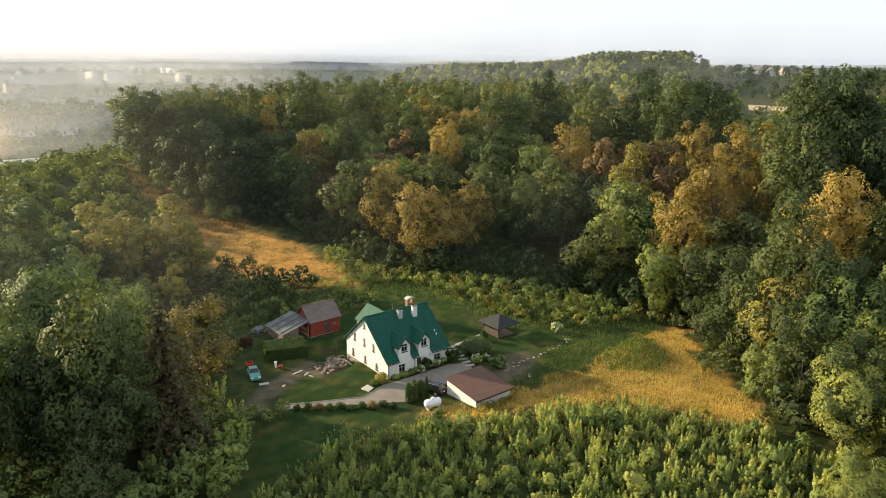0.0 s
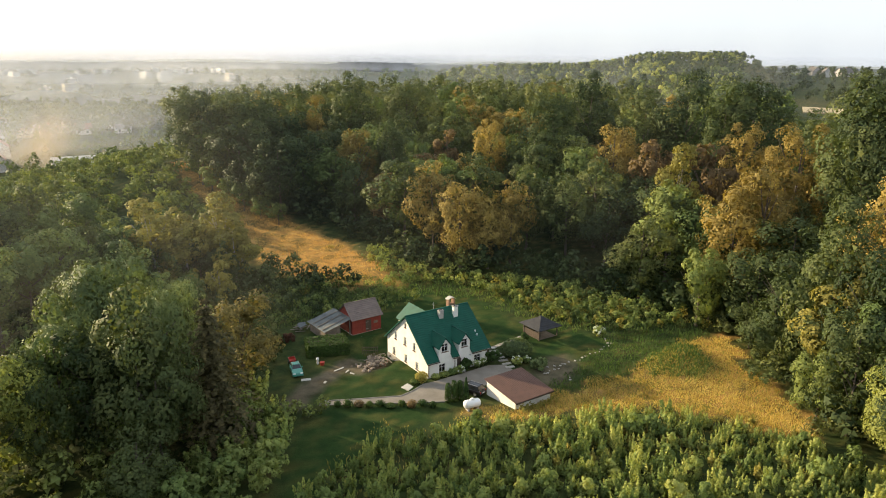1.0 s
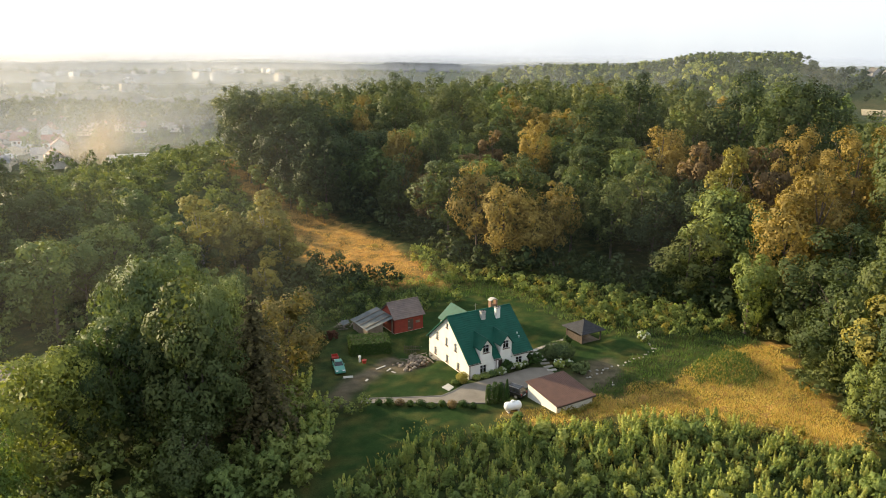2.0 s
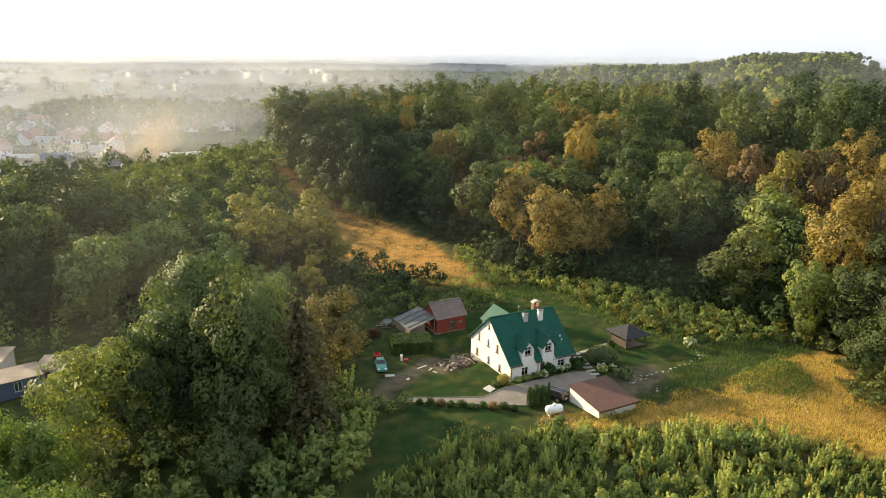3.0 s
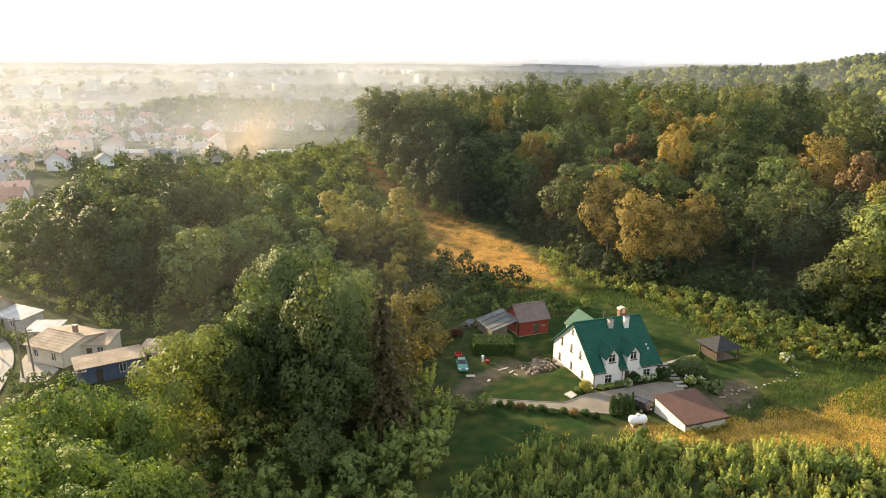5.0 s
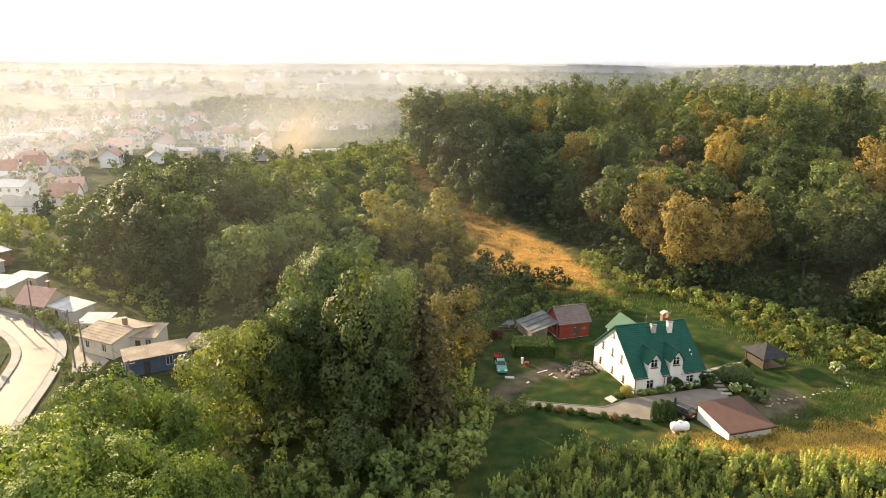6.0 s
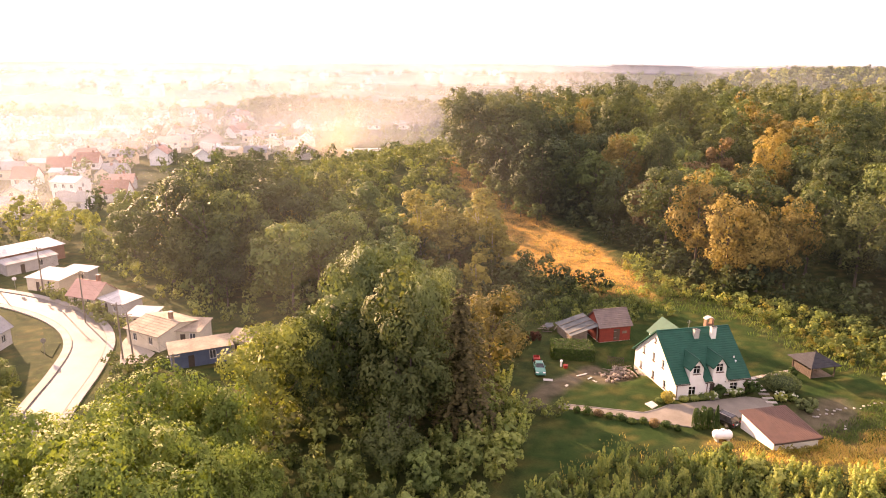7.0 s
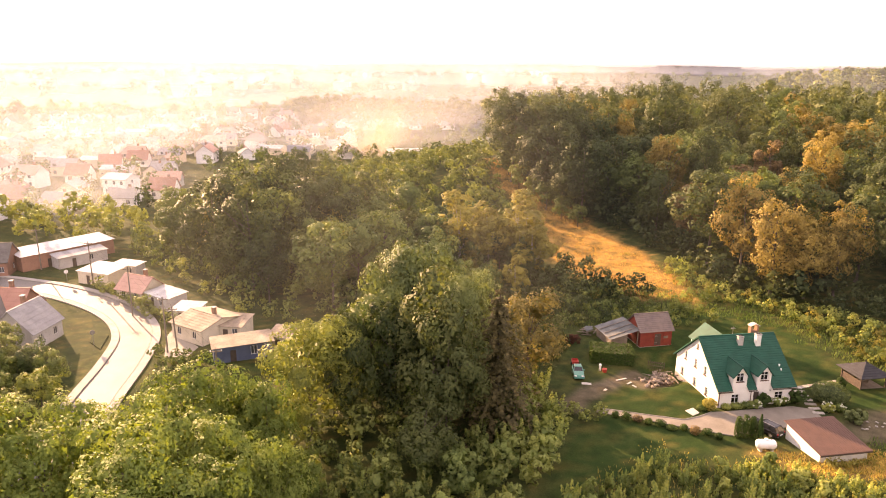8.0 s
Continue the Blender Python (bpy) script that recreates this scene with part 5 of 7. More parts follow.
def barn():
    b = thing("barn", pose(-22.4, 110.6, 0, 0, 0, 39.5), "small barn of red painted boards with a brown tiled roof", "barn")
    w, d, e, r = 5.7, 4.8, 2.85, 4.9
    X, Y = Vector((1, 0, 0)), Vector((0, 1, 0))
    k = (r - e) / (d / 2)
    part("frame", boxes((0.05, 0.05, -0.4, w - 0.05, d - 0.05, e - 0.05)), DARK_WOOD, b)
    plank_wall(b, (0, 0.05, 0), X, -Y, w, 0.021, lambda s: e, BARN_RED)
    plank_wall(b, (0.05, 0, 0), Y, -X, d, 0.021, lambda s: e + k * min(s, d - s), BARN_RED)
    plank_wall(b, (w - 0.05, 0, 0), Y, X, d, 0.021, lambda s: e + k * min(s, d - s), BARN_RED)
    part("footing", boxes((-0.06, -0.06, -0.6, w + 0.06, d + 0.06, 0.02)), CONCRETE, b, "pale concrete footing")
    dr = part("door", boxes((2.6, -0.06, 0.2, 3.7, -0.02, 2.2)), DARK_WOOD, b, "dark plank door")
    part("hinge", boxes((2.62, -0.08, 1.8, 3.1, -0.061, 1.86), (2.62, -0.08, 0.6, 3.1, -0.061, 0.66)), METAL_GREY, dr)
    part("shutter", boxes((4.2, -0.06, 1.3, 5.0, -0.02, 1.75)), OLD_WOOD, b)
    for s, y0 in ((1, -0.35), (-1, d + 0.35)):
        bm = bmesh.new()
        courses(bm, (-0.3, y0, e + 0.1 - k * 0.35), (-0.3, d / 2, r + 0.1), X, w + 0.6, 10, 0.04, 0.06)
        part("roof_slope", bm, plain("brown_roof_tiles", (0.10, 0.075, 0.065), (0.19, 0.145, 0.125), 1.0, 0.7, 0, 10.0, 0.2) if s == 1 else bpy.data.materials["brown_roof_tiles"], b)
    part("ridge", bevelled(boxes((-0.32, d / 2 - 0.12, r + 0.05, w + 0.32, d / 2 + 0.12, r + 0.2)), 0.05), bpy.data.materials["brown_roof_tiles"], b)


barn()


def lean_to():
    s = thing("shed", pose(-26.4, 107.7, 0, 0, 0, 40.5), "old plank shed with patched grey roof sheets beside the barn", "shed")
    w, d = 5.0, 5.8
    X, Y = Vector((1, 0, 0)), Vector((0, 1, 0))
    top = lambda v: 1.75 + 1.25 * v / w
    plank_wall(s, (0, 0, 0), X, -Y, w * 0.55, 0, lambda v: top(v), OLD_WOOD)
    plank_wall(s, (0, 0, 0), Y, -X, d, 0, lambda v: 1.75, OLD_WOOD)
    for x, y in ((0.1, 0.1), (w * 0.55, 0.1), (w - 0.3, 0.1), (0.1, d - 0.1), (w - 0.3, d - 0.1)):
        part("post", boxes((x - 0.08, y - 0.08, -0.4, x + 0.08, y + 0.08, top(x) - 0.02)), OLD_WOOD, s)
    rng = np.random.default_rng(31)
    n = 7
    for k in range(n):
        for j in range(2):
            y0, y1 = -0.35 + (d + 0.6) * k / n, -0.35 + (d + 0.6) * (k + 1) / n + 0.06
            x0, x1 = (-0.4, w / 2 + 0.1) if j == 0 else (w / 2, w - 0.1)
            l = 0.03 * (k % 2) + 0.04 * j + rng.uniform(0, 0.012)
            bm = bmesh.new()
            hexa(bm, [(x0, y0, top(x0) + l), (x1, y0, top(x1) + l), (x1, y1, top(x1) + l), (x0, y1, top(x0) + l), (x0, y0, top(x0) + l + 0.025), (x1, y0, top(x1) + l + 0.025), (x1, y1, top(x1) + l + 0.025), (x0, y1, top(x0) + l + 0.025)])
            part("roof_sheet", bm, GREY_SHEET, s)
    for y in (0.6, 2.4, 4.2):
        bm = bmesh.new()
        hexa(bm, [(-0.2, y, top(-0.2) + 0.11), (w - 0.4, y + 0.2, top(w - 0.4) + 0.12), (w - 0.4, y + 0.32, top(w - 0.4) + 0.12), (-0.2, y + 0.12, top(-0.2) + 0.11), (-0.2, y, top(-0.2) + 0.17), (w - 0.4, y + 0.2, top(w - 0.4) + 0.18), (w - 0.4, y + 0.32, top(w - 0.4) + 0.18), (-0.2, y + 0.12, top(-0.2) + 0.17)])
        part("batten", bm, OLD_WOOD, s)


lean_to()


def gazebo():
    g = thing("gazebo", pose(9.9, 113.6, 0, 0, 0, 37), "open wooden gazebo with a dark shingled pyramid roof", "gazebo")
    a, e, r = 2.0, 2.15, 3.35
    for x in (-a, a):
        for y in (-a, a):
            part("post", bevelled(boxes((x - 0.09, y - 0.09, -0.05, x + 0.09, y + 0.09, e)), 0.015), DARK_WOOD, g)
    part("beam", boxes((-a, -a - 0.06, e - 0.16, a, -a + 0.06, e - 0.01), (-a, a - 0.06, e - 0.16, a, a + 0.06, e - 0.01)), DARK_WOOD, g)
    part("side_beam", boxes((-a - 0.06, -a + 0.07, e - 0.16, -a + 0.06, a - 0.07, e - 0.01), (a - 0.06, -a + 0.07, e - 0.16, a + 0.06, a - 0.07, e - 0.01)), DARK_WOOD, g)
    for q in range(4):
        bm, n = bmesh.new(), 7
        m = Matrix.Rotation(q * math.pi / 2, 4, "Z")
        o = a + 0.65
        for j in range(n):
            w0, w1 = o * (1 - j / n), o * (1 - (j + 1) / n) + 0.01
            z0, z1 = e - 0.25 + (r - e + 0.25) * j / n, e - 0.25 + (r - e + 0.25) * (j + 1) / n
            hexa(bm, [m @ Vector(p) for p in ((-w0, -w0, z0), (w0, -w0, z0), (w1, -w1, z1), (-w1, -w1, z1), (-w0, -w0, z0 + 0.09), (w0, -w0, z0 + 0.09), (w1, -w1, z1 + 0.05), (-w1, -w1, z1 + 0.05))])
        part("roof_slope", bm, DARK_SHINGLE, g)
    part("finial", bevelled(boxes((-0.1, -0.1, r, 0.1, 0.1, r + 0.18)), 0.03), DARK_SHINGLE, g)
    part("floor", boxes((-a + 0.1, -a + 0.1, -0.05, a - 0.1, a - 0.1, 0.06)), OLD_WOOD, g)
    for k in range(6):
        part("rail_board", boxes((-a + 0.1, a - 0.03, 0.1 + 0.2 * k, a - 0.1, a + 0.01, 0.26 + 0.2 * k)), DARK_WOOD, g)
        part("rail_board", boxes((-a - 0.01, -a + 0.1, 0.1 + 0.2 * k, -a + 0.03, a - 0.1, 0.26 + 0.2 * k)), DARK_WOOD, g)
    t = thing("garden_table", pose(9.9, 113.6, 0.06, 0, 0, 37), "plain wooden garden table under the gazebo", "table")
    part("tabletop", bevelled(boxes((-0.7, -0.4, 0.68, 0.7, 0.4, 0.74)), 0.01), OLD_WOOD, t)
    for x in (-0.6, 0.6):
        for y in (-0.3, 0.3):
            part("leg", boxes((x - 0.04, y - 0.04, 0, x + 0.04, y + 0.04, 0.679)), OLD_WOOD, t)


gazebo()


# ---- drive, paths and yard ----
def slab_mesh(name, poly, lift, thick=0.12):
    """A flat piece that follows a polygon and lies on the ground."""
    bm = bmesh.new()
    top = [bm.verts.new((x, y, ground_z(x, y) + lift)) for x, y in poly]
    low = [bm.verts.new((x, y, ground_z(x, y) + lift - thick)) for x, y in poly]
    bm.faces.new(top), bm.faces.new(low[::-1])
    for i in range(len(poly)):
        j = (i + 1) % len(poly)
        bm.faces.new((top[i], low[i], low[j], top[j]))
    return bm


DRIVE = [(-22.3, 86.5), (-17, 87.6), (-11.4, 88.9), (-9.9, 90.6), (-8.4, 93.0), (-6.9, 94.0), (1.0, 100.2), (3.6, 100.6), (5.2, 98.0), (2.5, 95.8), (0.5, 93.2), (-3.2, 89.6), (-5.0, 87.7), (-10, 86.9), (-16, 86.3), (-22.2, 85.2)]
drive = part("driveway", slab_mesh("driveway", DRIVE, 0.05), PAVING)
tagged(drive, "grey paved driveway curving up to the house front", "driveway", kind="structure")
KERB = plain("kerb_concrete", (0.16, 0.148, 0.128), (0.25, 0.235, 0.205), 1.0, 0.9, 0, 20.0, 0.2)


def kerb(points, w=0.14, h=0.12):
    run = []
    for (ax, ay), (bx, by) in zip(points, points[1:]):
        n = max(1, round(math.hypot(bx - ax, by - ay)))
        run += [(ax + (bx - ax) * k / n, ay + (by - ay) * k / n, math.degrees(math.atan2(by - ay, bx - ax)), math.hypot(bx - ax, by - ay) / n) for k in range(n)]
    meshes = {}
    for x, y, a, l in run:
        key = round(l, 1)
        if key not in meshes:
            me = bpy.data.meshes.new("kerb_stone")
            bm = bevelled(boxes((0.01, -w / 2, -0.1, key - 0.01, w / 2, h)), 0.015)
            bm.to_mesh(me)
            bm.free()
            me.materials.append(KERB)
            meshes[key] = me
        k = new("kerb_stone", meshes[key])
        k.parent = drive if w == 0.14 else road
        k.matrix_basis = pose(x, y, ground_z(x, y), 0, 0, a)


kerb(DRIVE[9:15])
kerb(DRIVE[:5])


def stones(parent, points, lo, hi, mat, name, seed, flat=0.5):
    """Loose stones of five shapes, each resting in the ground."""
    rng = np.random.default_rng(seed)
    meshes = []
    for k in range(5):
        bm = bmesh.new()
        bmesh.ops.create_icosphere(bm, subdivisions=1, radius=0.5)
        for v in bm.verts:
            v.co *= rng.uniform(0.75, 1.15)
            v.co.z *= flat
        me = bpy.data.meshes.new(name)
        bm.to_mesh(me)
        bm.free()
        me.materials.append(mat)
        meshes.append(me)
    for x, y in points:
        s = rng.uniform(lo, hi)
        o = new(name, meshes[rng.integers(5)])
        o.parent = parent
        o.matrix_basis = Matrix.LocRotScale(Vector((x, y, ground_z(x, y) + 0.12 * s)), Euler((0, 0, rng.uniform(0, 6))), Vector((s, s * rng.uniform(0.7, 1), s)))


steps = thing("garden_steps", pose(0, 0, 0), "stone slab steps and path leading up to the gazebo", "steps")
for k in range(7):
    f = k / 6
    bm = bevelled(boxes((-0.75, -0.3, -0.1, 0.75, 0.3, 0.08)), 0.03)
    s = part("step", bm, STONE, steps)
    s.matrix_basis = pose(4.3 - 3.0 * f, 99.8 + 7.0 * f, 0.04, 0, 0, 26 + 6 * math.sin(k * 2.0))
for k in range(9):
    f = k / 8
    bm = bevelled(boxes((-0.42, -0.35, -0.08, 0.42, 0.35, 0.06)), 0.03)
    s = part("flagstone", bm, STONE, steps)
    s.matrix_basis = pose(1.9 + 5.2 * f, 107.4 + 5.4 * f, 0.03, 0, 0, 40 + 13 * math.sin(k * 2.7))

border = thing("stone_border", pose(0, 0, 0), "row of loose field stones along the garden bed", "stones")
line = []
for (ax, ay), (bx, by) in zip([(9.5, 97.5), (12.5, 101.2), (16.5, 104.5), (21.5, 110.0)], [(12.5, 101.2), (16.5, 104.5), (21.5, 110.0), (19.5, 116.0)]):
    n = int(math.hypot(bx - ax, by - ay) / 0.75)
    line += [(ax + (bx - ax) * k / n + 0.3 * math.sin(k * 5.1), ay + (by - ay) * k / n + 0.3 * math.cos(k * 3.7)) for k in range(n)]
line += [(11.2 + 2.0 * math.sin(k * 1.9), 98.3 + 2.4 * math.cos(k * 2.3)) for k in range(7)]
stones(border, line, 0.25, 0.6, STONE, "stone", 41)

slab = part("concrete_slab", bevelled(slab_mesh("slab", [(-11.7, 91.6), (-10.9, 92.9), (-9.9, 91.9), (-10.5, 90.6)], 0.09, 0.2), 0.02), CONCRETE)
tagged(slab, "pale concrete slab lying in the lawn", "slab")

# heap of rubble and boards beside the gable
heap = thing("rubble_heap", pose(0, 0, 0), "heap of broken bricks, stones and boards by the house", "rubble")
rng = np.random.default_rng(43)
stones(heap, [(-17.9 + 1.0 * (k % 3) + rng.normal(0, 0.8), 98.4 + 1.4 * (k % 3) + rng.normal(0, 0.8)) for k in range(110)], 0.25, 0.7, RUBBLE, "stone", 44, 0.8)
for k in range(40):
    bm = boxes((-0.14, -0.07, 0, 0.14, 0.07, 0.08))
    p = part("brick", bm, BRICK, heap)
    x, y = -16.5 + rng.normal(0, 1.0), 101.0 + rng.normal(0, 1.2)
    p.matrix_basis = pose(x, y, ground_z(x, y) + rng.uniform(0.0, 0.2) - 0.5, rng.uniform(-20, 20), rng.uniform(-20, 20), rng.uniform(0, 180))
for k in range(12):
    bm = boxes((-0.9, -0.08, 0, 0.9, 0.08, 0.04))
    p = part("board", bm, OLD_WOOD, heap)
    x, y = -17.0 + rng.normal(0, 1.0), 101.5 + rng.normal(0, 1.0)
    p.matrix_basis = pose(x, y, ground_z(x, y) + rng.uniform(-0.3, 0.25), rng.uniform(-8, 8), rng.uniform(-8, 8), rng.uniform(0, 180))
fence = thing("garden_fence", pose(-19.6, 104.6, -0.5, 0, 0, 8), "low weathered fence panel beside the rubble heap", "fence")
for k in range(9):
    part("picket", boxes((0.3 * k - 0.04, -0.02, -0.4, 0.3 * k + 0.04, 0.02, 1.1)), DARK_WOOD, fence)
part("rail", boxes((-0.1, 0.021, 0.3, 2.5, 0.06, 0.38), (-0.1, 0.021, 0.8, 2.5, 0.06, 0.88)), DARK_WOOD, fence)

for x, y, a, l in ((-20.5, 96.3, 70, 1.0), (-19.6, 95.6, -30, 0.8), (-21.9, 96.9, 52, 1.9)):
    b = part("board", boxes((-l / 2, -0.12, 0.02, l / 2, 0.12, 0.08)), CONCRETE)
    b.matrix_basis = pose(x, y, ground_z(x, y), 0, 0, a)
    tagged(b, "pale painted board lying on the grass", "board", "loose boards")
# small pale slabs stand in for the puddles of the dirt track
for x, y, r in ((-26.0, 93.0, 0.7), (-23.0, 92.4, 0.35)):
    b = part("paving_slab", bevelled(boxes((-r, -0.5 * r, -0.05, r, 0.5 * r, 0.06)), 0.02), CONCRETE)
    b.matrix_basis = pose(x, y, ground_z(x, y), 0, 0, x * 20)
    tagged(b, "flat pale slab standing in for a puddle by the track", "slab", "slabs by the track")


def lathe(profile, segs=20, axis_x=True):
    """A turned solid: (place along the axis, radius) pairs."""
    bm, rings = bmesh.new(), []
    for s, r in profile:
        ring = []
        for k in range(segs):
            o = 2 * math.pi * k / segs
            ring.append(bm.verts.new((s, r * math.cos(o), r * math.sin(o)) if axis_x else (r * math.cos(o), r * math.sin(o), s)))
        rings.append(ring)
    for a, b in zip(rings, rings[1:]):
        for k in range(segs):
            bm.faces.new((a[k], a[(k + 1) % segs], b[(k + 1) % segs], b[k]))
    bm.faces.new(rings[0]), bm.faces.new(rings[-1])
    return bm


def gas_tank():
    z = ground_z(-1.25, 85.5)
    t = thing("gas_tank", pose(-1.25, 85.5, z, 0, 0, 28), "white horizontal gas tank on concrete feet by the thujas", "tank")
    bm = lathe([(-1.25, 0.05), (-1.22, 0.25), (-1.12, 0.45), (-0.95, 0.58), (-0.8, 0.6), (0.8, 0.6), (0.95, 0.58), (1.12, 0.45), (1.22, 0.25), (1.25, 0.05)])
    bmesh.ops.translate(bm, verts=bm.verts, vec=(0, 0, 0.85))
    body = part("shell", bm, PLASTIC, t)
    for p in body.data.polygons:
        p.use_smooth = True
    dome = lathe([(1.4, 0.24), (1.58, 0.24), (1.64, 0.16), (1.65, 0.02)], 14, False)
    part("valve_dome", dome, PLASTIC, t)
    for x in (-0.7, 0.7):
        part("foot", bevelled(boxes((x - 0.12, -0.45, -0.15, x + 0.12, 0.45, 0.4)), 0.02), CONCRETE, t)
    part("lifting_lug", boxes((-0.62, -0.02, 1.4, -0.5, 0.02, 1.54), (0.5, -0.02, 1.4, 0.62, 0.02, 1.54)), METAL_GREY, t)


gas_tank()


def car(m, paint, label, long=4.6, wide=1.8, high=1.5, wagon=True, z=0.0):
    """A car: shaped body, glasshouse, wheels with rims, lights, mirrors and bumpers."""
    c = thing("car", m, label, "car")
    hl, hw = long / 2, wide / 2
    prof = [(-hl, 0.35), (-hl, 0.75), (-hl + 0.15, 0.92), (hl - 1.25, 0.94), (hl - 0.2, 0.78), (hl, 0.6), (hl, 0.3)]
    bm, rows = bmesh.new(), []
    for s in (-1.0, -0.93, 0.93, 1.0):
        k = 1.0 if abs(s) < 0.95 else 0.94
        rows.append([bm.verts.new((x * (1 if abs(s) < 0.95 else 0.985), s * hw, 0.3 + (z - 0.3) * k)) for x, z in prof])
    for a, b in zip(rows, rows[1:]):
        for k in range(len(prof)):
            bm.faces.new((a[k], a[(k + 1) % len(prof)], b[(k + 1) % len(prof)], b[k]))
    bm.faces.new(rows[0]), bm.faces.new(rows[-1])
    body = part("body", bevelled(bm, 0.03), paint, c)
    rear = -hl + (0.12 if wagon else 0.7)
    base, top = [(rear, 0.93), (hl - 1.35, 0.93)], [(rear + 0.42, high), (hl - 2.05, high)]
    bm = bmesh.new()
    hexa(bm, [(base[0][0], -hw * 0.9, 0.92), (base[1][0], -hw * 0.9, 0.92), (base[1][0], hw * 0.9, 0.92), (base[0][0], hw * 0.9, 0.92), (top[0][0], -hw * 0.72, high - 0.06), (top[1][0], -hw * 0.72, high - 0.06), (top[1][0], hw * 0.72, high - 0.06), (top[0][0], hw * 0.72, high - 0.06)])
    part("glasshouse", bevelled(bm, 0.03), CAR_GLASS, c, "dark tinted car windows")
    bm = bmesh.new()
    hexa(bm, [(top[0][0] - 0.03, -hw * 0.74, high - 0.07), (top[1][0] + 0.05, -hw * 0.74, high - 0.07), (top[1][0] + 0.05, hw * 0.74, high - 0.07), (top[0][0] - 0.03, hw * 0.74, high - 0.07), (top[0][0] + 0.1, -hw * 0.66, high), (top[1][0] - 0.1, -hw * 0.66, high), (top[1][0] - 0.1, hw * 0.66, high), (top[0][0] + 0.1, hw * 0.66, high)])
    part("roof", bevelled(bm, 0.02), paint, c)
    for s in (-1, 1):
        part("roof_rail", boxes((top[0][0] + 0.1, s * hw * 0.62 - 0.025, high + 0.002, top[1][0] - 0.15, s * hw * 0.62 + 0.025, high + 0.05)), METAL_GREY, c)
        for f in (0.02, 0.36, 0.70, 1.0):
            xb, xt = base[0][0] + (base[1][0] - base[0][0]) * f, top[0][0] + (top[1][0] - top[0][0]) * f
            bm = bmesh.new()
            hexa(bm, [(xb - 0.05, s * hw * 0.905, 0.92), (xb + 0.05, s * hw * 0.905, 0.92), (xb + 0.05, s * hw * 0.86, 0.92), (xb - 0.05, s * hw * 0.86, 0.92), (xt - 0.05, s * hw * 0.73, high - 0.05), (xt + 0.05, s * hw * 0.73, high - 0.05), (xt + 0.05, s * hw * 0.68, high - 0.05), (xt - 0.05, s * hw * 0.68, high - 0.05)])
            part("pillar", bm, paint, c)
        part("mirror", bevelled(boxes((hl - 1.75, s * hw * 1.08 - 0.1, 0.95, hl - 1.6, s * hw * 1.08 + 0.1, 1.1)), 0.03), paint, c)
        part("headlight", bevelled(boxes((hl - 0.28, s * hw * 0.68 - 0.2, 0.6, hl - 0.02, s * hw * 0.68 + 0.2, 0.76)), 0.03), PLASTIC, c)
        part("tail_light", bevelled(boxes((-hl - 0.015, s * hw * 0.8 - 0.12, 0.62, -hl + 0.1, s * hw * 0.8 + 0.12, 0.88)), 0.02), TAIL, c)
        for x in (-hl + 0.85, hl - 0.9):
            w = part("wheel", lathe([(-0.11, 0.2), (-0.11, 0.3), (-0.07, 0.335), (0.07, 0.335), (0.11, 0.3), (0.11, 0.2)], 18, False), RUBBER, c)
            w.matrix_basis = pose(x, s * (hw - 0.1), 0.33, 90, 0, 0)
            part("rim", lathe([(-0.115, 0.05), (-0.118, 0.2), (0.118, 0.2), (0.115, 0.05)], 12, False), METAL_GREY, w)
    part("bumper", bevelled(boxes((hl - 0.12, -hw * 0.95, 0.3, hl + 0.05, hw * 0.95, 0.52)), 0.04), paint, c)
    part("rear_bumper", bevelled(boxes((-hl - 0.05, -hw * 0.95, 0.3, -hl + 0.12, hw * 0.95, 0.52)), 0.04), paint, c)
    part("number_plate", boxes((-hl - 0.06, -0.26, 0.55, -hl - 0.016, 0.26, 0.66)), PLASTIC, c)
    return c


CAR_GLASS = plain("car_glass", (0.012, 0.014, 0.016), (0.03, 0.033, 0.036), 0.8, 0.06, 0.0, 6.0, 0)
car(pose(-1.75, 90.9, 0.06, 0, 0, 150), CAR_BLACK, "black estate car parked on the driveway by the garage")
car(pose(-28.0, 95.1, 0.0, 0, 0, -66), CAR_GREEN, "small green car parked on the grass by the hedge", 3.6, 1.55, 1.4)
cart = thing("trailer", pose(-29.6, 98.6, 0, 0, 0, -66), "small red trailer standing on the grass behind a car", "trailer")
part("tub", bevelled(boxes((-0.75, -0.5, 0.45, 0.75, -0.45, 0.8), (-0.75, 0.45, 0.45, 0.75, 0.5, 0.8), (-0.75, -0.45, 0.45, -0.7, 0.45, 0.8), (0.7, -0.45, 0.45, 0.75, 0.45, 0.8), (-0.75, -0.5, 0.4, 0.75, 0.5, 0.449)), 0.01), CAR_RED, cart)
part("drawbar", boxes((0.75, -0.04, 0.4, 1.4, 0.04, 0.449)), METAL_GREY, cart)
for s in (-1, 1):
    w = part("wheel", lathe([(-0.08, 0.12), (-0.08, 0.24), (0.08, 0.24), (0.08, 0.12)], 14, False), RUBBER, cart)
    w.matrix_basis = pose(0, s * 0.6, 0.25, 90, 0, 0)

# garden pump with a pale head, beside a red barrow
pump = thing("garden_pump", pose(-25.6, 98.6, 0), "white garden post with a red tub beside the hedge", "garden post")
part("post", lathe([(0, 0.16), (0.7, 0.14), (0.75, 0.22), (1.0, 0.2), (1.08, 0.05)], 12, False), PLASTIC, pump)
tub = part("tub", lathe([(0.0, 0.3), (0.5, 0.38), (0.52, 0.32)], 14, False), CAR_RED)
tub.matrix_basis = pose(-24.8, 98.3, 0)
tagged(tub, "red round tub standing on the grass", "tub")


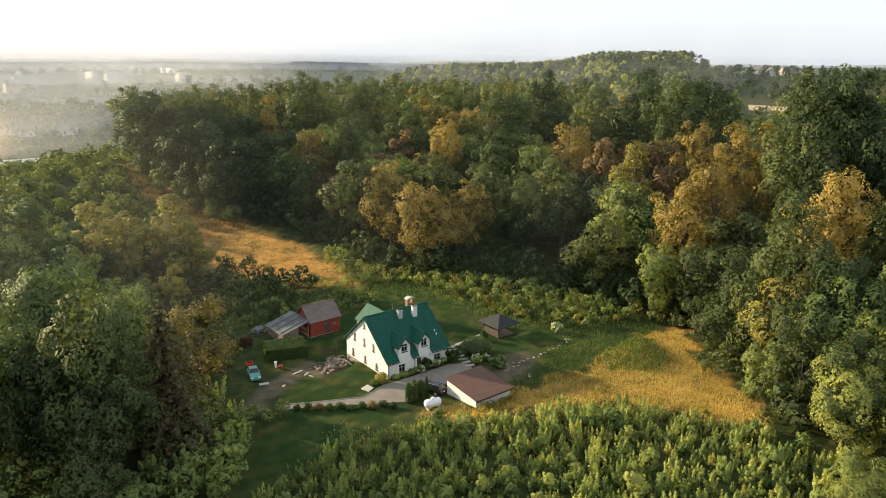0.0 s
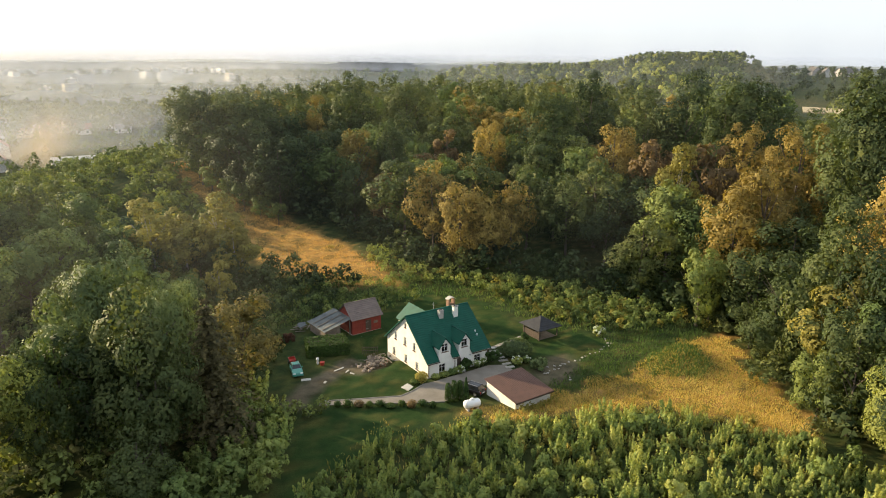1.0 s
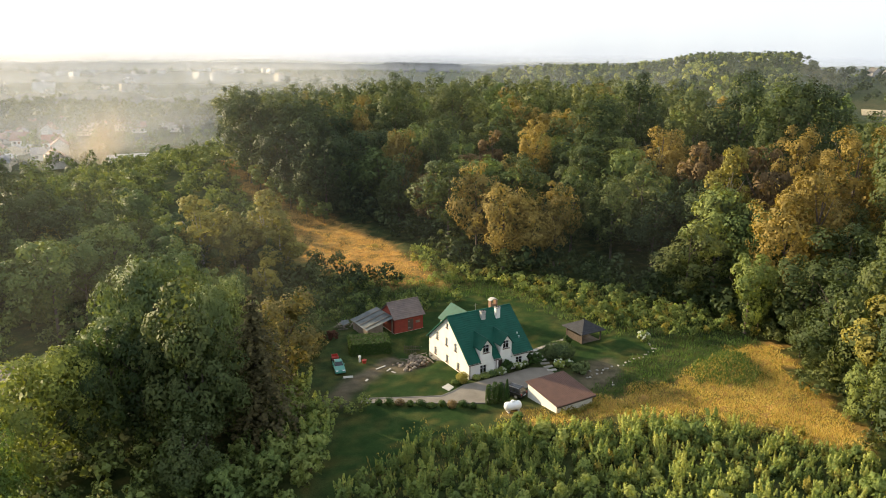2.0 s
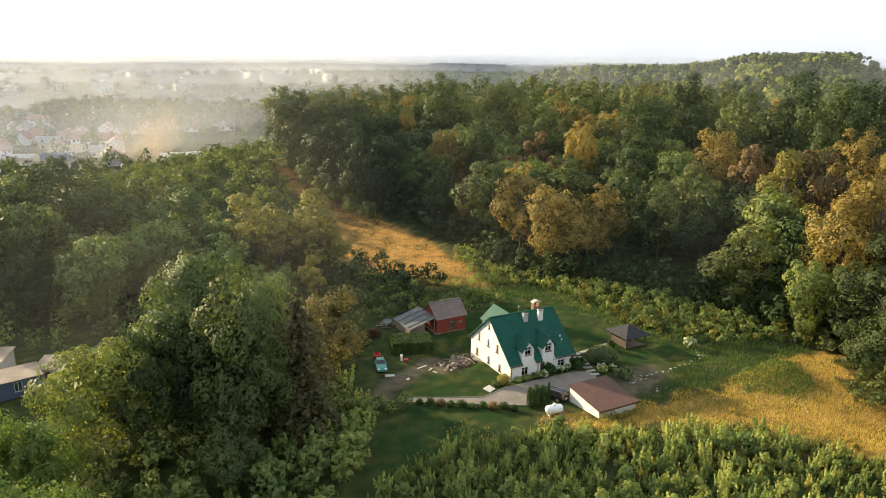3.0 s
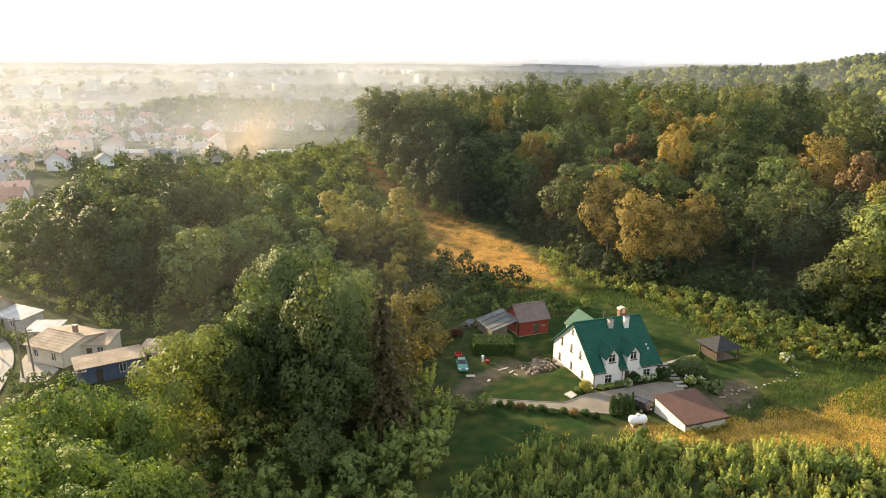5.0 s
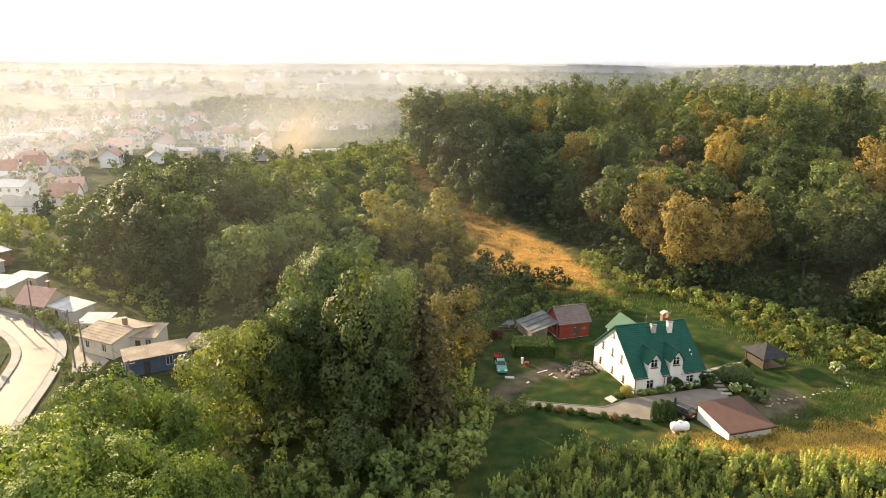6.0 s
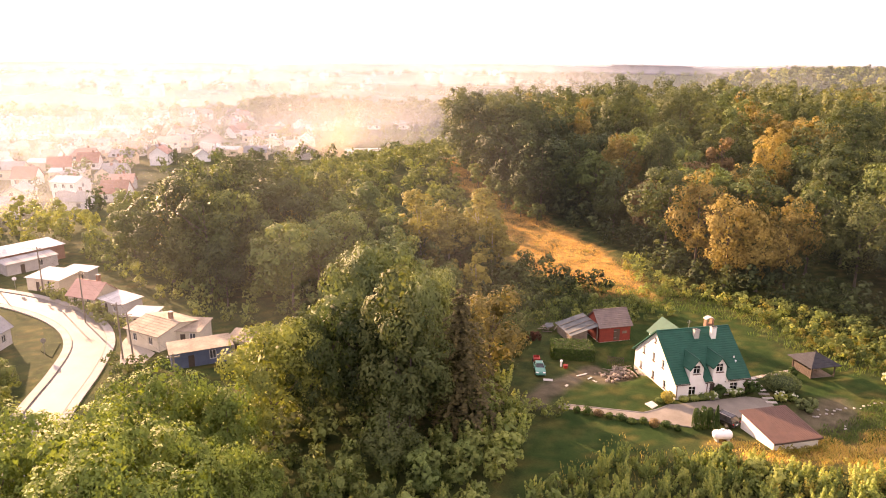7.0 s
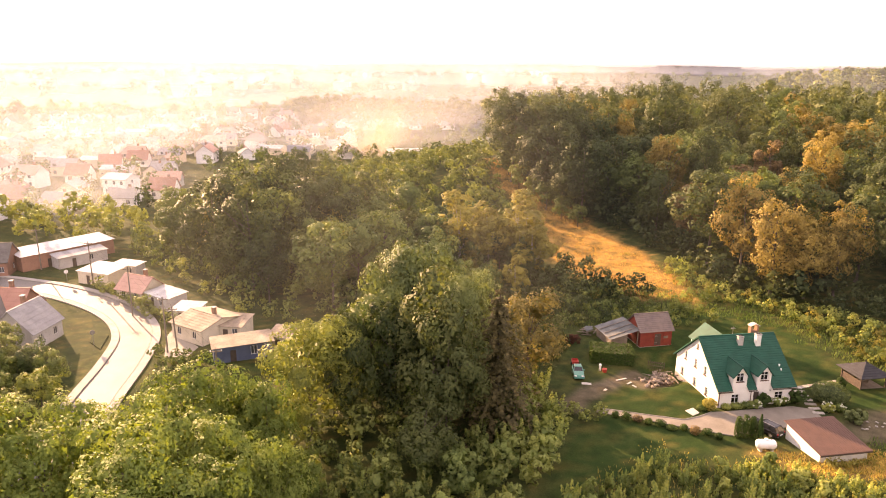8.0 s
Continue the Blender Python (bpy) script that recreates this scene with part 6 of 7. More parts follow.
LEAF_RED = leaf("leaf_red", (0.05, 0.022, 0.014), (0.12, 0.045, 0.026), (0.2, 0.08, 0.04), 0.3)


# ---- garden plants ----
def shrub(name, label, x, y, h, r, n, size, leaf_mat, seed, lobes=8, low=0.0, group="", flowers=0, category="shrub", trim=False):
    rng = np.random.default_rng(seed)
    s = thing(name, pose(x, y, ground_z(x, y) - 0.05), label, category, group)
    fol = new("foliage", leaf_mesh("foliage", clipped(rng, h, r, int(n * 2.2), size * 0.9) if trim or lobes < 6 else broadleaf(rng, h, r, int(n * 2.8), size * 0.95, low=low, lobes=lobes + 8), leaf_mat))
    fol.parent = s
    bm = bmesh.new()
    for k in range(4):
        a = k * 1.6 + seed
        v, f = tube([(0, 0, -0.1), (0.3 * r * math.cos(a), 0.3 * r * math.sin(a), h * 0.35), (0.5 * r * math.cos(a), 0.5 * r * math.sin(a), h * 0.7)], [0.05, 0.035, 0.015], 5)
        vs = [bm.verts.new(p) for p in v]
        for q in f:
            bm.faces.new([vs[i] for i in q])
    part("stems", bm, BARK, s)
    if flowers:
        for k in range(flowers):
            a, e = rng.uniform(0, 6.28), rng.uniform(0.15, 1.2)
            bm = bmesh.new()
            bmesh.ops.create_icosphere(bm, subdivisions=1, radius=rng.uniform(0.10, 0.17))
            p = part("flower_head", bm, FLOWER, s)
            p.location = (r * math.cos(a) * math.cos(e) * 1.02, r * math.sin(a) * math.cos(e) * 1.02, h * 0.5 + h * 0.5 * math.sin(e))
    return s


shrub("box_shrub", "clipped round shrub at the house corner", -8.9, 93.6, 1.7, 0.95, 520, 0.16, LEAF_BIRCH, 101, 5)
shrub("box_shrub", "low dark clipped shrub by the slab", -9.8, 92.9, 0.8, 0.7, 260, 0.15, LEAF_HEDGE, 102, 5)
for k, (x, y, h, r) in enumerate(((-6.9, 95.0, 0.8, 0.7), (-5.7, 95.9, 0.8, 0.8), (-4.6, 96.7, 0.9, 0.8), (-3.9, 97.2, 1.0, 0.6))):
    shrub("border_shrub", "low leafy shrub in the bed along the house front", x, y, h, r, 240, 0.17, LEAF_BUSH, 110 + k, 5, 0, "shrubs along the house front")
shrub("hydrangea", "hydrangea with cream flower heads by the front door", -3.4, 97.2, 1.2, 0.8, 260, 0.2, LEAF_BUSH, 120, 6, 0, "hydrangeas", 16)
shrub("lilac_shrub", "dense dark shrub beside the front door", -2.4, 98.3, 1.9, 1.1, 520, 0.2, LEAF_HEDGE, 121, 7)
shrub("hydrangea", "hydrangea with cream flower heads along the front wall", -0.9, 99.3, 1.2, 0.8, 260, 0.2, LEAF_BUSH, 122, 6, 0, "hydrangeas", 14)
shrub("hydrangea", "hydrangea with cream flower heads along the front wall", 0.1, 100.0, 1.3, 0.8, 260, 0.2, LEAF_BUSH, 123, 6, 0, "hydrangeas", 10)
shrub("yew_shrub", "dark round yew at the far house corner", 1.6, 101.7, 1.8, 1.5, 620, 0.2, LEAF_HEDGE, 124, 8)
shrub("willow_shrub", "broad green garden shrub beside the steps", 5.6, 104.6, 2.7, 2.4, 1700, 0.2, LEAF_WILLOW, 125, 5)
shrub("hydrangea", "white-flowering hydrangea beside the steps", 5.4, 100.9, 1.4, 1.0, 320, 0.2, LEAF_BUSH, 126, 6, 0, "hydrangeas", 9)
shrub("hydrangea", "white-flowering hydrangea beside the steps", 6.8, 101.6, 1.2, 0.8, 260, 0.2, LEAF_BUSH, 127, 6, 0, "hydrangeas", 6)
shrub("spiky_shrub", "grey-green garden shrub behind the garage", 8.6, 99.3, 1.9, 1.5, 700, 0.26, LEAF_WILLOW, 128, 9)
shrub("hydrangea", "white-flowering shrub at the edge of the garden", 19.8, 113.2, 1.9, 1.3, 420, 0.22, LEAF_BUSH, 129, 8, 0, "hydrangeas", 26)
shrub("dwarf_conifer", "small green shrub by the gazebo", 7.0, 109.8, 1.9, 0.9, 420, 0.2, LEAF_HEDGE, 130, 7)
for k, (x, y, h, r) in enumerate(((-4.6, 87.5, 2.9, 0.5), (-3.8, 87.9, 3.1, 0.52), (-3.05, 88.3, 2.9, 0.5), (-2.15, 87.2, 3.9, 0.6))):
    rng = np.random.default_rng(140 + k)
    s = thing("thuja", pose(x, y, ground_z(x, y)), "dark green columnar thuja beside the drive", "thuja", "thujas by the drive")
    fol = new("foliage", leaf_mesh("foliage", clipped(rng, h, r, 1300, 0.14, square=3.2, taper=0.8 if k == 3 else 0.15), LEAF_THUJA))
    fol.parent = s
    part("stem", lathe([(-0.1, 0.08), (h * 0.8, 0.03)], 7, False), BARK, s)
shrub("barberry", "dark red-leaved bush in the grass by the trees", -32.6, 106.6, 1.7, 1.5, 500, 0.2, LEAF_RED, 180, 8)
for k in range(10):
    f = k / 9
    x, y = -19.6 + 13.0 * f, 85.2 + 1.1 * f + 0.25 * math.sin(k * 3.3)
    h = 0.9 + 0.35 * math.sin(k * 2.1) * (k % 2)
    shrub("box_ball", "small clipped shrub lining the edge of the drive", x, y, h, 0.7 if k % 3 else 0.5, 220, 0.14, LEAF_RUST if k in (2, 7) else LEAF_HEDGE, 150 + k, 4, 0, "shrubs lining the drive")


def hedge():
    """Tall clipped hedge block by the barn."""
    rng = np.random.default_rng(170)
    h = thing("hedge", pose(-27.5, 100.4, 0, 0, 0, 20), "large flat-topped clipped green hedge by the barn", "hedge")
    n, (w, d, z) = 9000, (6.4, 4.4, 1.9)
    q = rng.random((n, 3)) * [w, d, z]
    side = rng.integers(0, 4, n)
    nor = np.zeros((n, 3))
    for k, (ax, val, sg) in enumerate(((2, z, 1), (1, 0, -1), (0, 0, -1), (0, w, 1))):
        m = side == k
        q[m, ax] = val + rng.normal(0, 0.08, m.sum())
        nor[m, ax] = sg
    arr = joined([leaf_quads(rng, q, nor + rng.normal(0, 0.5, (n, 3)), 0.24, 0.5 + rng.normal(0, 0.15, n))])
    f = new("foliage", leaf_mesh("foliage", arr, LEAF_HEDGE))
    f.parent = h
    part("twig_core", boxes((0.1, 0.1, 0, w - 0.1, d - 0.1, z - 0.1)), BARK, h)


hedge()


# old boards and sheets piled against the lean-to
pile = thing("scrap_pile", pose(-31.8, 112.0, 0), "pile of old boards and metal sheets by the lean-to", "scrap pile")
rng = np.random.default_rng(190)
for k in range(16):
    p = part("board", boxes((-0.9, -0.1, 0, 0.9, 0.1, 0.05)), OLD_WOOD, pile)
    p.matrix_basis = pose(rng.normal(0, 0.6), rng.normal(0, 0.6), 0.06 + 0.06 * k, rng.uniform(-12, 12), rng.uniform(-14, 14), rng.uniform(0, 180))
for k in range(2):
    p = part("metal_sheet", boxes((-0.7, -0.5, 0, 0.7, 0.5, 0.02)), GREY_SHEET, pile)
    p.matrix_basis = pose(0.3 * k, 0.5 - 0.8 * k, 1.05 + 0.12 * k, 12, -10, 40 * k)


# ---- road in the valley ----
ASPHALT = plain("asphalt", (0.085, 0.083, 0.078), (0.145, 0.139, 0.128), 0.25, 0.68, 0, 6.0, 0.25)
PAVEMENT = plain("pavement_grey", (0.20, 0.19, 0.18), (0.32, 0.31, 0.29), 0.5, 0.85, 0, 9.0, 0.2)
ROAD_LINE = [(-72, 36), (-79, 47), (-85.5, 56), (-91.5, 64.5), (-98.5, 72.5), (-107, 77.6), (-117.5, 80.4), (-130, 81.2), (-142, 79.8), (-158, 76), (-185, 66), (-230, 48)]


def bend(points, n=8):
    """A smooth line through the points."""
    out = []
    p = [Vector(q) for q in points]
    for i in range(len(p) - 1):
        a, b, c, d = p[max(i - 1, 0)], p[i], p[i + 1], p[min(i + 2, len(p) - 1)]
        for k in range(n):
            t = k / n
            out.append(0.5 * (2 * b + (c - a) * t + (2 * a - 5 * b + 4 * c - d) * t * t + (3 * b - a - 3 * c + d) * t**3))
    return out + [p[-1]]


def ribbon(line, lo, hi, lift, thick=0.2):
    bm, rows = bmesh.new(), []
    for i, p in enumerate(line):
        d = (line[min(i + 1, len(line) - 1)] - line[max(i - 1, 0)]).normalized()
        s = Vector((-d.y, d.x))
        rows.append([bm.verts.new((*(p + s * o), ground_z(p.x, p.y) + z)) for o, z in ((lo, lift), (hi, lift), (hi, lift - thick), (lo, lift - thick))])
    for a, b in zip(rows, rows[1:]):
        for k in range(4):
            bm.faces.new((a[k], a[(k + 1) % 4], b[(k + 1) % 4], b[k]))
    return bm


spine = bend(ROAD_LINE)
road = part("road", ribbon(spine, -2.5, 2.6, 0.10), ASPHALT)
tagged(road, "asphalt road curving through the valley, pale in the sun", "road", kind="structure")
for k, (lo, hi) in enumerate(((-3.9, -2.65), (2.75, 3.9))):
    pv = part("pavement", ribbon(spine, lo, hi, 0.22), PAVEMENT)
    tagged(pv, "grey paved footway beside the road", "pavement", kind="structure")
    kb = part("kerb", ribbon(spine, (-2.649 if k == 0 else 2.601), (-2.501 if k == 0 else 2.749), 0.24), KERB)
    tagged(kb, "pale concrete kerb of the road", "kerb", kind="structure")
YARD = plain("pale_gravel", (0.24, 0.21, 0.17), (0.38, 0.34, 0.28), 0.5, 0.95, 0, 12.0, 0.4)
yard = part("forecourt", slab_mesh("forecourt", [(-94, 75), (-87.5, 69), (-84.5, 71), (-86, 74.6), (-92.5, 76.5), (-97, 79.5)], 0.06), YARD)
tagged(yard, "pale gravel forecourt beside the road", "yard", kind="structure")
isle = part("verge", slab_mesh("verge", [(-99, 66), (-103, 70.5), (-108, 73.2), (-112, 73.8), (-108, 71.2), (-103, 67)], 0.16), GROUND)
tagged(isle, "grass verge between the houses and the road", "verge", kind="structure")


# ---- houses ----
def walls(name, dark, light):
    return plain(name, dark, light, 0.7, 0.9, 0, 12.0, 0.15, 0.35)


W_CREAM = walls("cream_render", (0.55, 0.48, 0.36), (0.72, 0.64, 0.50))
W_WHITE = walls("town_white", (0.66, 0.65, 0.62), (0.82, 0.81, 0.78))
W_GREY = walls("grey_render", (0.34, 0.33, 0.31), (0.50, 0.48, 0.45))
W_BRICK = walls("town_brick", (0.20, 0.10, 0.07), (0.34, 0.18, 0.12))
R_RED = walls("red_tiles", (0.24, 0.115, 0.085), (0.38, 0.195, 0.145))
R_PINK = walls("faded_tiles", (0.38, 0.22, 0.17), (0.52, 0.32, 0.25))
R_GREY = walls("grey_sheet", (0.22, 0.22, 0.22), (0.38, 0.37, 0.36))
R_DARK = walls("dark_tiles", (0.07, 0.065, 0.06), (0.14, 0.13, 0.12))
R_PALE = walls("pale_sheet", (0.38, 0.38, 0.375), (0.56, 0.56, 0.55))
R_RUST = plain("weathered_felt", (0.16, 0.12, 0.085), (0.42, 0.34, 0.25), 0.45, 0.9, 0, 5.0, 0.3)
B_BLUE = plain("blue_boards", (0.05, 0.07, 0.12), (0.10, 0.13, 0.19), 1.0, 0.7, 0, 15.0, 0.2)
PANE = plain("far_window_glass", (0.03, 0.035, 0.04), (0.08, 0.09, 0.10), 1.0, 0.12, 0, 10.0, 0)


def gable_house(m, w, d, e, r, wall, roof, label, name="house", category="house", windows=3, storeys=1, chimney=True, group="", over=0.4, door=True):
    """A house with a pitched roof whose ridge runs along x; its windows are set into the two long sides and the gables."""
    h = thing(name, m, label, category, group)
    k = (r - e) / (d / 2)
    X, Y = Vector((1, 0, 0)), Vector((0, 1, 0))
    step = e / storeys
    holes = [(w * (i + 0.5) / windows - 0.5, w * (i + 0.5) / windows + 0.5, s * step + 0.9, s * step + min(2.2, step - 0.25)) for i in range(windows) for s in range(storeys)]
    for y, inn in ((0, Y), (d, -Y)):
        bm = bmesh.new()
        wall_panel(bm, (0, y, 0), X, inn, w, 0.3, -0.4, lambda s: e, holes)
        part("wall", bm, wall, h)
        for a, b, za, zb in holes:
            o = Vector((a, y, za)) if inn == Y else Vector((b, y, za))
            window_unit(h, o, X if inn == Y else -X, -inn, b - a, zb - za, FRAME_WHITE, PANE, None, 1, False, 0.1)
    for x, inn in ((0, X), (w, -X)):
        bm = bmesh.new()
        gh = [(d / 2 - 0.5, d / 2 + 0.5, s * step + 0.9, s * step + min(2.2, step - 0.25)) for s in range(storeys)]
        wall_panel(bm, (x, 0.301, 0), Y, inn, d - 0.602, 0.3, -0.4, lambda s: e + k * min(s + 0.301, d - s - 0.301), [(a - 0.301, b - 0.301, c, z) for a, b, c, z in gh], (d / 2 - 0.301,))
        part("gable_wall", bm, wall, h)
        for a, b, za, zb in gh:
            o = Vector((x, b, za)) if inn == X else Vector((x, a, za))
            window_unit(h, o, -Y if inn == X else Y, -inn, b - a, zb - za, FRAME_WHITE, PANE, None, 1, False, 0.1)
    for y0 in (-over, d + over):
        bm = bmesh.new()
        courses(bm, (-over, y0, e + 0.12 - k * over), (-over, d / 2, r + 0.12), X, w + 2 * over, max(4, int(d / 1.2)), 0.03, 0.10)
        part("roof_slope", bm, roof, h)
    part("ridge", boxes((-over, d / 2 - 0.12, r + 0.06, w + over, d / 2 + 0.12, r + 0.17)), roof, h)
    if chimney:
        c = part("chimney", boxes((w * 0.6, d / 2 + 0.5, e, w * 0.6 + 0.6, d / 2 + 1.1, r + 1.1)), BRICK, h)
        part("cap", boxes((w * 0.6 - 0.06, d / 2 + 0.44, r + 1.101, w * 0.6 + 0.66, d / 2 + 1.16, r + 1.2)), CONCRETE, c)
    return h


def flat_shed(m, w, d, hi, lo, wall, roof, label, name="shed", category="shed", group="", sheets=5, door=True):
    """A low building with a roof that falls one way, in separate sheets."""
    s = thing(name, m, label, category, group)
    X, Y = Vector((1, 0, 0)), Vector((0, 1, 0))
    t = lambda v: lo + (hi - lo) * v / d
    for x in (0, w - 0.2):
        bm = bmesh.new()
        wall_panel(bm, (x, 0, 0), Y, X, d, 0.2, -0.3, t)
        part("side_wall", bm, wall, s)
    bm = bmesh.new()
    wall_panel(bm, (0.201, 0, 0), X, Y, w - 0.402, 0.2, -0.3, lambda v: lo, [(w * 0.25, w * 0.25 + 0.9, 0, min(1.95, lo - 0.1)), (w * 0.6, w * 0.6 + 1.0, 0.8, lo - 0.35)])
    part("front_wall", bm, wall, s)
    part("door", boxes((w * 0.25 + 0.201, 0.06, 0, w * 0.25 + 1.1, 0.12, min(1.94, lo - 0.11))), DARK_WOOD, s)
    window_unit(s, (w * 0.6 + 0.201, 0, 0.8), X, -Y, 1.0, lo - 1.15, FRAME_WHITE, PANE, None, 1)
    bm = bmesh.new()
    wall_panel(bm, (0.201, d, 0), X, -Y, w - 0.402, 0.2, -0.3, lambda v: hi)
    part("rear_wall", bm, wall, s)
    for k in range(sheets):
        x0, x1 = -0.3 + (w + 0.6) * k / sheets, -0.3 + (w + 0.6) * (k + 1) / sheets
        l = 0.02 * (k % 2)
        bm = bmesh.new()
        hexa(bm, [(x0, -0.3, t(-0.3) + 0.03 + l), (x1, -0.3, t(-0.3) + 0.03 + l), (x1, d + 0.3, t(d + 0.3) + 0.03 + l), (x0, d + 0.3, t(d + 0.3) + 0.03 + l), (x0, -0.3, t(-0.3) + 0.09 + l), (x1, -0.3, t(-0.3) + 0.09 + l), (x1, d + 0.3, t(d + 0.3) + 0.09 + l), (x0, d + 0.3, t(d + 0.3) + 0.09 + l)])
        part("roof_sheet", bm, roof, s)
    return s


# by the road
gable_house(pose(-93.2, 75.6, 0, 0, 0, -4), 7.6, 8.6, 2.75, 3.7, W_CREAM, R_RUST, "low cream bungalow with a weathered patchy felt roof", "bungalow", "house", 2, 1, True)
flat_shed(pose(-86.0, 78.4, 0, 0, 0, 20), 4.6, 5.0, 2.9, 2.5, W_CREAM, R_RUST, "cream flat-roofed annex joined to the bungalow", "annex", "house")
flat_shed(pose(-98.6, 80.2, 0, 0, 0, 20), 4.6, 4.0, 2.7, 2.4, W_GREY, R_PALE, "low shed with a bright pale sheet roof", group="sheds by the road")
flat_shed(pose(-95.0, 84.5, 0, 0, 0, 10), 2.4, 2.0, 1.2, 1.0, W_GREY, plain("blue_tarp", (0.12, 0.26, 0.34), (0.2, 0.38, 0.46), 1.0, 0.6, 0, 9.0, 0.2), "low garden box covered with a blue tarpaulin", "garden_box", "box")
flat_shed(pose(-78.6, 71.0, 0, 0, 0, 51), 9.0, 4.0, 2.9, 2.6, B_BLUE, R_RUST, "long blue boarded shed with a pale roof edge", "long_shed", "shed", sheets=7)
flat_shed(pose(-75.3, 79.5, 0, 0, 0, 15), 4.2, 3.6, 2.9, 2.4, W_CREAM, R_RUST, "small cream outhouse beside the trees", "outhouse")
gable_house(pose(-117.6, 83.4, 0, 0, 0, 5), 6.6, 5.6, 2.5, 4.7, W_CREAM, R_PINK, "cottage with a faded pink tiled roof beside the road", "cottage", "house", 2, 1)
flat_shed(pose(-110.8, 84.4, 0, 0, 0, -6), 7.0, 4.4, 2.7, 2.4, W_GREY, R_PALE, "low building with a pale blue-grey sheet roof", group="sheds by the road")
flat_shed(pose(-134, 86.5, 0, 0, 0, 10), 8.0, 6.0, 3.1, 2.7, W_CREAM, R_PALE, "workshop with bright pale sheet roofing", "workshop", "workshop", sheets=7)
flat_shed(pose(-132.5, 93.8, 0, 0, 0, 10), 6.0, 3.0, 2.8, 2.6, W_GREY, R_PALE, "low shed with a bright pale sheet roof", group="sheds by the road")
flat_shed(pose(-146.5, 90.5, 0, 0, 0, 80), 11, 3.6, 2.9, 2.5, W_GREY, R_GREY, "long row of low grey garages", "garage_row", "garages", sheets=9)
flat_shed(pose(-151.4, 85.2, 0, 0, 0, 81.7), 21, 7, 3.9, 3.4, W_BRICK, R_PALE, "long low warehouse with a pale roof and brick wall", "warehouse", "warehouse", sheets=14)
gable_house(pose(-158, 76, 0, 0, 0, 40), 9, 7.5, 3.4, 6.6, W_BRICK, R_DARK, "large brick house with a dark tiled roof", "house", "house", 4, 1)
gable_house(pose(-127, 60.5, 0, 0, 0, 26), 9.5, 7.5, 3.0, 6.4, W_BRICK, R_RED, "street house with a worn red tiled roof", "house", "house", 3, 1, group="street houses")
gable_house(pose(-118.6, 60.5, 0, 0, 0, 118), 8.2, 7.6, 3.2, 6.8, W_GREY, R_DARK, "street house with a steep dark grey roof", "house", "house", 3, 1, group="street houses")
gable_house(pose(-107.5, 60.5, 0, 0, 0, 112), 7.2, 7.4, 3.1, 6.6, W_GREY, R_GREY, "street house with a steep grey roof and pale gable", "house", "house", 2, 1, group="street houses")
gable_house(pose(-203.0, 143.5, 0, 0, 0, 14), 8.6, 7.2, 8.2, 9.6, W_WHITE, R_PALE, "tall white three-storey house with a pale roof", "house", "house", 3, 3)


# poles, wires and road furniture
def pole(x, y, h=9.5, lean=0.0):
    p = thing("utility_pole", pose(x, y, ground_z(x, y), lean, 0, 40), "weathered wooden utility pole beside the road", "pole", "utility poles")
    part("shaft", lathe([(-0.4, 0.15), (h, 0.1)], 10, False), OLD_WOOD, p)
    part("crossarm", boxes((-0.8, -0.06, h - 0.5, 0.8, 0.06, h - 0.38)), OLD_WOOD, p)
    for s in (-0.7, 0.0, 0.7):
        part("insulator", lathe([(h - 0.379, 0.05), (h - 0.25, 0.06), (h - 0.2, 0.03)], 8, False), PLASTIC, p).location.x = s


POLES = [(-88.6, 70.6), (-107.5, 78.9), (-130, 87.0), (-150, 88.5), (-66, 60)]
for x, y in POLES:
    pole(x, y)
pole(-87.2, 71.4, 8.4, 9)
for k, ((ax, ay), (bx, by)) in enumerate(zip([POLES[4]] + POLES[:3], POLES[:4])):
    for s in (-0.5, 0.5):
        pts = [(ax + (bx - ax) * t + s * 0.6, ay + (by - ay) * t + s * 0.8, 9.15 - 3.2 * t * (1 - t)) for t in np.linspace(0, 1, 13)]
        v, f = tube(pts, [0.012] * 13, 5)
        me = bpy.data.meshes.new("wire")
        me.from_pydata(v, [], f)
        me.materials.append(RUBBER)
        tagged(new("power_line", me), "thin overhead power line sagging between the poles", "cable", "power lines")
for x, y, mat in ((-101.4, 66.6, METAL_GREY), (-126, 86.2, PLASTIC), (-136.5, 85.6, PLASTIC)):
    s = thing("road_sign", pose(x, y, 0, 0, 0, -35), "round road sign on a grey post", "sign", "road signs")
    part("post", lathe([(-0.2, 0.04), (2.6, 0.04)], 8, False), METAL_GREY, s)
    d = part("disc", lathe([(-0.02, 0.4), (0.02, 0.4)], 16, True), mat, s)
    d.matrix_basis = pose(-0.08, 0, 2.3)


# ---- the town in the plain ----
def polar(az, d):
    a = radians(az)
    return d * math.sin(a), d * math.cos(a)


def town_spots(lo, hi, near, far, spacing, seed, limit):
    """Seeded places between two bearings and two distances."""
    poly = [polar(lo + (hi - lo) * k / 8, near) for k in range(9)] + [polar(hi - (hi - lo) * k / 8, far) for k in range(9)]
    return scatter(poly, spacing, seed, limit)


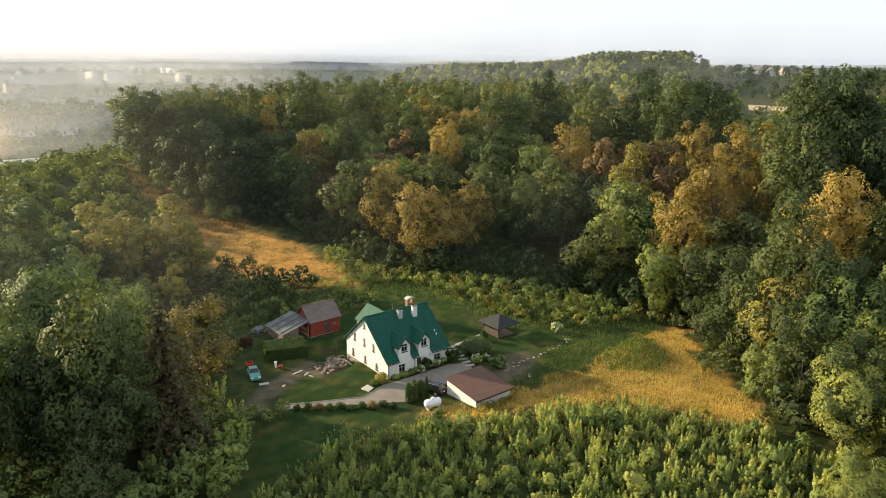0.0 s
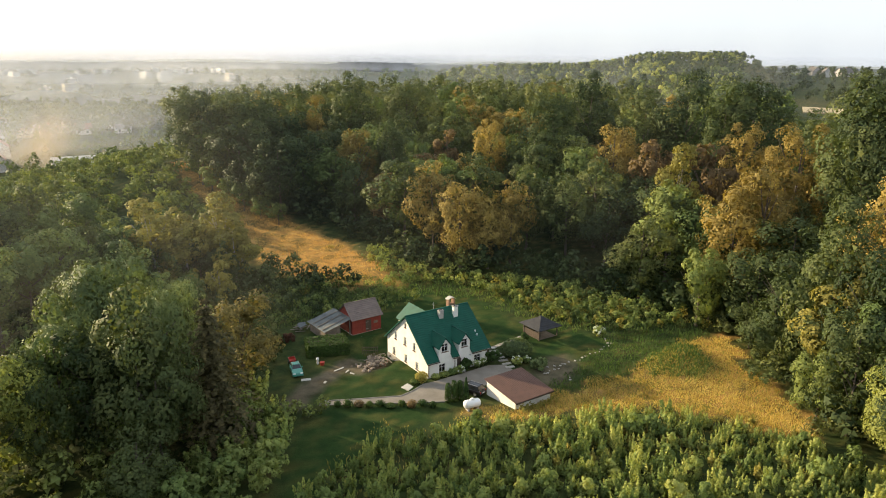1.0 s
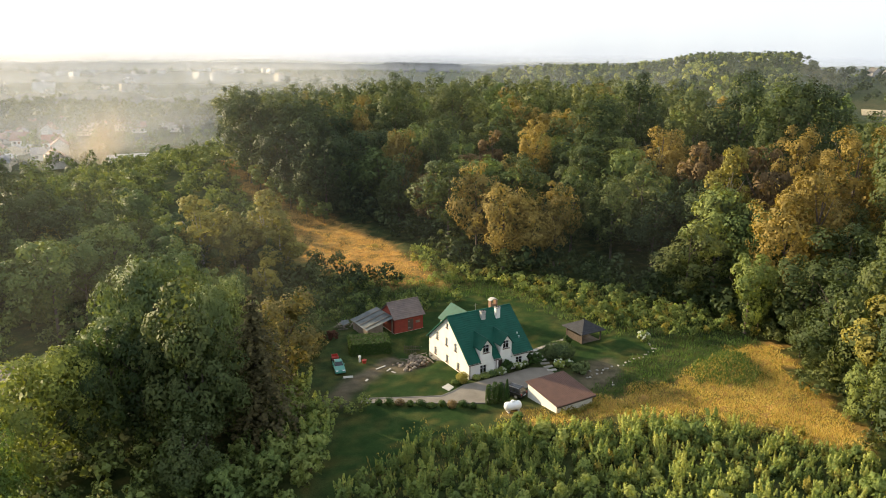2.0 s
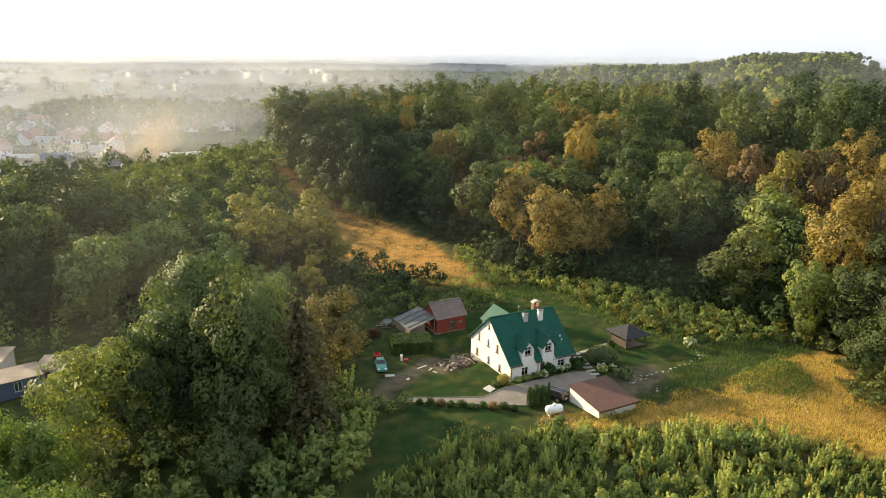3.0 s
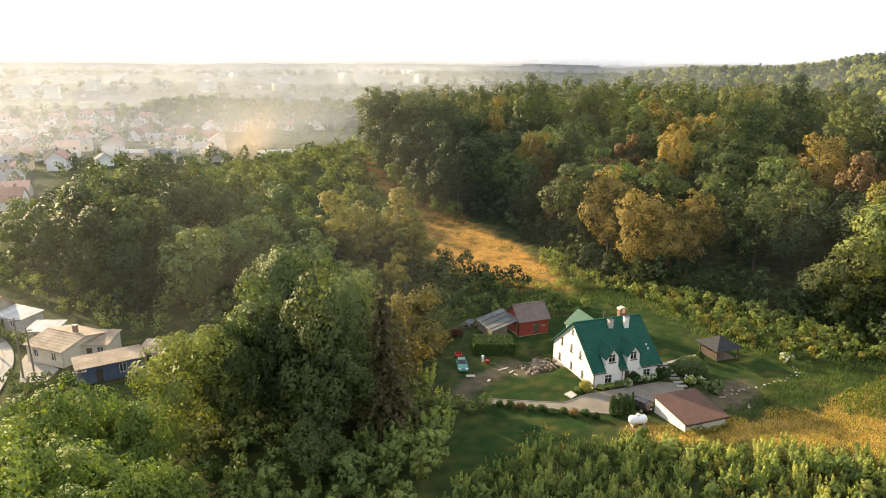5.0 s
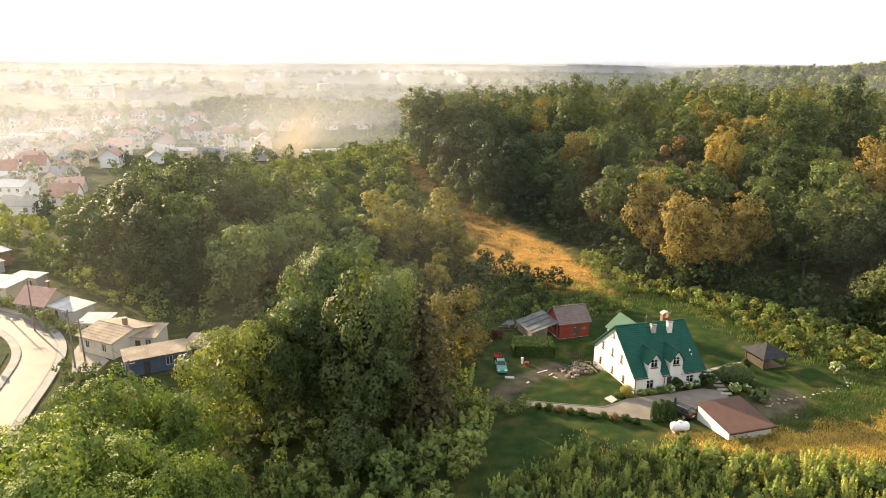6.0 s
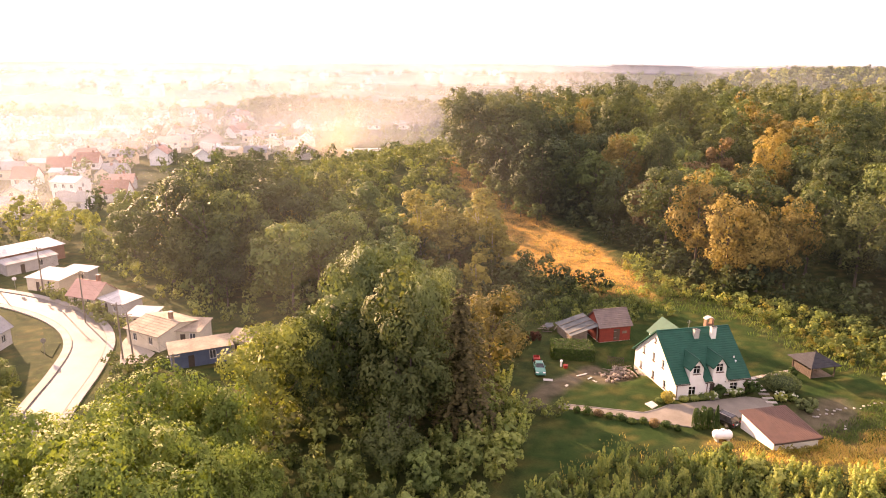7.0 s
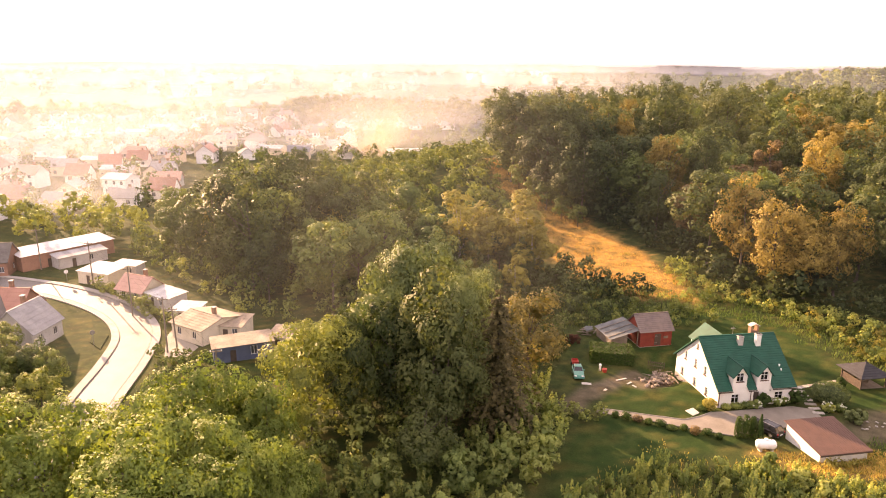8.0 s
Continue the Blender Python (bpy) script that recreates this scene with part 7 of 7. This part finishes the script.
def town_house(k, w, d, e, r, wall, roof, label):
    """A plainer house for the town: walls, roof, chimney and single-light windows."""
    h = thing("town_house", pose(0, 0, 0), label, "house", "houses of the town")
    part("wall_body", boxes((-w / 2, -d / 2, -0.5, w / 2, d / 2, e)), wall, h)
    q = (r - e) / (d / 2)
    for s in (-1, 1):
        bm = bmesh.new()
        hexa(bm, [(s * w / 2, -d / 2, e - 0.01), (s * (w / 2 - 0.2), -d / 2, e - 0.01), (s * (w / 2 - 0.2), d / 2, e - 0.01), (s * w / 2, d / 2, e - 0.01), (s * w / 2, -0.01, r), (s * (w / 2 - 0.2), -0.01, r), (s * (w / 2 - 0.2), 0.01, r), (s * w / 2, 0.01, r)])
        part("gable", bm, wall, h)
        bm = bmesh.new()
        courses(bm, (-w / 2 - 0.4, s * (d / 2 + 0.4), e - 0.4 * q + 0.1), (-w / 2 - 0.4, 0, r + 0.1), Vector((1, 0, 0)), w + 0.8, 5)
        part("roof_slope", bm, roof, h)
    part("chimney", boxes((w * 0.15, 0.4, r - 1.2, w * 0.15 + 0.7, 1.1, r + 1.0)), BRICK, h)
    for y in (-d / 2 - 0.02, d / 2 + 0.02):
        for x in (-0.28, 0.28):
            for z in ([1.0] if e < 4 else [1.0, 3.8]):
                part("window", boxes((x * w - 0.6, min(y, y * 0.98), z, x * w + 0.6, max(y, y * 0.98), z + 1.3)), PANE, h)
    return h


# pane tone of the far blocks, lightened to put distance haze into the colour
PANE_FAR = plain("haze_lightened_glass", (0.20, 0.21, 0.22), (0.30, 0.31, 0.32), 1.0, 0.3, 0, 10.0, 0)


def apartment(w, d, floors, wall, label):
    """A block of flats: walls, one window band a storey and side, flat roof with lift housing."""
    z = floors * 2.9
    h = thing("apartment_block", pose(0, 0, 0), label, "apartment block", "blocks of the town")
    part("wall_body", boxes((-w / 2, -d / 2, -1, w / 2, d / 2, z)), wall, h)
    part("roof", bevelled(boxes((-w / 2 - 0.2, -d / 2 - 0.2, z + 0.002, w / 2 + 0.2, d / 2 + 0.2, z + 0.5)), 0.05), R_GREY, h)
    part("lift_housing", boxes((-2, -1.5, z + 0.5, 2, 1.5, z + 2.6)), wall, h)
    for f in range(floors):
        for y in (-d / 2 - 0.03,):
            bm, n = bmesh.new(), int(w / 3.2)
            for k in range(n):
                x = -w / 2 + w * (k + 0.5) / n
                box(bm, x - 0.8, min(y, y * 0.985), f * 2.9 + 0.9, x + 0.8, max(y, y * 0.985), f * 2.9 + 2.3)
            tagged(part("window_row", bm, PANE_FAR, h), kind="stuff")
    return h


def spread(first, spots, seed, turn=None):
    """Set the first ones down and copy them over the rest of the spots."""
    rng = np.random.default_rng(seed)
    for k, (x, y) in enumerate(spots):
        ob = first[k % len(first)]
        m = pose(x, y, ground_z(x, y), 0, 0, rng.uniform(0, 180) if turn is None else turn + 90 * rng.integers(0, 2) + rng.normal(0, 7))
        if k < len(first):
            ob.matrix_basis = m
        else:
            copy_thing(ob, m)


HOUSES = [
    town_house(0, 8.5, 7, 3.2, 6.8, W_WHITE, R_RED, "white town house with a red tiled roof"),
    town_house(1, 10, 7.5, 4.0, 6.6, W_CREAM, R_GREY, "cream town house with a grey sheet roof"),
    town_house(2, 9, 7, 3.0, 5.6, W_WHITE, R_GREY, "white town house with a grey roof"),
    town_house(3, 10, 7.5, 5.2, 8.0, W_WHITE, R_PINK, "two-storey white town house with faded tiles"),
    town_house(4, 13, 7, 3.4, 4.6, W_CREAM, R_PALE, "cream town house with a pale sheet roof"),
    town_house(5, 11, 7, 3.0, 5.6, W_GREY, R_PINK, "grey town house with a faded tiled roof"),
]
spread(HOUSES, town_spots(-66, -50, 236, 340, 14.5, 61, 60) + town_spots(-64, -36, 335, 470, 15.5, 60, 120) + town_spots(-60, -27, 470, 600, 19, 62, 80), 63, 28)
BLOCKS = [
    apartment(46, 12, 5, W_WHITE, "long white five-storey block of flats"),
    apartment(34, 12, 4, W_CREAM, "cream four-storey block of flats"),
    apartment(24, 13, 5, W_WHITE, "tall white block of flats"),
]
spread(BLOCKS, town_spots(-66, -30, 820, 2300, 85, 64, 60) + town_spots(-30, -20, 1500, 2400, 90, 59, 15), 65, 35)
hx, hy = polar(-43.7, 742)
hall = thing("sports_hall", pose(hx, hy, 0, 0, 0, 44), "large hall with a dark roof and a row of skylights", "hall")
part("wall_body", boxes((-26, -12, -1, 26, 12, 8)), W_WHITE, hall)
bm = bmesh.new()
courses(bm, (-27, -13, 7.6), (-27, 0, 16), Vector((1, 0, 0)), 54, 8)
part("roof_slope", bm, R_DARK, hall)
bm = bmesh.new()
courses(bm, (-27, 13, 7.6), (-27, 0, 16), Vector((1, 0, 0)), 54, 8)
part("roof_slope", bm, R_DARK, hall)
for k in range(4):
    part("skylight", boxes((-19 + 11 * k, -8.2, 10.4, -16 + 11 * k, -6.6, 12.4)), R_PALE, hall)
spread([apartment(30, 14, 3, W_WHITE, "low white school building beside the hall")], [polar(-41.2, 700)], 66, 40)
flat_shed(pose(*polar(-33.0, 330), 0, 0, 0, 35), 18, 9, 4.4, 4.0, W_WHITE, R_PALE, "low white workshop behind the drifting smoke", "workshop", "workshop")

# trees between the houses, and belts of wood in the plain
cover("town_trees", "green trees between the houses of the town", town_spots(-66, -24, 225, 600, 13, 71, 900), 72, LEAF_MAPLE, 5, 10, 150, 0.095, 0.42)
cover("yard_trees", "yellow-green garden trees behind the warehouse", scatter([(-172, 98), (-155, 108), (-150, 118), (-176, 132), (-204, 122), (-198, 108)], 6.0, 85), 86, LEAF_SUNNY, 5, 11, 420, 0.06, 0.38)
cover("plain_woods", "belts of trees across the plain", town_spots(-40, -14, 470, 760, 11, 73, 420), 74, LEAF_OAK, 13, 18, 90, 0.13, 0.42)
cover("plain_trees", "scattered trees among the far blocks of flats", town_spots(-68, -14, 650, 2600, 60, 75, 450), 76, LEAF_OAK, 11, 18, 70, 0.15, 0.6)
cover("town_belt", "dense line of trees before the blocks of flats", town_spots(-66, -36, 590, 690, 12, 77, 300), 78, LEAF_MAPLE, 9, 14, 80, 0.14, 0.45)

# a stubble field and a few farmhouses on the rise beyond the wood
FIELD = plain("stubble", (0.34, 0.26, 0.14), (0.50, 0.40, 0.22), 0.02, 0.95, 0, 0.3, 0.2)
field = part("field", slab_mesh("field", [polar(23.3 + 3.0 * k / 6, 500) for k in range(7)] + [polar(26.4 - 3.2 * k / 6, 556) for k in range(7)], 0.7, 1.5), FIELD)
tagged(field, "pale harvested stubble field beyond the wood", "field", kind="structure")
spread([town_house(9, 16, 10, 4.2, 9.0, W_GREY, R_DARK, "pale farmhouse with a dark roof beyond the wood")], [polar(24.4, 880), polar(25.5, 900), polar(23.6, 905)], 67)
cover("farm_trees", "trees round the farmhouses beyond the wood", town_spots(19.5, 36, 600, 1000, 15, 68, 620), 69, LEAF_OAK, 7, 10.5, 110, 0.16, 0.7, True, 5)
cover("horizon_trees", "far belts of trees under the horizon", town_spots(-14, 38, 1050, 2600, 58, 58, 420), 57, LEAF_MAPLE, 11, 17, 60, 0.2, 0.9, True, 5)
cover("field_trees", "green trees along the edge of the stubble field", town_spots(17, 22.3, 300, 600, 12, 70, 160) + town_spots(27, 36, 240, 460, 11, 78, 140) + town_spots(27.3, 36, 460, 600, 13, 79, 100), 80, LEAF_MAPLE, 8, 12, 140, 0.11, 0.5)

# low wooded hills that close the plain; distance haze put into their colour
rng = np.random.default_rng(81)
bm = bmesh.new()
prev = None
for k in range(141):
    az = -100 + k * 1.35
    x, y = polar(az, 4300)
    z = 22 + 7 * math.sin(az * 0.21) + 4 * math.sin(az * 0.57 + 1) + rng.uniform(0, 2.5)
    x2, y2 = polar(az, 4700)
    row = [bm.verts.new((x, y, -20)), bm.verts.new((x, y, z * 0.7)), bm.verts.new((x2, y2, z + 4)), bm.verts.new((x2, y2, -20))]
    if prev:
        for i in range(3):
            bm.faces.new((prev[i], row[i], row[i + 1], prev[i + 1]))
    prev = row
hazed_hills = part("backdrop", bm, plain("hazed_hills", (0.20, 0.23, 0.23), (0.27, 0.30, 0.30), 0.004, 0.95, 0, 0.03, 0))
tagged(hazed_hills, "low wooded hills on the horizon, coloured pale for haze", "hills", kind="structure")


# ---- haze put into tinted see-through sheets, and smoke ----
def haze_smoke_material(name, tone, amount, scale, top):
    """Tinted, mostly clear sheet for painted haze and for smoke: patchy, thinning with height."""
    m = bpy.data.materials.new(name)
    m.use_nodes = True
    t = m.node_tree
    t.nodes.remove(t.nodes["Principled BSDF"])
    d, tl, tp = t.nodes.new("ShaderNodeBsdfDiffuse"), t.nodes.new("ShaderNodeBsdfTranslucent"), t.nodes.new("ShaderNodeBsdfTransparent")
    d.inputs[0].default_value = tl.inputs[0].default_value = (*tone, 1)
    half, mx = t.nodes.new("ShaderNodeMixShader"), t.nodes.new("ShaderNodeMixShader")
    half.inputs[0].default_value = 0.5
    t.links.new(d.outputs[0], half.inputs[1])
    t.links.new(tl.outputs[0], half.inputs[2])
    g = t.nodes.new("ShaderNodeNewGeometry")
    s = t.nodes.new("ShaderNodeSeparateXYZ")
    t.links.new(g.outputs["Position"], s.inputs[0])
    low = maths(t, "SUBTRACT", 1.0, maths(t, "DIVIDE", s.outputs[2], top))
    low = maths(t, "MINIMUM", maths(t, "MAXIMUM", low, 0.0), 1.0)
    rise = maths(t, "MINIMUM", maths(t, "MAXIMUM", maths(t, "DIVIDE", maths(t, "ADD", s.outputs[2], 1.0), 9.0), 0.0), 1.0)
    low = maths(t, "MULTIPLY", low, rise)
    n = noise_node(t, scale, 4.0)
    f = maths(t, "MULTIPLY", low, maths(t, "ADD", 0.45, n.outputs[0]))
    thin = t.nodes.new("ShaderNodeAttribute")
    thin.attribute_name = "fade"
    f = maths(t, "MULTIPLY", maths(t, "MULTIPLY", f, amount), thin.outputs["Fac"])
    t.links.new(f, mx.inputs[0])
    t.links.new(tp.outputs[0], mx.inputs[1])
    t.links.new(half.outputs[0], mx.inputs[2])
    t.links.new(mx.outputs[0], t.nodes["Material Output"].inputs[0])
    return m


# curved sheet around the viewpoint; its set tone stands in for haze
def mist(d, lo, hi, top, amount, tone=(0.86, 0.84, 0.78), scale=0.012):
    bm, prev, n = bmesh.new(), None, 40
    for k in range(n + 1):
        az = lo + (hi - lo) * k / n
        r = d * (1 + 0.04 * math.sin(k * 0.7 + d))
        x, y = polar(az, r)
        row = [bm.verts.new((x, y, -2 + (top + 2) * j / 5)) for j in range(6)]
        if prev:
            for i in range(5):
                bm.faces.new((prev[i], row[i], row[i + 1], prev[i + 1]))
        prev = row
    ob = part("mist_bank", bm, haze_smoke_material("mist_%d" % d, tone, amount, scale, top))
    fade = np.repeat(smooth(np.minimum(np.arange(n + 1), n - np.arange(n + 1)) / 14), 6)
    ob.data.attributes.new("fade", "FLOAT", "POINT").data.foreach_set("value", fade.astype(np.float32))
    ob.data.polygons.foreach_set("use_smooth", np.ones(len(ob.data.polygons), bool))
    return tagged(ob, "tinted see-through sheet that paints haze over what lies behind", "mist", kind="stuff")


# the two nearest sheets only lighten the dark woods behind them
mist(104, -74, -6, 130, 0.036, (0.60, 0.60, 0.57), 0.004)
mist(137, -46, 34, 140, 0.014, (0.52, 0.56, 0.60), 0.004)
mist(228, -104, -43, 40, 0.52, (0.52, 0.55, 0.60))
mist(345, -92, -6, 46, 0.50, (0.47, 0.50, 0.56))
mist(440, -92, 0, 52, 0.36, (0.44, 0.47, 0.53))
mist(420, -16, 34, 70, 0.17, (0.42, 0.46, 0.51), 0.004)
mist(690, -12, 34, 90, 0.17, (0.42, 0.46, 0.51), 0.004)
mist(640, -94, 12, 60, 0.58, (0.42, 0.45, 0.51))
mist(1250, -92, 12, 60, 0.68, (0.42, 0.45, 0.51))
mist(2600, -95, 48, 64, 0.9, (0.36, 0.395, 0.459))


def smoke(az, d, wide, high, seed, amount):
    """A drifting plume of smoke: a lumpy open sheet that leans with the wind."""
    rng = np.random.default_rng(seed)
    bm, rows = bmesh.new(), []
    cx, cy = polar(az, d)
    a = radians(az)
    for j in range(11):
        f = j / 10
        half = wide * (0.35 + 0.65 * f) * (1 - 0.75 * f**4) / 2
        row = []
        for k in range(9):
            s = (k / 8 * 2 - 1) * half + 10 * f * f * wide / 40 + rng.normal(0, 0.5)
            o = 4 * math.sin(k * 0.9 + j) * (1 - abs(k / 4 - 1))
            row.append(bm.verts.new((cx + s * math.cos(a) + o * math.sin(a), cy - s * math.sin(a) + o * math.cos(a), high * f)))
        rows.append(row)
    for p, q in zip(rows, rows[1:]):
        for k in range(8):
            bm.faces.new((p[k], p[k + 1], q[k + 1], q[k]))
    ob = part("smoke", bm, haze_smoke_material("smoke_%d" % seed, (0.62, 0.52, 0.40), amount, 0.06, high))
    fade = np.tile(1.3 * (1 - np.abs(np.arange(9) / 4 - 1) ** 1.5), 11)
    ob.data.attributes.new("fade", "FLOAT", "POINT").data.foreach_set("value", fade.astype(np.float32))
    for f in ob.data.polygons:
        f.use_smooth = True
    return tagged(ob, "tan plume of smoke drifting up from the plain", "smoke", kind="stuff")


smoke(-34.2, 322, 46, 24, 1, 0.5)
smoke(-33.4, 338, 30, 30, 2, 0.45)
smoke(-35.4, 330, 64, 14, 3, 0.4)
